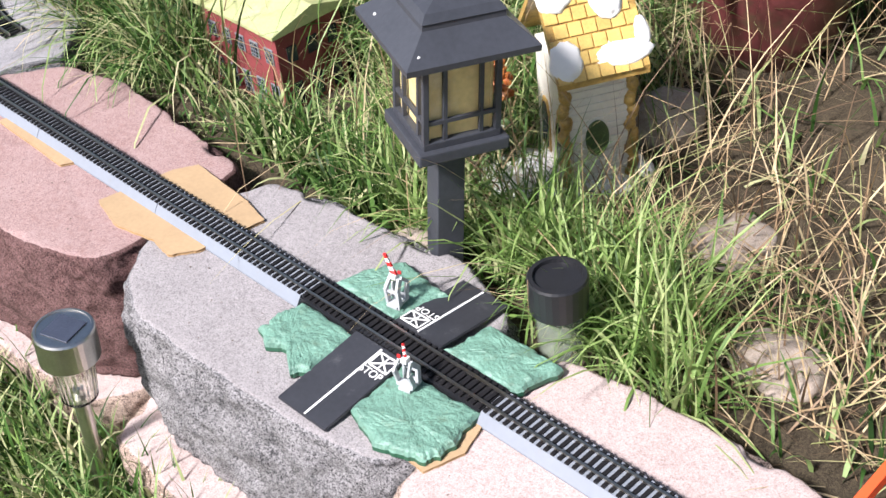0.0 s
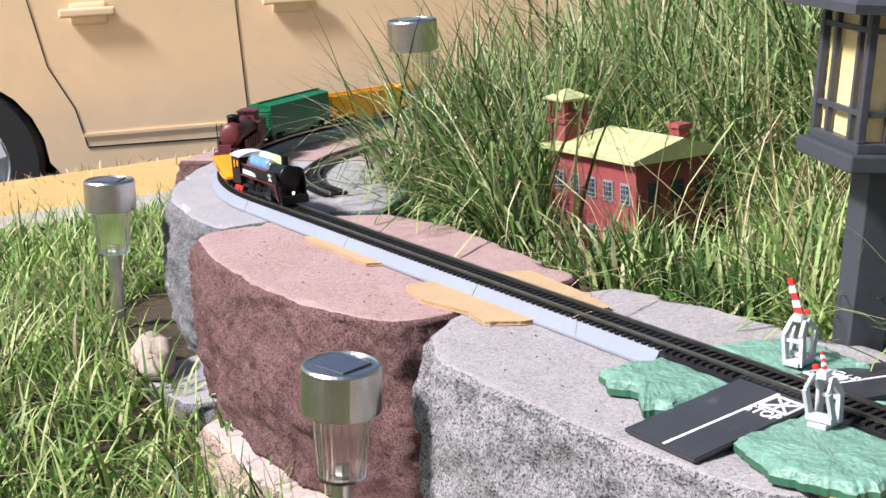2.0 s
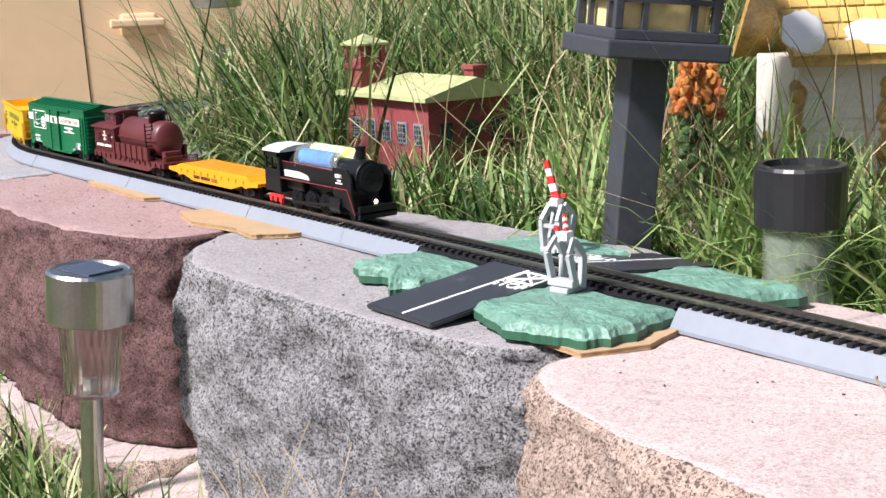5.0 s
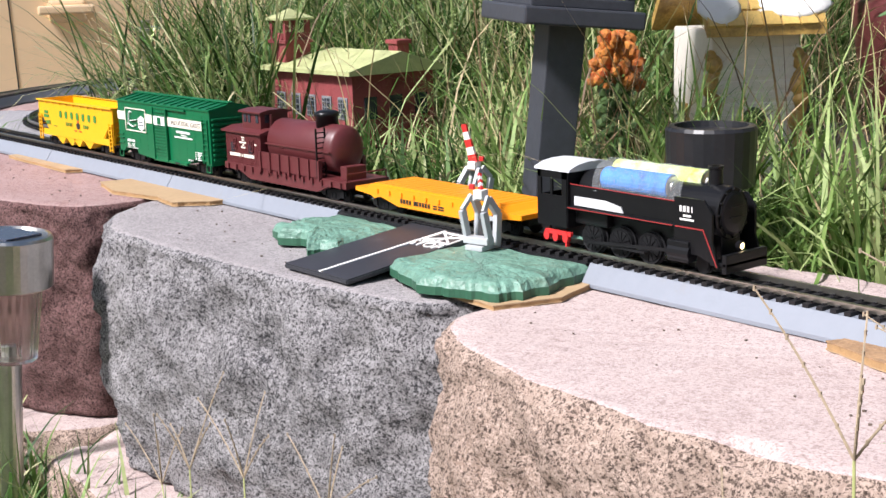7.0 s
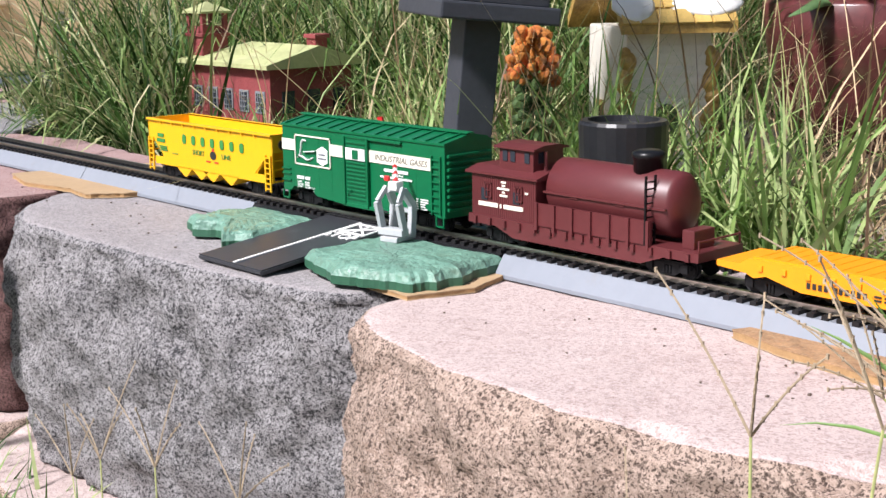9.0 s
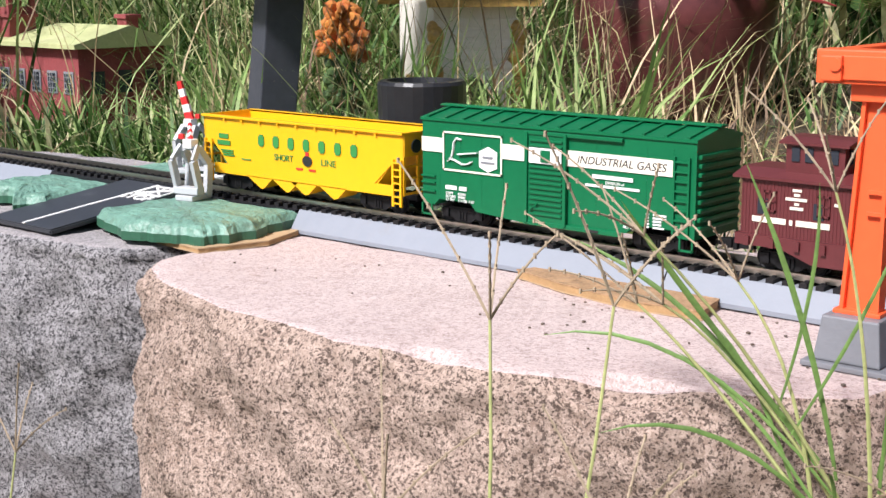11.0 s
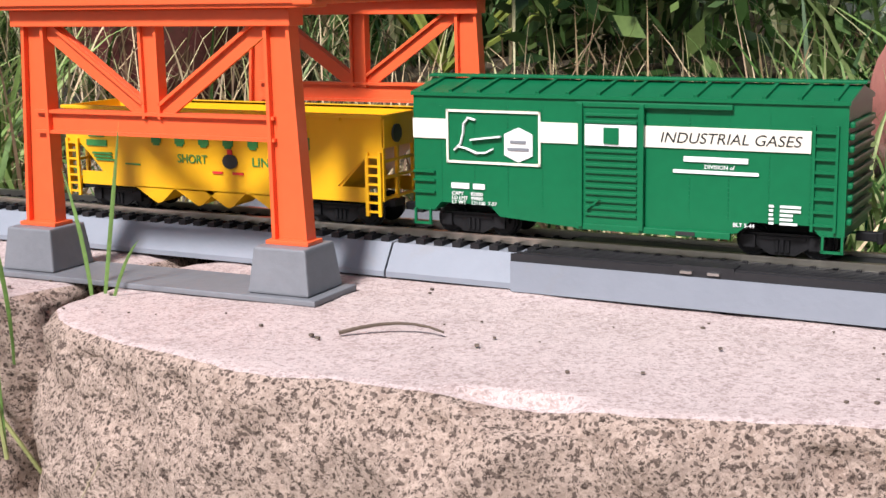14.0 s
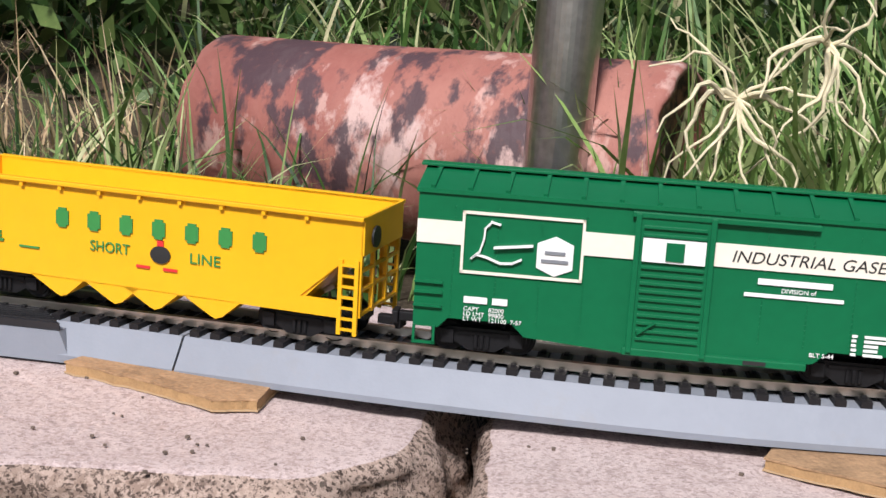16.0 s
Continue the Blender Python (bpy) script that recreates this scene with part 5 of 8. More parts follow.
def crossing():
    ob = thing("level_crossing", Matrix(), "moulded plastic level crossing with green verges and a black road", "model crossing")
    for i, (o, z0) in enumerate((([(-0.229, -0.044), (-0.208, -0.056), (-0.191, -0.047), (-0.163, -0.064), (-0.152, -0.05), (-0.149, 0.0045), (-0.226, 0.0045), (-0.233, -0.02)], 0.002),
                                 ([(-0.089, -0.06), (-0.044, -0.076), (-0.017, -0.066), (0.002, -0.06), (0.007, -0.036), (-0.001, 0.0045), (-0.092, 0.0045)], 0.003),
                                 ([(-0.224, 0.0395), (-0.217, 0.07), (-0.193, 0.106), (-0.16, 0.10), (-0.129, 0.095), (-0.14, 0.0395)], 0.002),
                                 ([(-0.078, 0.0395), (-0.069, 0.09), (0.019, 0.091), (0.004, 0.0395)], 0.003))):
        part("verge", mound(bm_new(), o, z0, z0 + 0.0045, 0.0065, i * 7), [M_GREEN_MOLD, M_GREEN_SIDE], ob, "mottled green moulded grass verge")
    for y0, y1, x0, x1, zz in ((-0.0875, 0.0065, -0.153, -0.0905, (0.004, 0.0145)), (0.0375, 0.125, -0.137, -0.0785, (0.0145, 0.004))):
        bm = bm_new()
        v = [bm.verts.new(p) for p in ((x0, y0, zz[0] - 0.003), (x1, y0, zz[0] - 0.003), (x1, y1, zz[1] - 0.003), (x0, y1, zz[1] - 0.003), (x0, y0, zz[0]), (x1, y0, zz[0]), (x1, y1, zz[1]), (x0, y1, zz[1]))]
        for f in ((3, 2, 1, 0), (4, 5, 6, 7), (0, 1, 5, 4), (1, 2, 6, 5), (2, 3, 7, 6), (3, 0, 4, 7)):
            bm.faces.new([v[k] for k in f])
        bmesh.ops.bevel(bm, geom=list(bm.edges), offset=0.0008, segments=2, affect="EDGES")
        part("road", bm, M_ROAD, ob, "black plastic road ramp")
    tilt = math.degrees(math.atan2(0.0105, 0.094))
    slope = lambda y: 0.004 + (y + 0.0875) * 0.0105 / 0.094
    bm = bm_new()
    bar(bm, (-0.1185, -0.086, slope(-0.086) + 0.0001), (-0.1165, 0.0035, slope(0.0035) + 0.0001), 0.0022, 0.0008)
    part("lane_line", bm, M_WHITE, ob)
    bm = bm_new()
    bar(bm, (-0.109, 0.04, 0.0145), (-0.109, 0.123, 0.0044), 0.0022, 0.0008)
    part("lane_line", bm, M_WHITE, ob)
    def marks(x0, y0, turn, base):
        bm = bm_new()
        for a, b in (((0, 0), (0.022, 0)), ((0, 0.0155), (0.022, 0.0155)), ((0, 0), (0, 0.0155)), ((0.022, 0), (0.022, 0.0155)), ((0, 0), (0.022, 0.0155)), ((0, 0.0155), (0.022, 0)), ((0.011, 0), (0.011, 0.0155))):
            bar(bm, (*a, 0), (*b, 0), 0.0015, 0.0007)
        bmesh.ops.transform(bm, matrix=Matrix.Translation((x0, y0, base)) @ turn, verts=bm.verts)
        part("crossing_box", bm, M_WHITE, ob)
        t = letters("lettering", "STOP", 0.0108, M_WHITE, ob, Matrix.Translation((x0, y0, base)) @ turn @ Matrix.Translation((-0.0035, -0.0098, 0)), 0.0003)
    marks(-0.1145, -0.0145, Matrix.Rotation(radians(tilt), 4, "X"), slope(-0.0145) + 0.0003)
    marks(-0.112, 0.058, Matrix.Rotation(radians(-tilt), 4, "X") @ Matrix.Rotation(math.pi, 4, "Z"), 0.0132)
    bm = bm_new()
    for i in range(15):
        x = -0.155 + i * 0.0047
        box(bm, (x, 0.0075, 0.0125), (x + 0.0036, 0.0125, 0.0148))
    box(bm, (-0.229, 0.0045, 0.004), (-0.001, 0.0395, 0.0122))
    part("track_tray", bm, M_BLACK, ob)


crossing()


def crossing_gate(m, label, slim=1.0):
    g = thing("crossing_gate", m, label, "model gate", "gates of the level crossing")
    part("base", box(bm_new(), (-0.009, -0.006, 0), (0.009, 0.006, 0.003), 0.0006), M_GATE, g)
    bm = bm_new()
    for y in (-0.0065, 0.0065):
        bar(bm, (-0.004, y, 0.002), (-0.0055, y, 0.02), 0.0028, 0.0046, up=(1, 0, 0))
        bar(bm, (-0.0055, y, 0.0195), (0.001, y * 0.75, 0.0285), 0.0028, 0.0044, up=(1, 0, 0))
    bar(bm, (0.001, -0.006, 0.0285), (0.001, 0.006, 0.0285), 0.003, 0.0022)
    bar(bm, (-0.005, -0.007, 0.0165), (-0.005, 0.007, 0.0165), 0.0026, 0.0022)
    part("post_frame", bm, M_GATE, g, "pale grey arched gate post")
    bm = bm_new()
    for y in (-0.0075, 0.0075):
        bar(bm, (0.004, y, 0.0055), (0.0085, y, 0.0225), 0.0024, 0.0044, up=(1, 0, 0))
        bar(bm, (0.0085, y, 0.0225), (0.002, y * 0.8, 0.030), 0.0018, 0.003, up=(1, 0, 0))
    box(bm, (0.001, -0.0085, 0.0035), (0.0075, 0.0085, 0.0075), 0.0006)
    part("counterweight", bm, M_GATE, g)
    part("lever", bar(bm_new(), (-0.008, -0.008, 0.001), (-0.007, -0.008, 0.0195), 0.0012, 0.0016, up=(1, 0, 0)), M_SILVER, g)
    bm = box(bm_new(), (-0.002, -0.003, 0.0285), (0.0045, 0.003, 0.0335), 0.0005)
    part("hinge_block", bm, M_WHITE, g)
    reach = Vector((-0.0006, 0.001, 0.0048)) if slim == 1 else Vector((-0.0014, -0.0012, 0.0016))
    for k in range(5):
        a = Vector((0.001, 0, 0.033)) + reach * k
        part("arm_segment", bar(bm_new(), a, a + reach, (0.0062 - 0.0006 * k) * slim, 0.0018, up=(1, 0, 0)), M_RED if k % 2 == 0 else M_WHITE, g)
    part("lamp", box(bm_new(), (0.0025, -0.006, 0.0335), (0.0045, -0.0025, 0.0365), 0.0006), M_RED, g)
    return g


crossing_gate(pose(-0.066, -0.011, 0.0135, 0, 0, -78), "pale grey crossing gate with its thin red-tipped arm raised", 0.4)
crossing_gate(pose(-0.152, 0.056, 0.0135, 0, 0, 100), "pale grey crossing gate with its red-and-white arm raised")


def cardboard(outline, z, label, t=0.0035, top=M_CARD):
    ob = thing("cardboard_shim", Matrix(), label, "cardboard", "cardboard shims under the track")
    n = len(outline)
    pts = []
    for i in range(n):
        a, b = Vector((*outline[i], 0)), Vector((*outline[(i + 1) % n], 0))
        for k in range(8):
            p = a.lerp(b, k / 8)
            pts.append((p.x + 0.0012 * noise.noise(p * 300), p.y + 0.0012 * noise.noise(p * 300 + Vector((5, 5, 5)))))
    for z0, z1, mt in ((z, z + 0.0006, M_CARD), (z + t - 0.0006, z + t, top)):
        part("liner", prism(bm_new(), pts, z0, z1, "z"), mt, ob)
    c = (sum(p[0] for p in pts) / len(pts), sum(p[1] for p in pts) / len(pts))
    bm = bm_new()
    inner = [(c[0] + (p[0] - c[0]) * (0.985 + 0.012 * (i % 2)), c[1] + (p[1] - c[1]) * (0.985 + 0.012 * (i % 2))) for i, p in enumerate(pts)]
    prism(bm, inner, z + 0.0005, z + t - 0.0005, "z")
    part("fluting", bm, M_CARD_EDGE, ob)


cardboard([(-0.528, -0.024), (-0.478, -0.036), (-0.425, -0.026), (-0.392, -0.031), (-0.373, -0.006), (-0.36, 0.066), (-0.40, 0.075), (-0.495, 0.084), (-0.51, 0.06)], 0.0005, "torn tan cardboard sheet under the track on the grey block")
cardboard([(-0.76, -0.008), (-0.62, -0.012), (-0.60, 0.02), (-0.75, 0.03)], 0.0003, "thin cardboard strip under the track on the red block", 0.003)
cardboard([(-0.04, -0.062), (0.004, -0.066), (0.016, -0.03), (0.0, 0.02), (-0.05, 0.0)], 0.0002, "tan cardboard under the crossing verge", 0.0028)
cardboard([(0.158, -0.008), (0.19, -0.018), (0.232, -0.026), (0.262, -0.022), (0.25, 0.03), (0.17, 0.02)], 0.0004, "torn brown cardboard strip, toned down for shade, by the pink block", 0.004, M_CARD_TORN_SHADE)
cardboard([(0.658, -0.012), (0.69, -0.021), (0.715, -0.031), (0.728, -0.026), (0.728, 0.02), (0.67, 0.02)], 0.0004, "torn brown cardboard strip, toned down for shade, by the pink block", 0.004, M_CARD_TORN_SHADE)
cardboard([(0.878, -0.026), (0.92, -0.04), (0.965, -0.026), (0.95, 0.02), (0.89, 0.02)], 0.0004, "torn brown cardboard strip, toned down for shade, by the pink block", 0.004, M_CARD_TORN_SHADE)


def rerailer():
    ob = thing("rerailer_deck", Matrix(), "black ribbed rerailer deck on a pale grey terminal base", "model track")
    bm = prism(bm_new(), [(0.512, 0.001), (0.512, 0.0115), (0.652, 0.0115), (0.656, 0.0015), (0.656, 0.001)], -0.0035, 0.008)
    part("terminal_base", bm, M_BED, ob)
    front = part("deck_plate", prism(bm_new(), [(0.512, -0.003), (0.652, -0.003), (0.638, 0.012), (0.525, 0.012)], 0.0115, 0.0142, "z"), M_BLACK, ob)
    part("deck_plate", prism(bm_new(), [(0.525, 0.032), (0.638, 0.032), (0.652, 0.046), (0.512, 0.046)], 0.0115, 0.0142, "z"), M_BLACK, ob)
    part("centre_strip", box(bm_new(), (0.525, 0.0155, 0.0125), (0.638, 0.0285, 0.0158)), M_BLACK, ob)
    for k in range(7):
        y = -0.0022 + k * 0.0021
        part("rib", box(bm_new(), (0.514 + k * 0.0018, y, 0.0141), (0.65 - k * 0.0018, y + 0.0011, 0.0148)), M_BLACK, front)
    bm = box(bm_new(), (0.570, -0.0032, 0.0128), (0.590, 0.004, 0.0152))
    part("plug_socket", bm, M_BLACK, ob)
    for x in (0.5745, 0.5835):
        part("contact", box(bm_new(), (x - 0.002, -0.0042, 0.0126), (x + 0.002, -0.003, 0.0134)), M_STEEL, ob)


rerailer()


# ---- gantry crane ----
def gantry():
    g = thing("gantry_crane", pose(0.385, -0.037, 0.0, rz=2), "orange-red plastic gantry crane on grey piers straddling the track", "model crane")
    D, ZB, ZT = 0.150, 0.0185, 0.0985
    for yy in (0.0, D):
        bm = box(bm_new(), (-0.066, yy - 0.0145, 0.0003), (0.076, yy + 0.014, 0.0024), 0.0005)
        part("base_plate", bm, M_PIER, g, "dark grey base plate")
        for x in (-0.0505, 0.0598):
            part("pier", box(bm_new(), (x - 0.0122, yy - 0.0118, 0.0026), (x + 0.0122, yy + 0.0112, ZB), 0.0008, taper=0.84), M_PIER, g, "grey moulded pier")
            bm = bm_new()
            s = 1 if x > 0 else -1
            bar(bm, (x, yy, ZB), (x - s * 0.0025, yy, ZT), 0.0015, 0.0128, up=(1, 0, 0), h2=0.0086)
            for e in (-0.5, 0.5):
                bar(bm, (x + e * 0.0128, yy, ZB), (x - s * 0.0025 + e * 0.0086, yy, ZT), 0.006, 0.0014, up=(1, 0, 0))
            box(bm, (x - 0.0085, yy - 0.005, ZB), (x + 0.0085, yy + 0.005, ZB + 0.0015), 0.0003)
            part("leg", bm, M_CRANE, g)
        zc = 0.0578
        for a, b in (((-0.046, 0.094), (0.0, 0.062)), ((0.053, 0.094), (0.007, 0.062))):
            bm = bm_new()
            bar(bm, (a[0], yy, a[1]), (b[0], yy, b[1]), 0.0015, 0.0065)
            bar(bm, (a[0], yy, a[1] + 0.003), (b[0], yy, b[1] + 0.003), 0.0048, 0.0012)
            part("brace", bm, M_CRANE, g)
        bm = bar(bm_new(), (0.0035, yy, 0.06), (0.0035, yy, ZT), 0.0018, 0.0068, up=(1, 0, 0))
        for e in (-0.5, 0.5):
            bar(bm, (0.0035 + e * 0.0068, yy, 0.06), (0.0035 + e * 0.0068, yy, ZT), 0.0048, 0.0012, up=(1, 0, 0))
        part("strut", bm, M_CRANE, g)
        bm = bar(bm_new(), (-0.05, yy, zc), (0.055, yy, zc), 0.0016, 0.0075)
        for e in (-0.5, 0.5):
            bar(bm, (-0.05, yy, zc + e * 0.0075), (0.055, yy, zc + e * 0.0075), 0.005, 0.0012)
        part("cross_beam", bm, M_CRANE, g)
        bm = bm_new()
        box(bm, (-0.057, yy - 0.0045, ZT - 0.006), (0.064, yy + 0.0045, ZT), 0.0004)
        part("top_chord", bm, M_CRANE, g)
        bm = box(bm_new(), (-0.068, yy - 0.0085, ZT), (0.074, yy + 0.0035, ZT + 0.0115), 0.0006)
        box(bm, (-0.065, yy - 0.0095, ZT + 0.0015), (0.071, yy - 0.0085, ZT + 0.0095), 0.0003)
        part("crane_rail", bm, M_CRANE, g)
    for x in (-0.0645, 0.0705):
        bm = box(bm_new(), (x - 0.0035, -0.008, ZT + 0.001), (x + 0.0035, D + 0.003, ZT + 0.0112), 0.0005)
        part("end_beam", bm, M_CRANE, g)
        bm = rod(bm_new(), (x + 0.0045, -0.0085, ZT + 0.0065), (x + 0.0045, -0.012, ZT + 0.0065), 0.0022)
        box(bm, (x - 0.001, -0.0112, ZT + 0.001), (x + 0.0065, -0.0085, ZT + 0.0095), 0.0005)
        part("bearing", bm, M_CRANE, g)
    # crane trolley and its grey cab at one end
    bm = box(bm_new(), (-0.050, D - 0.062, ZT + 0.0206), (0.004, D + 0.003, ZT + 0.0236), 0.0006)
    part("trolley", bm, M_BLACK, g)
    for x in (-0.044, -0.002):
        part("trolley_support", box(bm_new(), (x - 0.004, D - 0.006, ZT + 0.0113), (x + 0.004, D + 0.002, ZT + 0.0206), 0.0004), M_CRANE, g)
    part("trolley_cab", box(bm_new(), (-0.046, D - 0.054, ZT + 0.0237), (0.0, D - 0.006, ZT + 0.050), 0.001), M_CRANE, g)
    part("trolley_roof", box(bm_new(), (-0.051, D - 0.060, ZT + 0.0501), (0.005, D, ZT + 0.0545), 0.001), M_GATE, g, "pale grey cab roof")


gantry()


# ---- garden lights ----
def solar_stake(m, label, stem=0.26):
    s = thing("solar_stake_light", m, label, "garden light", "solar stake lights")
    bm = lathe(bm_new(), [(0.0285, 0.0), (0.0295, 0.001), (0.0295, 0.0335), (0.0282, 0.0355), (0.026, 0.036), (0.0255, 0.0348), (0.0001, 0.0346)], 40)
    cap = part("cap", bm, M_STEEL, s, "brushed steel cap", False)
    bm = box(bm_new(), (-0.0155, -0.0155, 0.0347), (0.0155, 0.0155, 0.0362), 0.0005)
    part("solar_panel", bm, M_SOLAR, cap)
    seg = 48
    bm = bm_new()
    rings = []
    for r, z in ((0.0175, -0.052), (0.0215, -0.001)):
        rings.append([bm.verts.new(((r + 0.0006 * (i % 2)) * math.cos(2 * math.pi * i / seg), (r + 0.0006 * (i % 2)) * math.sin(2 * math.pi * i / seg), z)) for i in range(seg)])
    for r, z in ((0.0195, -0.001), (0.0155, -0.050)):
        rings.append([bm.verts.new((r * math.cos(2 * math.pi * i / seg), r * math.sin(2 * math.pi * i / seg), z)) for i in range(seg)])
    for a, b in zip(rings, rings[1:]):
        for i in range(seg):
            bm.faces.new((a[i], a[(i + 1) % seg], b[(i + 1) % seg], b[i]))
    bm.faces.new(rings[0])
    bm.faces.new(rings[-1])
    g = part("diffuser", bm, M_CLEAR, s, "clear ribbed plastic diffuser")
    g.visible_shadow = False
    part("led", box(bm_new(), (-0.004, -0.004, -0.05), (0.004, 0.004, -0.042), 0.001), M_STEEL, s)
    part("stem", rod(bm_new(), (0, 0, -0.053), (0, 0, -0.053 - stem), 0.0078, seg=20), M_STEEL, s, "thin steel stem")
    return s


A = solar_stake(pose(-0.388, -0.16, -0.036, -2, 4, 20), "brushed steel solar stake light with a clear diffuser", 0.2)
copy_thing(A, pose(-1.083, -0.103, -0.004, -1, 2, 50))
copy_thing(A, pose(-0.94, 0.235, 0.158, 1, -2, 80))


def black_stake():
    s = thing("black_garden_light", pose(-0.016, 0.1235, 0.0385, 0, 0, 8), "black solar garden light with a clear body in grass", "garden light")
    R = []
    for r, z in ((0.0258, 0.0), (0.0268, 0.033), (0.0255, 0.035), (0.0215, 0.0352), (0.021, 0.0315), (0.001, 0.031)):
        R.append((r, z))
    bm = lathe(bm_new(), R, 28)
    bmesh.ops.rotate(bm, verts=bm.verts, cent=(0, 0, 0), matrix=Matrix.Rotation(radians(22.5), 3, "Z"))
    part("cap", bm, M_BLACK, s, "black plastic cap with a sunk top")
    bm = lathe(bm_new(), [(0.0195, -0.062), (0.0215, 0.0), (0.0200, 0.0), (0.018, -0.06)], 24)
    g = part("body", bm, M_SMOKY, s, "smoky clear plastic body")
    g.visible_shadow = False
    part("stem", rod(bm_new(), (0, 0, -0.06), (0, 0, -0.11), 0.006), M_BLACK, s)


black_stake()


def lantern():
    lean = Matrix.Rotation(radians(5.5), 4, Vector((-0.8, 0.6, 0)))
    l = thing("garden_lantern", Matrix.Translation((-0.192, 0.152, -0.03)) @ lean @ Matrix.Rotation(radians(-22), 4, "Z"), "dark grey garden lantern with yellowed panes on a leaning post", "garden lantern")
    part("post", box(bm_new(), (-0.0135, -0.0135, -0.03), (0.0135, 0.0135, 0.158), 0.001), M_SATIN, l)
    bm = box(bm_new(), (-0.0385, -0.0385, 0.158), (0.0385, 0.0385, 0.170), 0.0015)
    box(bm, (-0.033, -0.033, 0.1695), (0.033, 0.033, 0.177), 0.0012)
    part("base_plate", bm, M_SATIN, l)
    W, z0, z1 = 0.0305, 0.177, 0.262
    for s in (-1, 1):
        for t in (-1, 1):
            part("corner_post", box(bm_new(), (s * W - 0.0024, t * W - 0.0024, z0), (s * W + 0.0024, t * W + 0.0024, z1), 0.0005), M_SATIN, l)
    for k in range(4):
        turn = Matrix.Rotation(math.pi / 2 * k, 4, "Z")
        bm = box(bm_new(), (-W + 0.0024, -W + 0.004, z0), (W - 0.0024, -W + 0.0055, z1))
        bmesh.ops.transform(bm, matrix=turn, verts=bm.verts)
        part("pane", bm, M_PANE, l, "yellowed translucent pane")
        bm = bm_new()
        for x in (-0.014, 0.0165):
            box(bm, (x - 0.0017, -W - 0.0012, z0), (x + 0.0017, -W + 0.002, z1))
        for z in (z0 + 0.019, z1 - 0.012):
            box(bm, (-W, -W - 0.0016, z - 0.0018), (W, -W + 0.0016, z + 0.0018))
        bmesh.ops.transform(bm, matrix=turn, verts=bm.verts)
        part("glazing_bar", bm, M_SATIN, l)
    bm = bm_new()
    rings = []
    for r, z in ((0.054, 0.262), (0.0545, 0.268), (0.034, 0.289), (0.0335, 0.294), (0.0345, 0.295), (0.030, 0.302), (0.012, 0.31)):
        rings.append([bm.verts.new((s * r, t * r, z)) for s, t in ((-1, -1), (1, -1), (1, 1), (-1, 1))])
    for a, b in zip(rings, rings[1:]):
        for i in range(4):
            bm.faces.new((a[i], a[(i + 1) % 4], b[(i + 1) % 4], b[i]))
    bm.faces.new(rings[0][::-1])
    bm.faces.new(rings[-1])
    roof = part("roof", bm, M_SATIN, l, "dark stepped pyramid roof with white droppings")
    bm = bm_new()
    for x, y, r in ((0.046, -0.042, 0.0026), (0.0445, -0.039, 0.002), (-0.028, -0.047, 0.0022), (-0.02, -0.044, 0.0018)):
        geo = bmesh.ops.create_icosphere(bm, subdivisions=1, radius=r)
        bmesh.ops.transform(bm, matrix=Matrix.Translation((x, y, 0.2745)) @ Matrix.Diagonal((1, 1, 0.7, 1)), verts=geo["verts"])
    part("dropping", bm, M_WHITE, roof)
    for o in l.children_recursive:
        if not o.name.startswith("post"):
            o.data.transform(Matrix.Diagonal((1.13, 1.13, 1.0, 1)))


lantern()


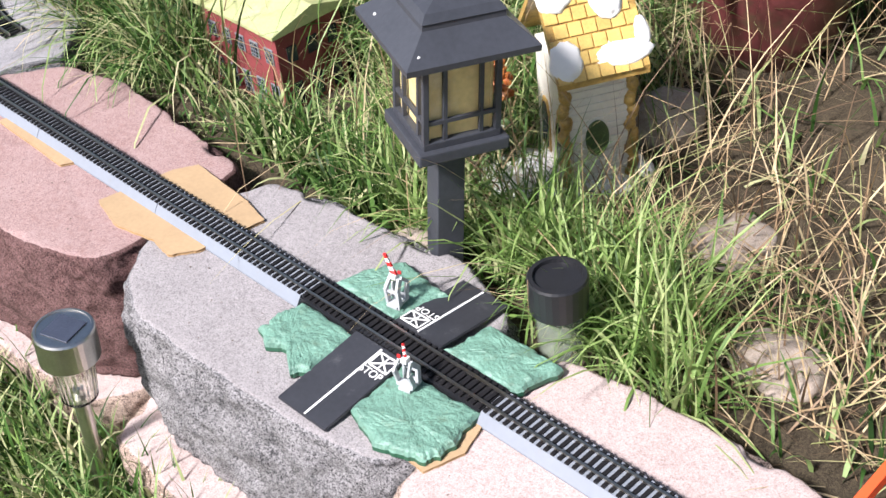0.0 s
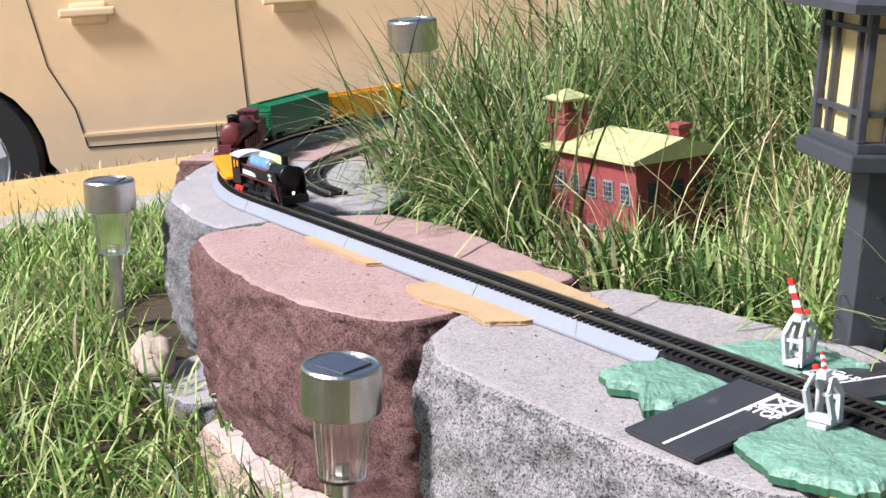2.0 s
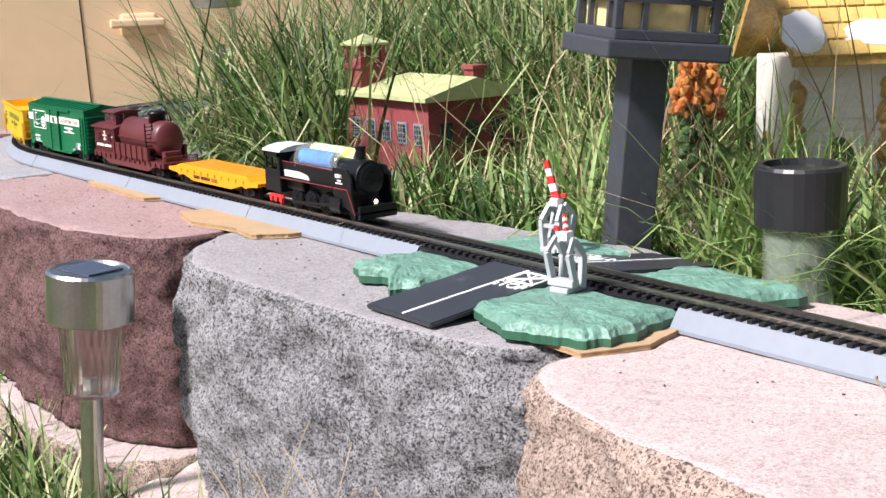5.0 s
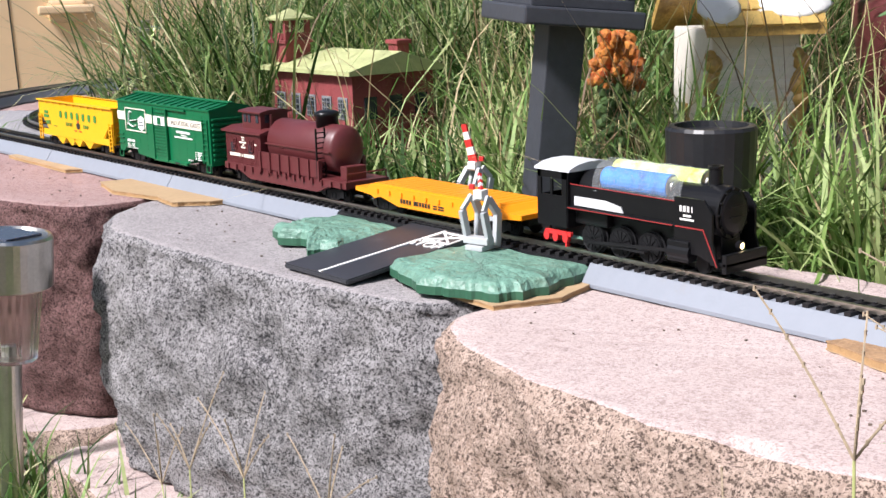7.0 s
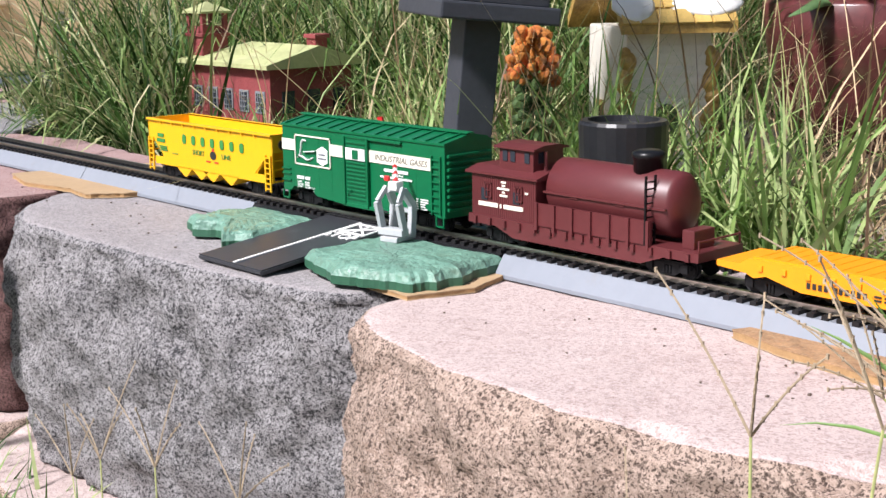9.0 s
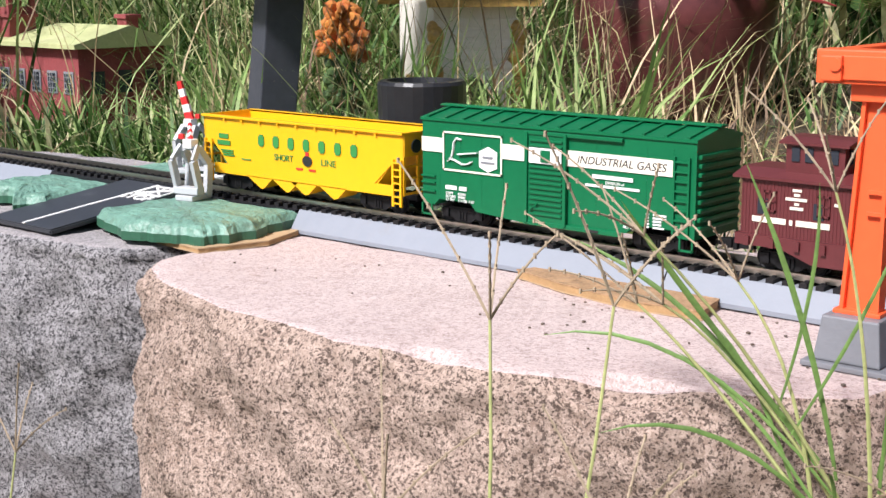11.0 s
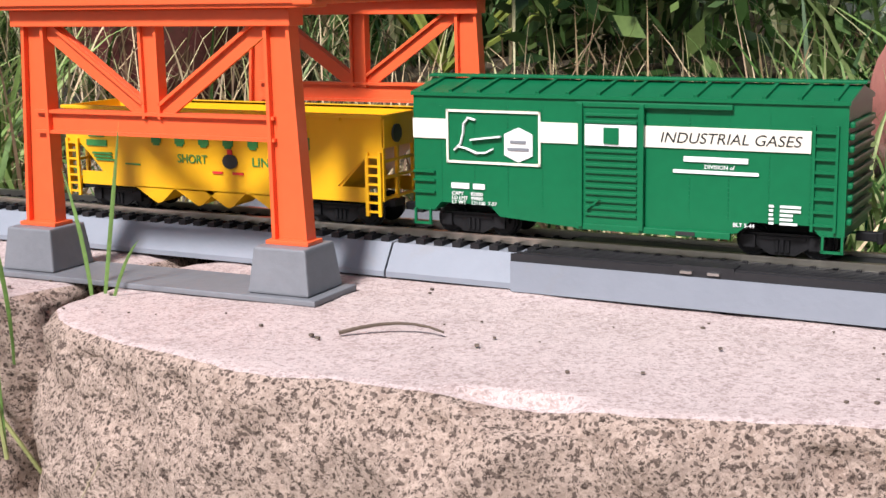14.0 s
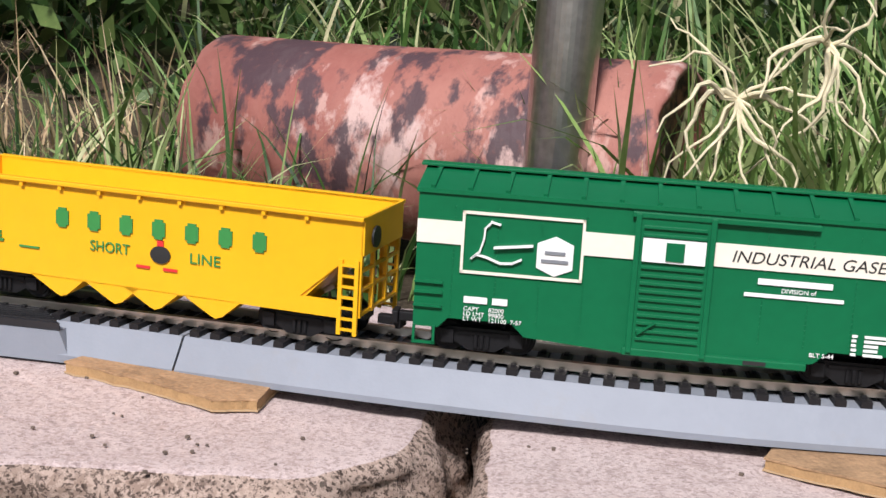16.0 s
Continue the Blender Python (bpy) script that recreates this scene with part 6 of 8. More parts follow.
# ---- little brick house ----
def brick_house():
    h = thing("brick_house_model", pose(-0.614, 0.292, -0.05, 0, 0, -1), "small red brick model house with pale green roof and tower", "model house")
    X, Y, Z = 0.071, 0.048, 0.122
    bm = box(bm_new(), (-X, -Y, 0), (X, Y, Z))
    wall = part("wall", bm, M_BRICK, h)
    for row, z, tall in ((0, 0.088, 0.021), (1, 0.035, 0.03)):
        for i in range(5):
            x = -X + 0.016 + i * 0.0275
            w = part("window", box(bm_new(), (x - 0.008, -Y - 0.0012, z - tall / 2), (x + 0.008, -Y + 0.002, z + tall / 2), 0.0004), M_GREYTRIM, h)
            part("pane", box(bm_new(), (x - 0.0058, -Y - 0.0018, z - tall / 2 + 0.002), (x + 0.0058, -Y, z + tall / 2 - 0.002)), M_DARKGLASS, w)
            bm = bm_new()
            for xx in (x - 0.0019, x + 0.0019):
                box(bm, (xx - 0.0004, -Y - 0.0024, z - tall / 2 + 0.002), (xx + 0.0004, -Y - 0.001, z + tall / 2 - 0.002))
            for k in (-1, 0, 1):
                box(bm, (x - 0.0058, -Y - 0.0024, z + k * tall / 4 - 0.0004), (x + 0.0058, -Y - 0.001, z + k * tall / 4 + 0.0004))
            part("muntin", bm, M_GREYTRIM, w)
        for i in range(3):
            y = -Y + 0.02 + i * 0.03
            part("side_window", box(bm_new(), (X - 0.002, y - 0.007, z - tall / 2), (X + 0.0012, y + 0.007, z + tall / 2)), M_DARKGLASS, h)
    part("plinth", box(bm_new(), (-X - 0.002, -Y - 0.0025, 0), (X + 0.002, Y + 0.0025, 0.01), 0.0008), M_CONCRETE, h)
    bm = bm_new()
    o, rz = 0.009, Z + 0.018
    v = [bm.verts.new(p) for p in ((-X - o, -Y - o, Z + 0.002), (X + o, -Y - o, Z + 0.002), (X + o, Y + o, Z + 0.002), (-X - o, Y + o, Z + 0.002), (-X - o, -Y - o, Z - 0.002), (X + o, -Y - o, Z - 0.002), (X + o, Y + o, Z - 0.002), (-X - o, Y + o, Z - 0.002),
                                   (-X + 0.036, 0.004, rz), (X + o, 0.004, rz))]
    for f in ((4, 5, 6, 7), (0, 1, 5, 4), (1, 2, 6, 5), (2, 3, 7, 6), (3, 0, 4, 7), (0, 1, 9, 8), (1, 2, 9), (2, 3, 8, 9), (3, 0, 8)):
        bm.faces.new([v[i] for i in f])
    part("roof", bm, M_ROOF, h, "pale green hipped roof")
    tx, ty = -X + 0.008, -0.030
    part("tower", box(bm_new(), (tx - 0.0145, ty - 0.0145, Z - 0.004), (tx + 0.0145, ty + 0.0145, Z + 0.024), 0.0005), M_BRICK, h)
    part("tower_ledge", box(bm_new(), (tx - 0.0165, ty - 0.0165, Z + 0.024), (tx + 0.0165, ty + 0.0165, Z + 0.0275), 0.0005), M_BRICK, h)
    for s in (-1, 1):
        for t in (-1, 1):
            part("tower_post", box(bm_new(), (tx + s * 0.0125 - 0.0022, ty + t * 0.0125 - 0.0022, Z + 0.0275), (tx + s * 0.0125 + 0.0022, ty + t * 0.0125 + 0.0022, Z + 0.047)), M_BRICK, h)
    part("tower_rail", box(bm_new(), (tx - 0.0125, ty - 0.0125, Z + 0.0275), (tx + 0.0125, ty + 0.0125, Z + 0.034)), M_BRICK, h)
    bm = lathe(bm_new(), [(0.0255, Z + 0.047), (0.0255, Z + 0.049), (0.001, Z + 0.058)], 4)
    bmesh.ops.rotate(bm, verts=bm.verts, cent=(0, 0, 0), matrix=Matrix.Rotation(radians(45), 3, "Z"))
    bmesh.ops.translate(bm, verts=bm.verts, vec=(tx, ty, 0))
    part("tower_roof", bm, M_ROOF, h)
    part("chimney", box(bm_new(), (X - 0.026, 0.014, Z + 0.008), (X - 0.011, 0.028, Z + 0.025), 0.0006), M_BRICK, h)
    part("chimney_cap", box(bm_new(), (X - 0.028, 0.012, Z + 0.0235), (X - 0.009, 0.03, Z + 0.0275), 0.0006), M_BRICK, h)
    part("barrel", rod(bm_new(), (-X + 0.012, -Y - 0.009, 0.0), (-X + 0.012, -Y - 0.009, 0.016), 0.005), mat("blue_plastic", (0.03, 0.14, 0.4), 0.4), h, "small blue barrel")
    slab = wall_block("stone_slab", [(-0.71, 0.24), (-0.66, 0.21), (-0.55, 0.205), (-0.45, 0.215), (-0.42, 0.24)], [(-0.41, 0.38), (-0.71, 0.37)], 0.05, [M_RED_TOP, M_RED_FACE], "flat reddish stone slab under the model house", z0=-0.053, seed=31)
    slab["category"] = "stone slab"


brick_house()


# ---- ceramic snow cottage ----
def cottage():
    c = thing("ceramic_cottage", pose(-0.198, 0.37, -0.035, 0, 0, 60), "glazed ceramic snow-covered cottage with ochre trim in the grass", "ceramic house")
    X, Y, Z = 0.035, 0.045, 0.150
    bm = bm_new()
    box(bm, (-X, -Y, 0.008), (X, Y, Z), 0.002)
    wall = part("wall", bm, M_CERAMIC, c)
    for k in range(14):
        part("siding_board", box(bm_new(), (-X - 0.0006, -Y - 0.0012, 0.02 + k * 0.0085), (X + 0.0006, -Y + 0.001, 0.026 + k * 0.0085), 0.0006), M_CERAMIC, wall)
    for x in (-X, X):
        bm = bm_new()
        for k in range(21):
            r = 0.0068 + 0.0014 * math.sin(k * 2.4)
            geo = bmesh.ops.create_icosphere(bm, subdivisions=2, radius=r)
            bmesh.ops.transform(bm, matrix=Matrix.Translation((x + 0.002 * math.sin(k * 5), -Y, 0.014 + k * 0.0058)) @ Matrix.Diagonal((0.85, 0.85, 1.0, 1)), verts=geo["verts"])
        part("corner_trim", bm, M_GOLD, c, "ochre glazed stone corner", True)
    bm = bm_new()
    for s in (-1, 1):
        pts = [(s * 0.066, Z - 0.004), (s * 0.066, Z + 0.005), (0, Z + 0.085), (0, Z + 0.075)]
        prism(bm, pts, -X - 0.012, X + 0.012)
    bmesh.ops.rotate(bm, verts=bm.verts, cent=(0, 0, 0), matrix=Matrix.Rotation(radians(90), 3, "Z"))
    part("roof", bm, M_GOLD, c, "ochre shingled roof")
    bm = bm_new()
    for r in range(7):
        q = (r + 0.4) / 7.2
        for k in range(8):
            x = -X - 0.011 + (k + 0.5 * (r % 2)) * 0.0145
            if x < X:
                box(bm, (x, -0.0065, -0.0014), (x + 0.013, 0.0065, 0.0014), 0.0006, m=Matrix.Translation((0.0, -0.067 * (1 - q), Z + 0.004 + 0.082 * q)) @ Matrix.Rotation(radians(50), 4, "X"))
    part("shingles", bm, mat("yellow_glazed_shingle", (0.62, 0.42, 0.13), 0.3, var=0.2, scale=60, island=0.15), c)
    def snow(spots, name="snow_patch"):
        for x, y, z, sx, sy, sz, tilt in spots:
            bm = bm_new()
            geo = bmesh.ops.create_icosphere(bm, subdivisions=3, radius=1)
            for v in geo["verts"]:
                v.co *= 1 + 0.22 * noise.noise(v.co * 2.3 + Vector((x * 90, y * 90, z * 50)))
            bmesh.ops.transform(bm, matrix=Matrix.Translation((x, y, z)) @ Matrix.Rotation(radians(tilt), 4, "X") @ Matrix.Diagonal((sx * 0.85, sy * 0.85, sz * 0.8, 1)), verts=geo["verts"])
            part(name, bm, M_SNOW, c, "", True)
    snow([(0.024, -0.055, Z + 0.018, 0.036, 0.016, 0.006, 50), (-0.034, -0.054, Z + 0.020, 0.020, 0.024, 0.006, 50), (0.018, -0.022, Z + 0.061, 0.020, 0.024, 0.005, 50), (-0.032, -0.014, Z + 0.070, 0.022, 0.02, 0.006, 50),
          (0.046, -0.045, Z + 0.030, 0.010, 0.020, 0.006, 50), (0.0, 0.0, Z + 0.086, 0.048, 0.01, 0.006, 0)])
    snow([(0.0, -Y - 0.006, 0.008, 0.062, 0.02, 0.013, 0), (0.045, -Y - 0.012, 0.024, 0.012, 0.011, 0.012, 0), (-0.05, -Y - 0.01, 0.012, 0.022, 0.02, 0.014, 0), (X + 0.012, 0, 0.01, 0.014, 0.05, 0.012, 0), (-X - 0.032, 0, 0.012, 0.056, 0.05, 0.016, 0)], "snow_drift")
    bm = lathe(bm_new(), [(0.0105, 0), (0.0125, 0.0005), (0.0125, 0.002), (0.0105, 0.0025)], 24)
    bmesh.ops.transform(bm, matrix=Matrix.Translation((-0.002, -Y - 0.0005, 0.07)) @ SIDE @ Matrix.Diagonal((1, 1.7, 1, 1)), verts=bm.verts)
    part("wreath", bm, mat("dark_green_glaze", (0.06, 0.10, 0.04), 0.3, var=0.3, scale=90), c)
    for y in (-0.03, 0.015):
        bm = prism(bm_new(), [(y - 0.012, 0.03), (y + 0.012, 0.03), (y + 0.012, 0.075), (y + 0.006, 0.09), (y - 0.006, 0.09), (y - 0.012, 0.075)], -X - 0.002, -X + 0.001, "x")
        w = part("window", bm, M_GOLD, c)
        bm = prism(bm_new(), [(y - 0.009, 0.034), (y + 0.009, 0.034), (y + 0.009, 0.074), (y + 0.004, 0.085), (y - 0.004, 0.085), (y - 0.009, 0.074)], -X - 0.0028, -X, "x")
        part("pane", bm, M_DARKGLASS, w)
    pick = random.Random(3)
    for name, n, low, high, wide, mt, label in (("autumn_crown", 120, 0.106, 0.148, 0.021, mat("orange_yellow_glaze", (0.42, 0.17, 0.04), 0.3, var=0.4, scale=50, dirt_or_sheen=(0.40, 0.05, 0.025), dirt_or_sheen_amount=0.7, dirt_or_sheen_scale=40, island=0.5), "orange and red glazed leaves"),
                                                ("green_foliage", 130, 0.01, 0.11, 0.02, mat("dark_glazed_foliage", (0.06, 0.10, 0.035), 0.35, var=0.4, scale=60, island=0.35), "dark green glazed leaves")):
        bm = bm_new()
        for k in range(n):
            q = pick.random()
            z, a, d = low + (high - low) * q, pick.uniform(0, 6.28), wide * math.sqrt(pick.random()) * (0.55 + 0.45 * math.sin(math.pi * min(1, q + 0.25)))
            geo = bmesh.ops.create_icosphere(bm, subdivisions=1, radius=pick.uniform(0.0045, 0.0075))
            bmesh.ops.transform(bm, matrix=Matrix.Translation((-X - 0.056 + d * math.cos(a), 0.02 + d * math.sin(a), z)) @ Matrix.Rotation(a, 4, "Z") @ Matrix.Diagonal((1, 0.5, 0.8, 1)), verts=geo["verts"])
        part(name, bm, mt, c, label)


cottage()


# ---- terracotta pot and steel pipe ----
def pot():
    p = thing("broken_pot", Matrix.Translation((0.712, 0.315, 0.037)) @ Matrix.Rotation(radians(-14), 4, "Z"), "stained terracotta planter lying behind the track", "planter")
    bm = bm_new()
    seg, rings = 56, []
    prof = [(0.040, -0.135), (0.050, -0.13), (0.051, -0.05), (0.0535, 0.03), (0.0555, 0.11), (0.0565, 0.134), (0.0555, 0.138), (0.052, 0.139), (0.051, 0.128)]
    for r, x in prof:
        rings.append([bm.verts.new((x + 0.004 * noise.noise(Vector((x * 9, i * 0.3, 0))), r * math.cos(2 * math.pi * i / seg), r * math.sin(2 * math.pi * i / seg))) for i in range(seg)])
    for a, b in zip(rings, rings[1:]):
        for i in range(seg):
            bm.faces.new((a[i], a[(i + 1) % seg], b[(i + 1) % seg], b[i]))
    bm.faces.new(rings[0])
    bm.faces.new(rings[-1])
    part("pot_wall", bm, M_TERRA, p, "terracotta with dark stains and pale bloom", True)
    q = thing("steel_pipe", pose(0.786, 0.24, -0.06, 0, 1, 0), "upright dull steel pipe with a collar", "pipe")
    part("shaft", rod(bm_new(), (0, 0, 0), (0, 0, 0.205), 0.0158, seg=40), M_PIPE, q)
    bm = lathe(bm_new(), [(0.0158, 0.2), (0.018, 0.202), (0.018, 0.222), (0.0165, 0.224), (0.015, 0.224), (0.015, 0.212), (0.001, 0.212)], 40)
    part("collar", bm, M_PIPE, q)


pot()

# ---- car at the street ----
def sedan():
    ax = Vector((0.31, 0.95, 0)).normalized()
    turn = Matrix(((ax.x, -ax.y, 0, -5.44), (ax.y, ax.x, 0, 0.68), (0, 0, 1, -0.80), (0, 0, 0, 1)))
    c = thing("parked_car", turn, "gold metallic sedan parked on the street", "car")
    def arch(x):
        return [(x + 0.37 * math.cos(radians(a)), 0.31 + 0.37 * math.sin(radians(a))) for a in range(-15, 196, 15)]
    low = [(-0.95, 0.34), (-0.98, 0.62), (-0.93, 0.92), (-0.4, 0.99), (0.3, 1.0), (1.4, 0.97), (2.3, 0.95), (3.1, 0.86), (3.5, 0.7), (3.55, 0.4), (3.45, 0.24)]
    low += arch(2.7) + [(2.3, 0.21), (0.44, 0.21)] + arch(-0.01) + [(-0.6, 0.28)]
    bm = prism(bm_new(), low, -0.86, 0.86)
    bmesh.ops.bevel(bm, geom=[e for e in bm.edges if abs(e.verts[0].co.y - e.verts[1].co.y) < 0.01], offset=0.03, segments=3, affect="EDGES")
    part("body", bm, M_CARPAINT, c, "gold metallic body", False)
    bm = prism(bm_new(), [(-0.35, 0.99), (0.1, 1.33), (0.7, 1.45), (1.3, 1.43), (2.15, 0.96)], -0.68, 0.68)
    bmesh.ops.bevel(bm, geom=list(bm.edges), offset=0.05, segments=3, affect="EDGES")
    part("cabin_glass", bm, M_DARKGLASS, c)
    bm = prism(bm_new(), [(0.05, 1.35), (0.7, 1.47), (1.3, 1.45), (1.45, 1.36), (0.7, 1.4)], -0.66, 0.66)
    part("roof_panel", bm, M_CARPAINT, c)
    bm = bm_new()
    bar(bm, (0.46, -0.856, 0.40), (2.28, -0.856, 0.40), 0.02, 0.012)
    part("sill_moulding", bm, M_CARPAINT, c)
    bm = bm_new()
    for x in (1.07, 2.2):
        bar(bm, (x, -0.861, 0.32), (x - 0.02, -0.861, 0.98), 0.003, 0.0045, up=(1, 0, 0))
    pts = [(0.47, 0.36), (0.44, 0.5), (0.36, 0.66), (0.3, 0.98)]
    for a, b in zip(pts, pts[1:]):
        bar(bm, (a[0], -0.861, a[1]), (b[0], -0.861, b[1]), 0.003, 0.0045, up=(1, 0, 0))
    bar(bm, (0.47, -0.861, 0.355), (2.2, -0.861, 0.335), 0.004, 0.006)
    part("door_gap", bm, M_BLACK, c)
    for x in (1.15, 0.42):
        h = part("door_handle", box(bm_new(), (x, -0.895, 0.83), (x + 0.2, -0.875, 0.862), 0.008), M_CARPAINT, c)
        part("handle_cup", box(bm_new(), (x + 0.04, -0.876, 0.80), (x + 0.17, -0.856, 0.88), 0.01), M_CARPAINT, h)
    for x in (-0.01, 2.7):
        for s in (-1, 1):
            bm = lathe(bm_new(), [(0.20, -0.1), (0.29, -0.105), (0.318, -0.08), (0.32, 0.06), (0.3, 0.1), (0.2, 0.1), (0.198, 0.0), (0.2, -0.1)], 40)
            bmesh.ops.delete(bm, geom=[f for f in bm.faces if len(f.verts) > 4], context="FACES")
            bmesh.ops.transform(bm, matrix=Matrix.Translation((x, s * 0.76, 0.32)) @ Matrix.Rotation(radians(90 * s), 4, "X") @ Matrix.Rotation(math.pi, 4, "X"), verts=bm.verts)
            w = part("tyre", bm, M_TYRE, c)
            bm = lathe(bm_new(), [(0.21, 0.0), (0.212, 0.09), (0.195, 0.095), (0.18, 0.03), (0.001, 0.03)], 40)
            for k in range(5):
                a = 2 * math.pi * k / 5 + 0.3
                bar(bm, (0, 0, 0.075), (0.19 * math.cos(a), 0.19 * math.sin(a), 0.085), 0.06, 0.025)
            lathe(bm, [(0.05, 0.03), (0.05, 0.09), (0.001, 0.095)], 20)
            bmesh.ops.transform(bm, matrix=Matrix.Translation((x, s * 0.76, 0.32)) @ Matrix.Rotation(radians(-90 * s) if s > 0 else radians(90), 4, "X"), verts=bm.verts)
            part("rim", bm, M_SILVER, w)
        bm = lathe(bm_new(), [(0.36, -0.6), (0.36, 0.6)], 24)
        bmesh.ops.transform(bm, matrix=Matrix.Translation((x, 0, 0.33)) @ Matrix.Rotation(radians(90), 4, "X"), verts=bm.verts)
        part("wheel_housing", bm, M_BLACK, c)
    part("underbody", box(bm_new(), (-0.6, -0.78, 0.16), (3.3, 0.78, 0.24)), M_BLACK, c)
    for y in (-0.6, 0.6):
        part("headlamp", box(bm_new(), (3.42, y - 0.2, 0.6), (3.54, y + 0.2, 0.72), 0.03), M_SILVER, c)
        part("tail_lamp", box(bm_new(), (-0.99, y - 0.2, 0.7), (-0.94, y + 0.2, 0.85), 0.02), M_RED, c)


sedan()


def strip(name, pts_a, pts_b, lift, material, label):
    """A sheet laid on the ground between two lines."""
    verts, faces, n, w = [], [], len(pts_a), 12
    for a, b in zip(pts_a, pts_b):
        for k in range(w + 1):
            x, y = a[0] + (b[0] - a[0]) * k / w, a[1] + (b[1] - a[1]) * k / w
            verts.append((x, y, ground_z(x, y) + lift + 0.01 * noise.noise(Vector((x * 3, y * 3, 2)))))
    for i in range(n - 1):
        for k in range(w):
            faces.append((i * (w + 1) + k, i * (w + 1) + k + 1, (i + 1) * (w + 1) + k + 1, (i + 1) * (w + 1) + k))
    tagged(mesh_from(name, verts, faces, material, True), label, "ground", kind="structure")


M_STRAW_GROUND = stone_mat("dry_yellow_verge", (0.42, 0.26, 0.095), (0.58, 0.40, 0.17), (0.17, 0.10, 0.035), 0.6, 0.4, 0.7)
M_ASPHALT = stone_mat("street_asphalt", (0.05, 0.05, 0.052), (0.09, 0.088, 0.085), (0.02, 0.02, 0.02), 0.4, 0.4, 0.4)
ys = np.linspace(-4, 9, 27)
strip("dry_verge", [(-1.82, y) for y in ys], [(-3.5 + 0.32 * (y - 0.8), y) for y in ys], 0.022, M_STRAW_GROUND, "sunlit dry yellow grass verge")
# near edge drawn forward so dark asphalt stands in for the car's shadow
strip("street", [(-3.49 + 0.32 * (y - 0.8), y) for y in ys], [(-9.5 + 0.32 * (y - 0.8), y) for y in ys], 0.03, M_ASPHALT, "asphalt street, dark near band standing for shade under the car")
kerb = thing("kerb_edging", Matrix(), "pale concrete lawn edging strip", "kerb", kind="structure")
for k in range(12):
    y = -2.0 + k * 0.42
    part("edging_stone", box(bm_new(), (-1.83, y, -0.3), (-1.71, y + 0.41, ground_z(-1.77, y) + 0.035), 0.008), M_CONCRETE, kerb)


# ---- grass and leaves ----
rng = np.random.default_rng(7)


def blades(name, roots, heights, widths, lean, bend, material, label, category="grass", segs=5, azimuth=None, stuff=True):
    """Curved tapering blades from given roots."""
    n = len(roots)
    az = rng.uniform(0, 2 * np.pi, n) if azimuth is None else azimuth
    d = np.stack([np.cos(az), np.sin(az), np.zeros(n)], 1)
    side = np.stack([-np.sin(az), np.cos(az), np.zeros(n)], 1)
    tw = rng.uniform(-0.9, 0.9, n)[:, None]
    side = side * np.cos(tw) + d * np.sin(tw)
    a0 = np.abs(rng.normal(0, lean, n))
    cur = np.abs(rng.normal(0, bend, n)) + 0.1
    pts, p = [], roots.astype(float).copy()
    for k in range(segs + 1):
        pts.append(p.copy())
        ang = np.minimum(a0 + cur * ((k + 0.5) / segs) ** 1.5, 2.6)
        p = p + (heights / segs)[:, None] * (d * np.sin(ang)[:, None] + np.array([0, 0, 1.0]) * np.cos(ang)[:, None])
    verts = np.zeros((n, 2 * segs + 1, 3))
    for k in range(segs):
        w = (widths * (0.75 + 0.5 * min(k, 1)) * (1 - (k / segs) ** 2))[:, None] * 0.5
        verts[:, 2 * k] = pts[k] - side * w
        verts[:, 2 * k + 1] = pts[k] + side * w
    verts[:, 2 * segs] = pts[segs]
    per = 2 * segs + 1
    base = np.arange(n) * per
    quads = np.stack([np.stack([base + 2 * k, base + 2 * k + 1, base + 2 * k + 3, base + 2 * k + 2], 1) for k in range(segs - 1)], 1).reshape(-1, 4)
    tris = np.stack([base + 2 * segs - 2, base + 2 * segs - 1, base + 2 * segs], 1)
    ob = mesh_from(name, verts.reshape(-1, 3).tolist(), quads.tolist() + tris.tolist(), material, True)
    return tagged(ob, label, category, kind="stuff" if stuff else "")


def scatter(n, x0, x1, y0, y1, keep=None):
    out = []
    while len(out) < n:
        x, y = rng.uniform(x0, x1), rng.uniform(y0, y1)
        if keep is None or rng.random() < keep(x, y):
            out.append((x, y, ground_z(x, y) - 0.004))
    return np.array(out)


def clumped(x, y, scale=9.0):
    return 0.25 + 0.75 * step(-0.15, 0.3, noise.noise(Vector((x * scale, y * scale, 4.2))))


def footprint(x, y):
    """Where a model, lamp or block stands."""
    if y < 0.15 and -1.3 < x < 1.2:
        return True
    if -0.68 < x < -0.45 and 0.235 < y < 0.37:
        return True
    if abs(x + 0.19) < 0.02 and abs(y - 0.155) < 0.02:
        return True
    if math.hypot(x + 0.198, y - 0.37) < 0.062:
        return True
    if math.hypot(x - CX, y - CY) > 0.25 and x < -0.86 and y < 0.9:
        return True
    if 0.55 < x < 0.83 and y < 0.4:
        return rng.random() < 0.9
    return False


M_GRASS = blade_mat("green_grass", [(0.015, 0.04, 0.007), (0.035, 0.09, 0.016), (0.08, 0.165, 0.035), (0.18, 0.28, 0.08), (0.34, 0.40, 0.17), (0.54, 0.48, 0.29)], trans=0.18)
M_TUSSOCK = blade_mat("tussock_grass", [(0.06, 0.13, 0.025), (0.15, 0.27, 0.06), (0.28, 0.40, 0.12), (0.45, 0.52, 0.22), (0.62, 0.58, 0.32)])
M_LUSH = blade_mat("lush_grass", [(0.07, 0.13, 0.03), (0.15, 0.25, 0.06), (0.26, 0.37, 0.11), (0.42, 0.48, 0.21)])
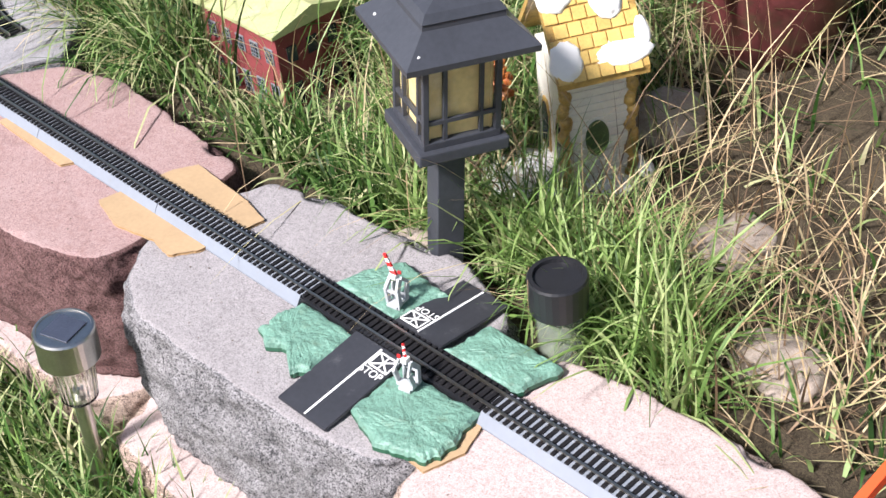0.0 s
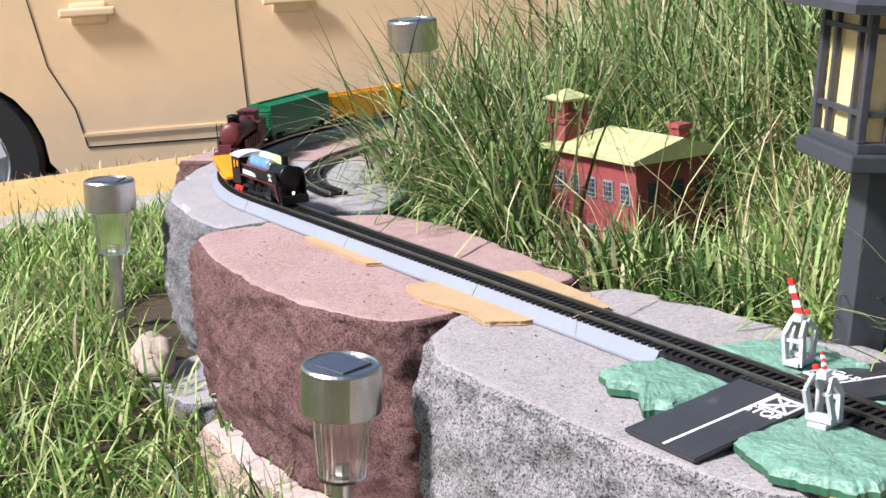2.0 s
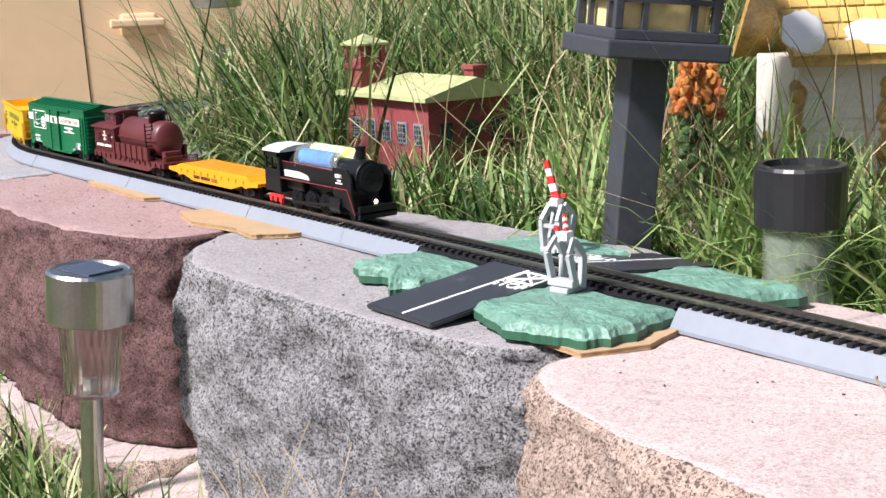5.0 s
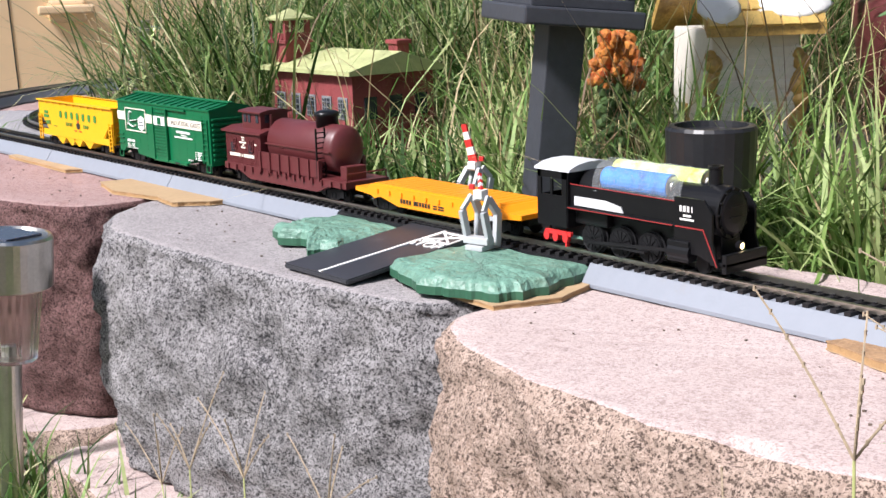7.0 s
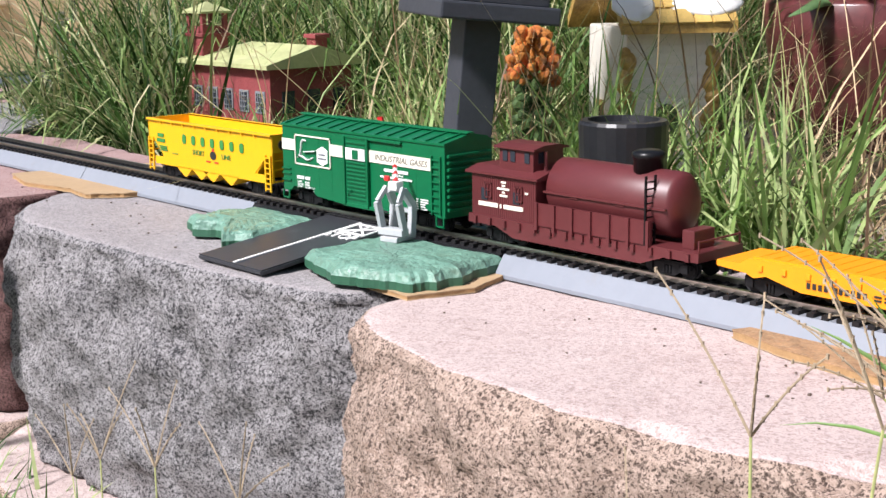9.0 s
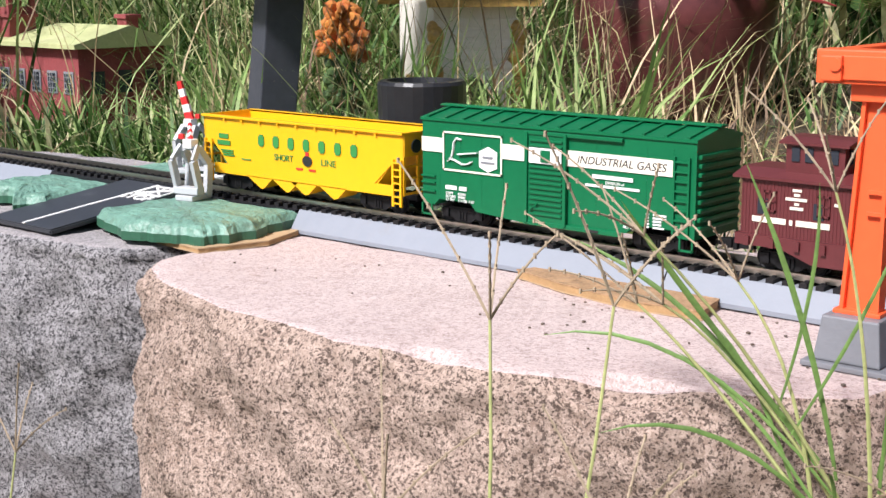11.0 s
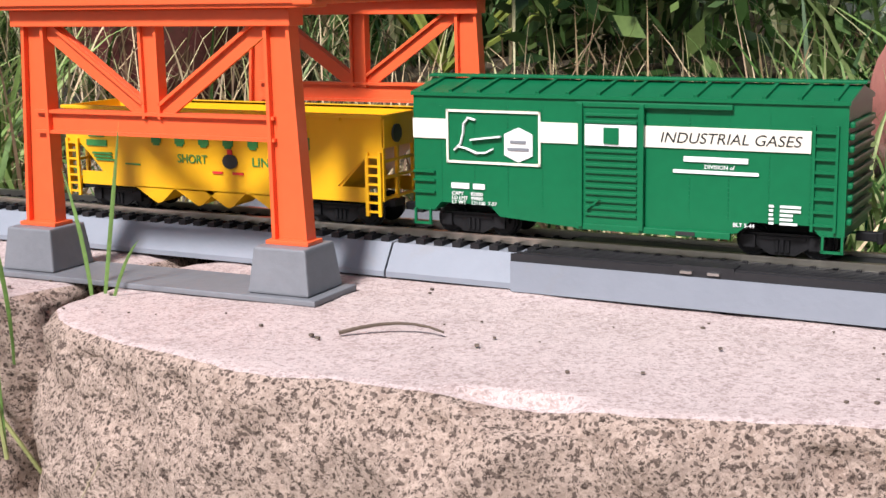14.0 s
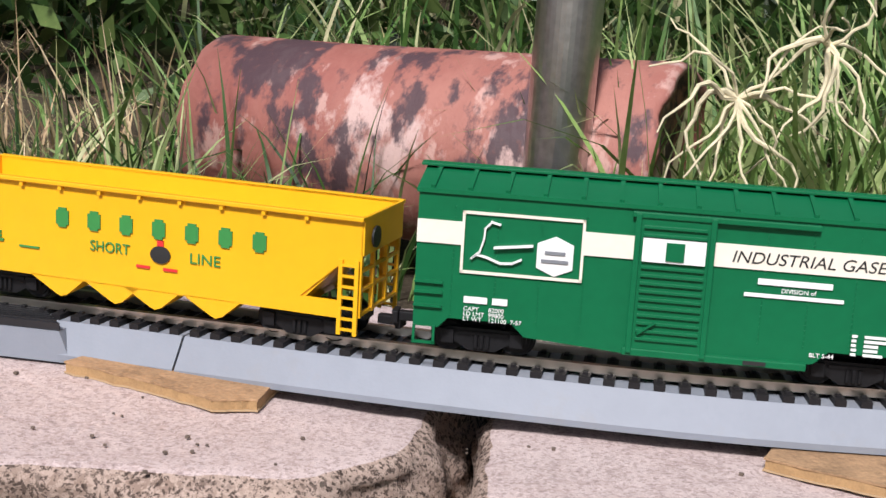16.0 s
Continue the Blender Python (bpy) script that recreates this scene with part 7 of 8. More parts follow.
M_DRY = blade_mat("dry_straw", [(0.12, 0.075, 0.045), (0.26, 0.17, 0.10), (0.50, 0.36, 0.20), (0.68, 0.54, 0.34), (0.34, 0.36, 0.14)], trans=0.1)
M_LAWN = blade_mat("lawn_grass", [(0.05, 0.10, 0.02), (0.11, 0.21, 0.04), (0.19, 0.32, 0.07), (0.30, 0.42, 0.13), (0.45, 0.50, 0.22), (0.50, 0.42, 0.25)])
M_LEAF = blade_mat("hedge_leaf", [(0.012, 0.03, 0.008), (0.03, 0.065, 0.015), (0.06, 0.11, 0.03), (0.12, 0.17, 0.05)], rough=0.4, trans=0.15)

# tall grass behind the wall
r = scatter(10500, -1.0, 0.0, 0.15, 1.1, lambda x, y: 0 if footprint(x, y) else clumped(x, y) * (1 if x < -0.3 else 0.6 if y < 0.4 and x < -0.1 else 0.1))
h = np.array([(0.05 + 0.24 * step(0.22, 0.55, y) * step(-0.05, -0.45, x) + 0.05 * step(0.16, 0.3, y)) * rng.uniform(0.55, 1.3) for x, y, z in r])
h[(r[:, 0] > -0.72) & (r[:, 0] < -0.4) & (r[:, 1] < 0.25)] *= 0.45
h[(r[:, 0] > -0.3) & (r[:, 1] < 0.42)] *= 0.6
blades("tall_grass", r, h, rng.uniform(0.0014, 0.0038, len(r)), 0.62, 2.1, M_GRASS, "tall tangled green and yellowing grass behind the wall")
r = scatter(650, -0.54, -0.3, 0.16, 0.225)
blades("house_grass", r, rng.uniform(0.04, 0.1, len(r)), rng.uniform(0.002, 0.0045, len(r)), 0.4, 1.3, M_GRASS, "bushy grass half hiding the model house")
r = scatter(2600, -1.0, -0.05, 0.2, 0.9, lambda x, y: 0 if footprint(x, y) else 1)
blades("dry_stem", r, rng.uniform(0.08, 0.3, len(r)), rng.uniform(0.0008, 0.0017, len(r)), 0.9, 1.2, M_DRY, "thin dry stems leaning through the grass", "straw")
# arching tussocks through it
centres = scatter(420, -1.0, 0.0, 0.2, 0.85, lambda x, y: 0 if footprint(x, y) or (-0.72 < x < -0.45 and y < 0.25) or (x > -0.22 and y > 0.3) else 1)
r = np.repeat(centres, 22, axis=0) + np.stack([rng.normal(0, 0.007, 420 * 22), rng.normal(0, 0.007, 420 * 22), np.zeros(420 * 22)], 1)
tall = np.repeat(rng.uniform(0.09, 0.24, 420), 22) * np.array([0.55 + 0.45 * step(0.2, 0.45, y) for _, y, _ in r]) * np.array([1.0 if x < -0.3 else 0.5 for x, _, _ in r])
blades("tussock_grass", r, tall * rng.uniform(0.6, 1.2, len(r)), rng.uniform(0.0013, 0.0032, len(r)), 0.5, 2.4, M_TUSSOCK, "arching yellow-green tussocks behind the wall", segs=6)
# the thick stand beside the bend
r = scatter(4200, -0.98, -0.62, 0.19, 0.6, lambda x, y: 0 if footprint(x, y) else clumped(x, y, 14))
blades("grass_stand", r, rng.uniform(0.1, 0.3, len(r)), rng.uniform(0.0014, 0.0036, len(r)), 0.6, 2.0, M_GRASS, "thick stand of tall grass inside the track's bend")
# clumps round the lantern and the black light
r = np.concatenate([scatter(340, -0.16, -0.06, 0.18, 0.26), scatter(430, -0.05, 0.07, 0.155, 0.24), scatter(130, 0.0, 0.12, 0.13, 0.17), scatter(150, -0.30, -0.2, 0.165, 0.23)])
blades("grass_clump", r, rng.uniform(0.06, 0.185, len(r)), rng.uniform(0.0016, 0.0038, len(r)), 0.5, 1.7, M_LUSH, "bright green grass clumps round the lantern post")
# straw and grass further along
r = scatter(5600, -0.1, 1.6, 0.16, 1.1, lambda x, y: 0 if footprint(x, y) else clumped(x, y, 7) * (1 if x > 0.5 or y < 0.42 else 0.22))
blades("dry_straw", r, rng.uniform(0.03, 0.12, len(r)), rng.uniform(0.001, 0.0026, len(r)), 1.7, 0.8, M_DRY, "matted dry straw and dead stems on the soil", "straw")
r = scatter(2600, 0.0, 1.7, 0.15, 0.7, lambda x, y: 0 if footprint(x, y) else clumped(x + 3, y, 8) * (1 if x > 0.45 or y < 0.34 else 0.2))
hh = np.array([(0.05 + 0.15 * step(0.3, 0.7, x) * step(0.2, 0.35, y)) * rng.uniform(0.6, 1.3) for x, y, z in r])
blades("rough_grass", r, hh, rng.uniform(0.0022, 0.0045, len(r)), 0.45, 1.4, M_GRASS, "rough green grass among straw")
# bright grass behind the pipe
r = scatter(520, 0.80, 1.05, 0.2, 0.34)
blades("pipe_grass", r, rng.uniform(0.08, 0.2, len(r)), rng.uniform(0.002, 0.004, len(r)), 0.35, 1.0, M_LUSH, "bright upright grass beside the steel pipe")
r = np.concatenate([scatter(110, 0.56, 0.72, 0.225, 0.25), scatter(240, 0.50, 0.625, 0.2, 0.26)])
blades("pot_grass", r, rng.uniform(0.05, 0.13, len(r)), rng.uniform(0.0015, 0.003, len(r)), 0.5, 0.9, M_GRASS, "thin grass before the stained planter")
r = scatter(1800, -0.05, 0.6, 0.15, 0.5, lambda x, y: 0 if footprint(x, y) else 1)
blades("fallen_straw", r, rng.uniform(0.05, 0.14, len(r)), rng.uniform(0.001, 0.0022, len(r)), 2.0, 0.5, M_DRY, "pale fallen straw lying on the soil", "straw")
# far tall grass, in front of the hedge
r = scatter(7000, -2.2, 2.2, 0.95, 2.1)
blades("far_grass", r, rng.uniform(0.2, 0.5, len(r)), rng.uniform(0.004, 0.008, len(r)), 0.35, 1.2, M_GRASS, "far tall grass below the hedge", segs=4)
# lawn in front
r = scatter(15000, -1.72, -0.3, -0.75, 0.35, lambda x, y: 0 if (y > -0.13 + 0.02 and x > -1.2) or (x > -0.55 and y > -0.12) or math.hypot(x - CX, y - CY) < 0.49 else 1)
hh = rng.uniform(0.03, 0.1, len(r))
blades("lawn_grass", r, hh, rng.uniform(0.002, 0.004, len(r)), 0.65, 1.5, M_LAWN, "shaggy green lawn below the wall")
r = scatter(900, -0.62, -0.2, -0.24, -0.13)
blades("lawn_tuft", r, rng.uniform(0.04, 0.13, len(r)), rng.uniform(0.002, 0.0045, len(r)), 0.35, 1.0, M_GRASS, "grass tufts round the stake light")
r = scatter(2600, -0.3, 1.0, -0.5, -0.14)
blades("lawn_edge", r, rng.uniform(0.03, 0.08, len(r)), rng.uniform(0.002, 0.004, len(r)), 0.4, 1.0, M_LAWN, "grass at the foot of the wall")
# dry verge
r = scatter(4000, -4.0, -1.85, -1.2, 2.4, lambda x, y: 0 if x < -3.45 + 0.32 * (y - 0.8) else clumped(x, y, 3))
blades("verge_straw", r, rng.uniform(0.015, 0.06, len(r)), rng.uniform(0.002, 0.006, len(r)), 0.5, 0.9, M_DRY, "dry straw tufts on the verge", "straw", segs=3)


def hedge(name, n, x0, x1, y0, deep, z0, tall, small, big, label):
    x = rng.uniform(x0, x1, n)
    bulge = np.array([0.5 * noise.noise(Vector((a * 1.3, 0, 0))) for a in x])
    y = y0 + np.abs(rng.normal(0, deep, n)) + deep * bulge
    z = z0 + rng.uniform(0, 1, n) * tall * (0.8 + 0.5 * bulge)
    c = np.stack([x, y, z], 1)
    u = rng.normal(0, 1, (n, 3))
    u /= np.linalg.norm(u, axis=1)[:, None]
    v = np.cross(u, rng.normal(0, 1, (n, 3)))
    v /= np.linalg.norm(v, axis=1)[:, None]
    s = rng.uniform(small, big, n)[:, None]
    verts = np.stack([c - u * s, c + v * s * 0.4, c + u * s, c - v * s * 0.4], 1).reshape(-1, 3)
    b = np.arange(n) * 4
    ob = mesh_from(name, verts.tolist(), np.stack([b, b + 1, b + 2, b + 3], 1).tolist(), M_LEAF)
    tagged(ob, label, "hedge", kind="stuff")


hedge("hedge", 24000, -2.6, 3.2, 2.1, 0.35, 0.15, 1.5, 0.02, 0.055, "dark leafy hedge closing the garden")
hedge("shrub", 9000, 0.15, 2.2, 0.62, 0.16, -0.02, 0.55, 0.008, 0.024, "dark low shrub behind the straw")
hedge("shrub", 6000, -0.75, 0.2, 1.0, 0.15, 0.0, 0.7, 0.01, 0.03, "leafy green shrub among tall grass")
# unseen slab added as a backdrop; its near-black colour stands for shade
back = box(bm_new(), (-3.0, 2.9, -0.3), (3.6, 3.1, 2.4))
tagged(link_bm("shade_backdrop", back, mat("dark_shade_backdrop", (0.05, 0.055, 0.045), 0.9, var=0.2, scale=3, bump=0.3, bscale=30)), "added backdrop behind the hedge, shade put into its dark colour", "wall", kind="structure")


# ---- rocks, potted plant, fronds ----
def rock(x, y, z, sx, sy, sz, seed, label):
    bm = bm_new()
    geo = bmesh.ops.create_icosphere(bm, subdivisions=4, radius=1)
    for v in geo["verts"]:
        v.co *= 1 + 0.16 * noise.fractal(v.co * 1.2 + Vector((seed, 0, 0)), 1.0, 2.0, 4)
        v.co = Vector((v.co.x * sx, v.co.y * sy, v.co.z * sz))
    ob = link_bm("garden_rock", bm, M_ROCK, smooth=True)
    ob.location = (x, y, z)
    ob.rotation_euler = (0, 0, seed)
    tagged(ob, label, "rock", "rocks among the straw")


rock(-0.162, 0.462, -0.005, 0.042, 0.036, 0.034, 1, "rounded tan garden rock beside the cottage")
rock(0.0, 0.36, -0.04, 0.055, 0.045, 0.02, 2, "flat tan rock half buried in straw")
rock(0.13, 0.245, -0.033, 0.05, 0.038, 0.02, 3, "flat pale rock half buried in grass")
rock(-0.24, 0.165, -0.035, 0.035, 0.028, 0.02, 4, "pale rock at the foot of the lantern")
rock(-0.95, -0.115, -0.15, 0.04, 0.025, 0.026, 6, "pale rock at the foot of the wall")


def potted_plant():
    p = thing("potted_plant", pose(-0.17, 0.66, 0.0, 0, 0, 0), "glossy maroon pot with a red and green succulent", "potted plant")
    bm = lathe(bm_new(), [(0.06, -0.02), (0.085, 0.03), (0.095, 0.09), (0.10, 0.125), (0.095, 0.13), (0.085, 0.12), (0.001, 0.11)], 36)
    part("pot", bm, mat("maroon_glaze", (0.11, 0.03, 0.03), 0.3, var=0.35, scale=22, dirt_or_sheen=(0.05, 0.07, 0.03), dirt_or_sheen_amount=0.3, dirt_or_sheen_scale=14), p, smooth=True)
    for k in range(34):
        a, e, l = k * 2.4, 0.25 + 0.035 * k, 0.17 - 0.002 * k
        d = Vector((math.cos(a) * math.cos(e), math.sin(a) * math.cos(e), math.sin(e)))
        s = Vector((-math.sin(a), math.cos(a), 0))
        base = Vector((0, 0, 0.115))
        bm = bm_new()
        rows = []
        for q, w, t in ((0, 0.01, 0.006), (0.35, 0.015, 0.007), (0.7, 0.011, 0.005), (1.0, 0.001, 0.001)):
            cpt = base + d * l * q + Vector((0, 0, -0.05 * q * q))
            up = s.cross(d)
            rows.append([bm.verts.new(cpt + s * w + up * t * 0.4), bm.verts.new(cpt - up * t), bm.verts.new(cpt - s * w + up * t * 0.4), bm.verts.new(cpt + up * t * 0.2)])
        for ra, rb in zip(rows, rows[1:]):
            for i in range(4):
                bm.faces.new((ra[i], ra[(i + 1) % 4], rb[(i + 1) % 4], rb[i]))
        bm.faces.new(rows[0])
        bm.faces.new(rows[-1])
        part("leaf", bm, M_SUCC_RED if k % 3 == 0 else M_SUCC, p, smooth=True)


M_SUCC = mat("succulent_leaf", (0.09, 0.16, 0.06), 0.35, var=0.25, scale=30)
M_SUCC_RED = mat("reddened_leaf", (0.35, 0.05, 0.05), 0.35, var=0.3, scale=30)
potted_plant()


def fronds():
    p = thing("palm_plant", pose(0.075, 0.78, 0.02, 0, 0, 0), "yellow-green narrow palm fronds rising behind the straw", "palm")
    for k in range(9):
        a0, tilt = k * 0.7 + 0.2, rng.uniform(0.5, 1.1)
        d = Vector((math.cos(a0) * math.sin(tilt), math.sin(a0) * math.sin(tilt), math.cos(tilt)))
        bm = bm_new()
        for j in range(26):
            f = (j - 12.5) / 13 * 1.3
            s = d.cross(Vector((0, 0, 1))).normalized()
            q = (d * math.cos(f) + s * math.sin(f)).normalized()
            root = d * 0.16
            tip = root + q * rng.uniform(0.14, 0.2) - Vector((0, 0, 0.02))
            n = q.cross(Vector((0.3, 0.2, 1))).normalized() * 0.004
            m_ = (root + tip) / 2 + Vector((0, 0, 0.008))
            v = [bm.verts.new(root - n * 0.4), bm.verts.new(root + n * 0.4), bm.verts.new(m_ + n), bm.verts.new(m_ - n), bm.verts.new(tip)]
            bm.faces.new((v[0], v[1], v[2], v[3]))
            bm.faces.new((v[3], v[2], v[4]))
        bar(bm, (0, 0, 0), d * 0.165, 0.005, 0.004)
        part("frond", bm, M_FROND, p)


M_FROND = blade_mat("palm_frond", [(0.14, 0.2, 0.03), (0.26, 0.30, 0.06), (0.40, 0.40, 0.12)])
fronds()


# ---- weeds at the block joint ----
def curve_tube(bm, pts, r0, r1, seg=6):
    rings, n = [], len(pts)
    for i, p in enumerate(pts):
        d = (pts[min(i + 1, n - 1)] - pts[max(i - 1, 0)]).normalized()
        s = d.cross(Vector((0.3, 1, 0.2))).normalized()
        u = s.cross(d)
        r = r0 + (r1 - r0) * i / (n - 1)
        rings.append([bm.verts.new(p + (s * math.cos(2 * math.pi * k / seg) + u * math.sin(2 * math.pi * k / seg)) * r) for k in range(seg)])
    for a, b in zip(rings, rings[1:]):
        for k in range(seg):
            bm.faces.new((a[k], a[(k + 1) % seg], b[(k + 1) % seg], b[k]))
    bm.faces.new(rings[0])
    bm.faces.new(rings[-1][::-1])


def bent(a, b, sag, n=8):
    a, b, sag = Vector(a), Vector(b), Vector(sag)
    return [a.lerp(b, i / n) + sag * (4 * (i / n) * (1 - i / n)) for i in range(n + 1)]


def leaf_blade(bm, pts, w):
    n = len(pts)
    prev = None
    for i, p in enumerate(pts):
        d = (pts[min(i + 1, n - 1)] - pts[max(i - 1, 0)]).normalized()
        s = d.cross(Vector((0.5, -1, 0.3))).normalized() * w * 0.5 * (0.6 + 1.2 * (i / (n - 1))) * (1 - (i / (n - 1)) ** 3)
        fold = d.cross(s).normalized() * w * 0.18
        cur = (bm.verts.new(p - s + fold), bm.verts.new(p), bm.verts.new(p + s + fold))
        if prev:
            bm.faces.new((prev[0], prev[1], cur[1], cur[0]))
            bm.faces.new((prev[1], prev[2], cur[2], cur[1]))
        prev = cur


M_WEED = mat("weed_leaf", (0.13, 0.22, 0.055), 0.5, var=0.3, scale=70)
M_STEM = mat("weed_stem", (0.40, 0.42, 0.17), 0.5, var=0.25, scale=60)
M_SEED = mat("weed_seed_finger", (0.36, 0.28, 0.19), 0.7, var=0.3, scale=120)


def weed(root, stems, leaves, label):
    w = thing("crabgrass_weed", Matrix(), label, "weed", "weeds in front of the wall")
    for tip, sag in stems:
        bm = bm_new()
        pts = bent(root, tip, sag)
        curve_tube(bm, pts, 0.0008, 0.0004)
        st = part("stem", bm, M_STEM, w)
        d = (pts[-1] - pts[-2]).normalized()
        for k in range(4):
            a = k * 1.65 + tip[0] * 40
            q = (d + Vector((math.cos(a), 0.5 * math.sin(a), 0.35 * math.sin(a * 1.7))) * 0.95).normalized()
            bm = bm_new()
            fp = bent(pts[-1], pts[-1] + q * (0.03 + 0.009 * (k % 3)), (0, 0, 0.002), 6)
            curve_tube(bm, fp, 0.0004, 0.00025, 5)
            for i in range(1, 7):
                p = fp[i]
                box(bm, (-0.0003, -0.0003, -0.0007), (0.0003, 0.0003, 0.0007), m=Matrix.Translation(p))
            part("seed_finger", bm, M_SEED, st)
    for base, tip, sag, width in leaves:
        bm = bm_new()
        leaf_blade(bm, bent(base, tip, sag), width * 0.3)
        part("leaf", bm, M_WEED, w, smooth=True)
    return w


J = (0.369, -0.085, -0.06)
weed(J, [((0.31, -0.13, 0.035), (-0.004, 0, 0.014)), ((0.315, -0.15, 0.06), (0.0, 0, 0.01))],
     [((0.352, -0.1, -0.02), (0.272, -0.13, 0.052), (0, 0, 0.012), 0.0055), ((0.35, -0.1, -0.015), (0.30, -0.14, 0.068), (-0.008, 0, 0.006), 0.0065), ((0.356, -0.1, -0.02), (0.33, -0.12, 0.082), (0.004, 0, 0.0), 0.006),
      ((0.365, -0.09, -0.02), (0.372, -0.11, 0.055), (0.004, 0, 0), 0.0055), ((0.355, -0.1, -0.025), (0.27, -0.14, 0.02), (0, 0, 0.018), 0.0045), ((0.36, -0.1, -0.04), (0.30, -0.15, -0.004), (0, 0, 0.016), 0.005),
      ((0.345, -0.11, -0.005), (0.372, -0.1, 0.062), (0.004, 0, 0.004), 0.004), ((0.34, -0.11, 0.002), (0.35, -0.11, 0.075), (0.004, 0, 0.004), 0.004), ((0.36, -0.1, -0.07), (0.31, -0.17, -0.09), (0, 0, 0.015), 0.005)],
     "green crabgrass growing from the joint between two blocks")
weed((0.375, -0.06, -0.02), [], [((0.375, -0.06, -0.02), (0.366, -0.062, 0.045), (0.003, 0, 0), 0.005), ((0.377, -0.06, -0.02), (0.392, -0.06, 0.062), (0.0, 0, 0.0), 0.005), ((0.378, -0.06, -0.02), (0.402, -0.065, 0.022), (0, 0, 0.006), 0.004)],
     "short grass sprout between two blocks")
weed((0.30, -0.25, -0.22), [((0.318, -0.225, 0.05), (0.012, 0, 0)), ((0.345, -0.21, 0.055), (0.01, 0, 0)), ((0.285, -0.23, -0.01), (-0.006, 0, 0)), ((0.36, -0.23, 0.0), (0.008, 0, 0))],
     [((0.30, -0.25, -0.2), (0.25, -0.24, -0.06), (-0.01, 0, 0), 0.006), ((0.31, -0.25, -0.2), (0.36, -0.22, -0.06), (0.01, 0, 0), 0.005)], "tall thin crabgrass with fingered seed heads")
weed((0.02, -0.23, -0.22), [((0.0, -0.21, -0.05), (0.004, 0, 0)), ((0.05, -0.2, -0.055), (0.008, 0, 0)), ((-0.05, -0.21, -0.06), (-0.01, 0, 0)), ((-0.1, -0.2, -0.085), (-0.01, 0, 0))],
     [((0.02, -0.23, -0.22), (0.06, -0.2, -0.1), (0, 0, 0), 0.005)], "pale crabgrass seed heads before the grey block")
weed((0.20, -0.22, -0.22), [((0.19, -0.21, -0.09), (0.004, 0, 0)), ((0.255, -0.2, -0.07), (0.004, 0, 0))], [((0.2, -0.22, -0.2), (0.175, -0.19, -0.085), (0, 0, 0), 0.007), ((0.2, -0.22, -0.2), (0.155, -0.19, -0.1), (0, 0, 0.01), 0.009), ((0.2, -0.22, -0.2), (0.23, -0.19, -0.07), (0, 0, 0), 0.005)],
     "broad-leaved weed before the tan block")
weed((0.45, -0.22, -0.22), [((0.40, -0.2, -0.09), (0, 0, 0)), ((0.47, -0.19, -0.045), (0, 0, 0))], [((0.42, -0.2, -0.2), (0.36, -0.17, -0.09), (0, 0, 0.02), 0.005), ((0.42, -0.2, -0.2), (0.33, -0.17, -0.1), (0, 0, 0.015), 0.004)], "thin weeds before the pink block")

# more thin runners from the joint
wr = random.Random(5)
for k in range(4):
    base = Vector((0.35 + 0.03 * wr.random(), -0.1, -0.05))
    tip = Vector((0.27 + 0.12 * wr.random(), -0.15 + 0.04 * wr.random(), -0.03 + 0.11 * wr.random()))
    weed(base, [(tip, (0.006 * wr.uniform(-1, 1), 0, 0.01))], [(base, base.lerp(tip, 0.7) + Vector((0.02 * wr.uniform(-1, 1), 0, 0.01)), (0, 0, 0.01), 0.004)], "thin pale crabgrass runner with fingered seed heads")


# pulled roots beside the pipe
def roots(x, y, z, n, size, label):
    g = thing("dried_roots", pose(x, y, z), label, "roots", "pulled weeds behind the track")
    for k in range(n):
        bm = bm_new()
        p, d, pts = Vector((0, 0, 0)), Vector((wr.uniform(-1, 1), wr.uniform(-0.6, 0.3), wr.uniform(-0.9, 0.7))).normalized(), []
        for j in range(9):
            pts.append(p.copy())
            p = p + d * size / 8
            d = (d + Vector((wr.uniform(-1, 1), wr.uniform(-0.5, 0.5), wr.uniform(-1.1, 0.7))) * 0.7).normalized()
        curve_tube(bm, pts, 0.0016 if k < 4 else 0.0009, 0.0004)
        part("root", bm, M_ROOT, g)


M_ROOT = mat("pale_dry_root", (0.66, 0.58, 0.38), 0.7, var=0.25, scale=60)
roots(0.868, 0.20, 0.085, 14, 0.055, "tangle of pale dry roots beside the steel pipe")
roots(0.905, 0.21, 0.11, 10, 0.05, "pale dry roots and runners in grass")

# a dry twig, pebbles and dust on the blocks
tw = bm_new()
curve_tube(tw, bent((0.488, -0.076, 0.001), (0.518, -0.064, 0.0015), (0, 0.004, 0.002), 6), 0.0007, 0.0004)
tagged(link_bm("twig", tw, mat("dark_bark", (0.09, 0.065, 0.045), 0.8, var=0.3)), "thin dry twig lying on the pink block", "twig")
gr = bm_new()
for k in range(260):
    x = rng.uniform(-0.86, 0.95)
    y = rng.uniform(-0.085, 0.0)
    box(gr, (-0.0007, -0.0006, 0), (0.0007, 0.0006, 0.0008), m=pose(x, y, 0.0002, 0, 0, rng.uniform(0, 180)) @ Matrix.Scale(rng.uniform(0.3, 1.0), 4))
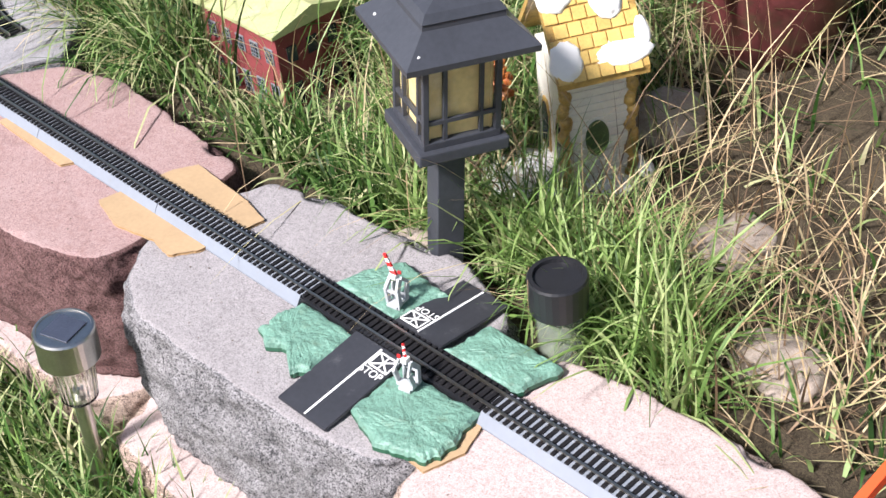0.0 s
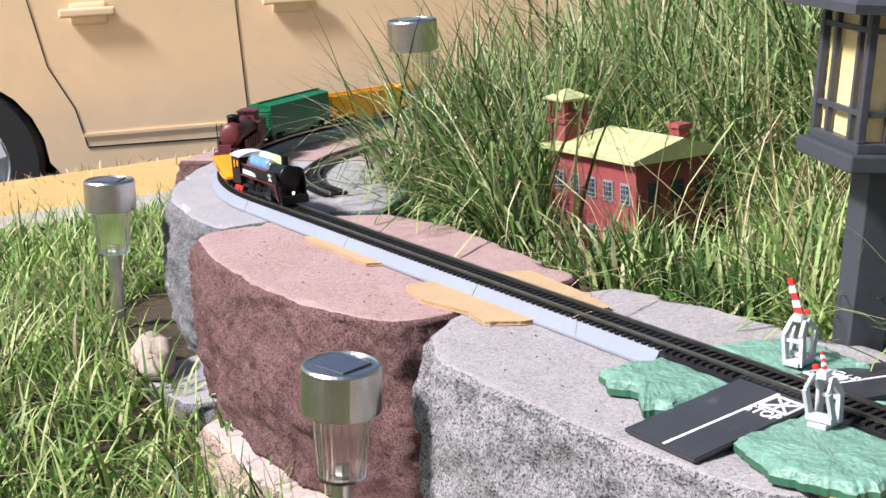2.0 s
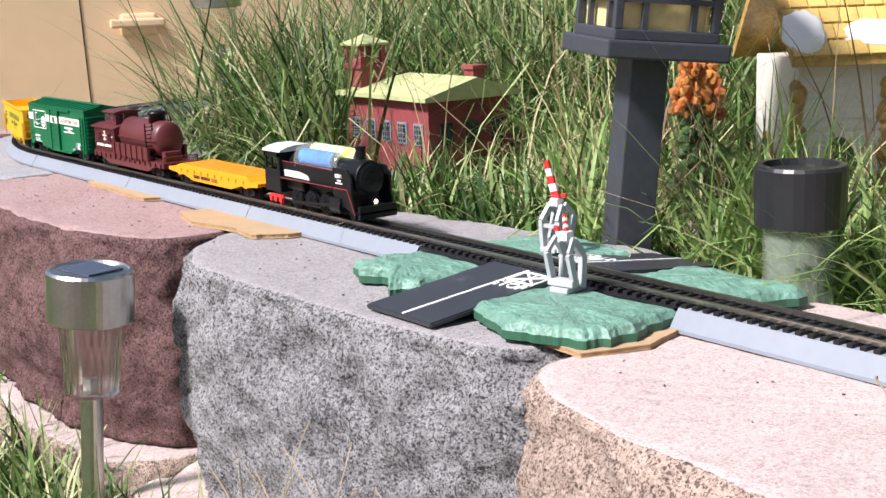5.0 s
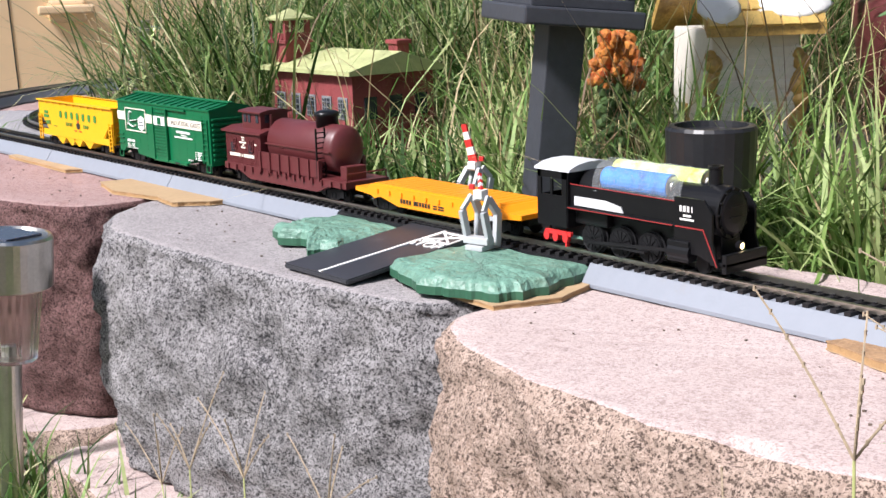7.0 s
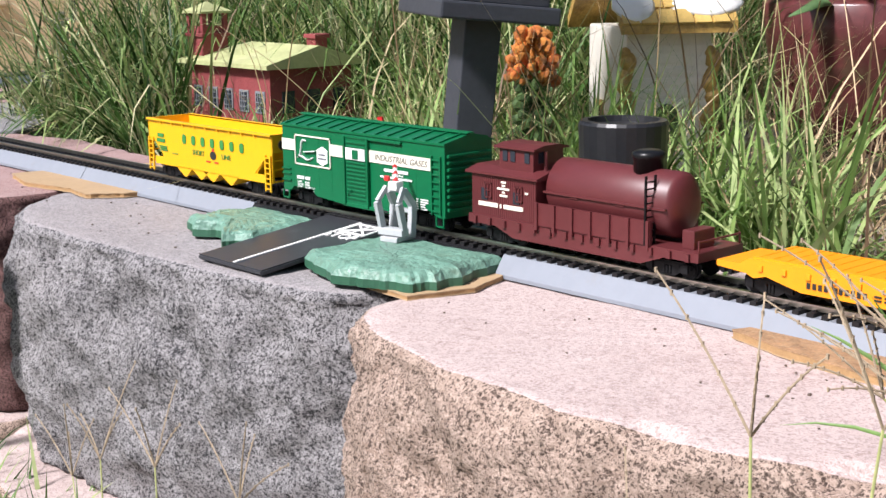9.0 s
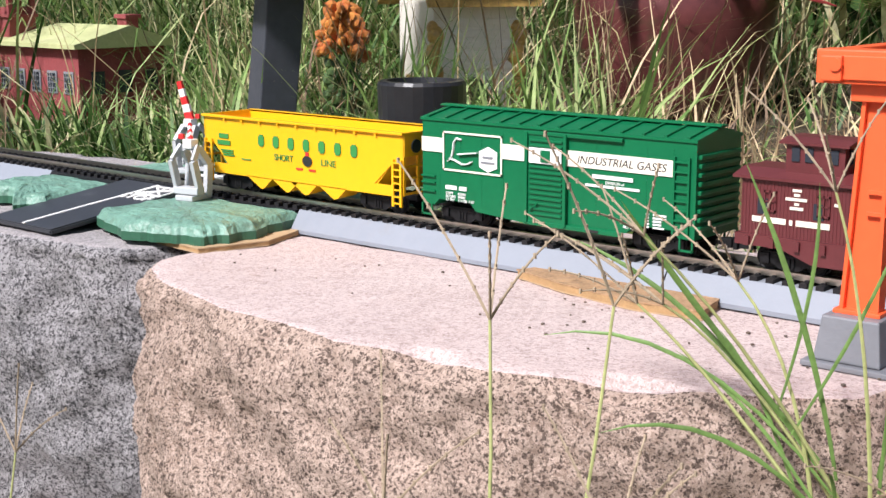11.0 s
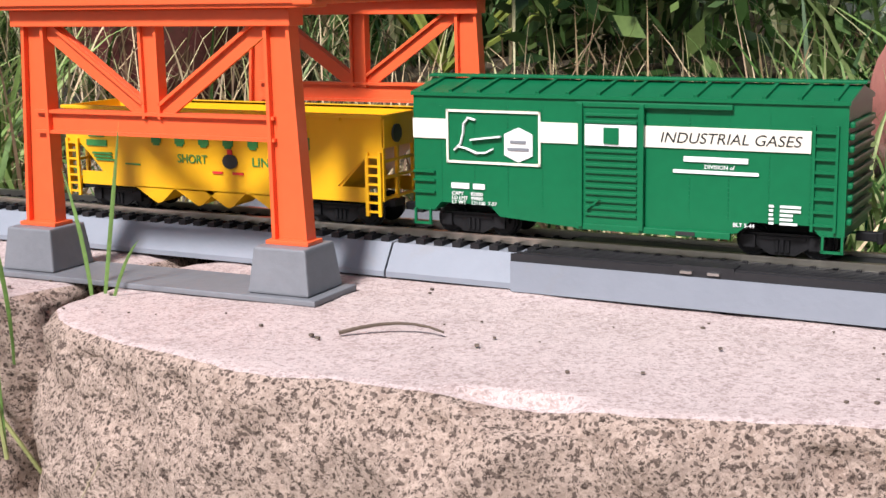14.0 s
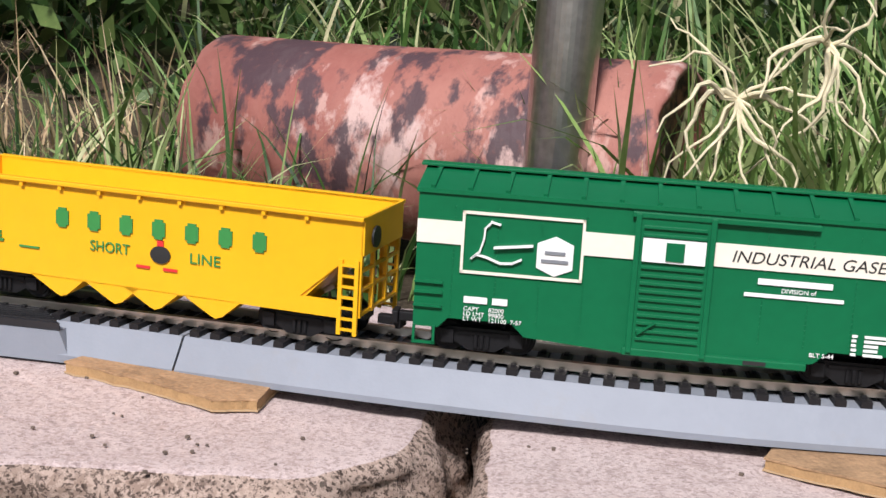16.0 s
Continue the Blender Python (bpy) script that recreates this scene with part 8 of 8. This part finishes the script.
tagged(link_bm("grit", gr, mat("dark_grit", (0.12, 0.09, 0.07), 0.9, var=0.3)), "dark grit and crumbs on the block tops", "grit", kind="stuff")


# ---- motion of the train ----
GAP_AT = [(0.0, -1.79), (1.0, -1.63), (1.5, -1.55), (2.0, -1.475), (2.5, -1.40), (3.0, -1.322), (3.5, -1.243), (4.2, -1.10), (5.0, -0.937), (6.2, -0.695), (7.5, -0.452), (8.0, -0.358), (9.2, -0.165),
          (10.5, 0.0264), (11.0, 0.089), (12.5, 0.270), (13.0, 0.3325), (13.5, 0.398), (14.0, 0.469), (14.5, 0.537), (15.0, 0.610), (15.5, 0.685), (16.0, 0.769)]


def gap_place(t):
    """Along the track, where the hopper car meets the boxcar."""
    ts, ss = [a for a, _ in GAP_AT], [b for _, b in GAP_AT]
    i = max(0, min(len(ts) - 2, sum(1 for a in ts if a <= t) - 1))
    def slope(k):
        a, b = max(0, k - 1), min(len(ts) - 1, k + 1)
        return (ss[b] - ss[a]) / (ts[b] - ts[a])
    h = ts[i + 1] - ts[i]
    u = (t - ts[i]) / h
    return ((2 * u ** 3 - 3 * u ** 2 + 1) * ss[i] + (u ** 3 - 2 * u ** 2 + u) * h * slope(i) + (-2 * u ** 3 + 3 * u ** 2) * ss[i + 1] + (u ** 3 - u ** 2) * h * slope(i + 1))


OFFSETS = [-0.087, 0.0778, 0.2485, 0.4145, 0.570]


def on_track(s, half=0.055):
    x0, y0, _ = track(s - half)
    x1, y1, _ = track(s + half)
    return pose((x0 + x1) / 2, (y0 + y1) / 2, RAIL_TOP + rise(s), 0, 0, math.degrees(math.atan2(y1 - y0, x1 - x0)))


def motions():
    for car, off in zip(CARS, OFFSETS):
        walk(car, [(k * 0.2, on_track(gap_place(k * 0.2) + off)) for k in range(81)])
    start = gap_place(0.0)
    for wheel, r in WHEELS:
        place = wheel.location.copy()
        rows = []
        for k in range(0, 481):
            a = (gap_place(k / 30) - start) / r
            rows.append((k / 30, Matrix.Translation(place) @ Matrix.Rotation(a, 4, "Y")))
        walk(wheel, rows)


motions()
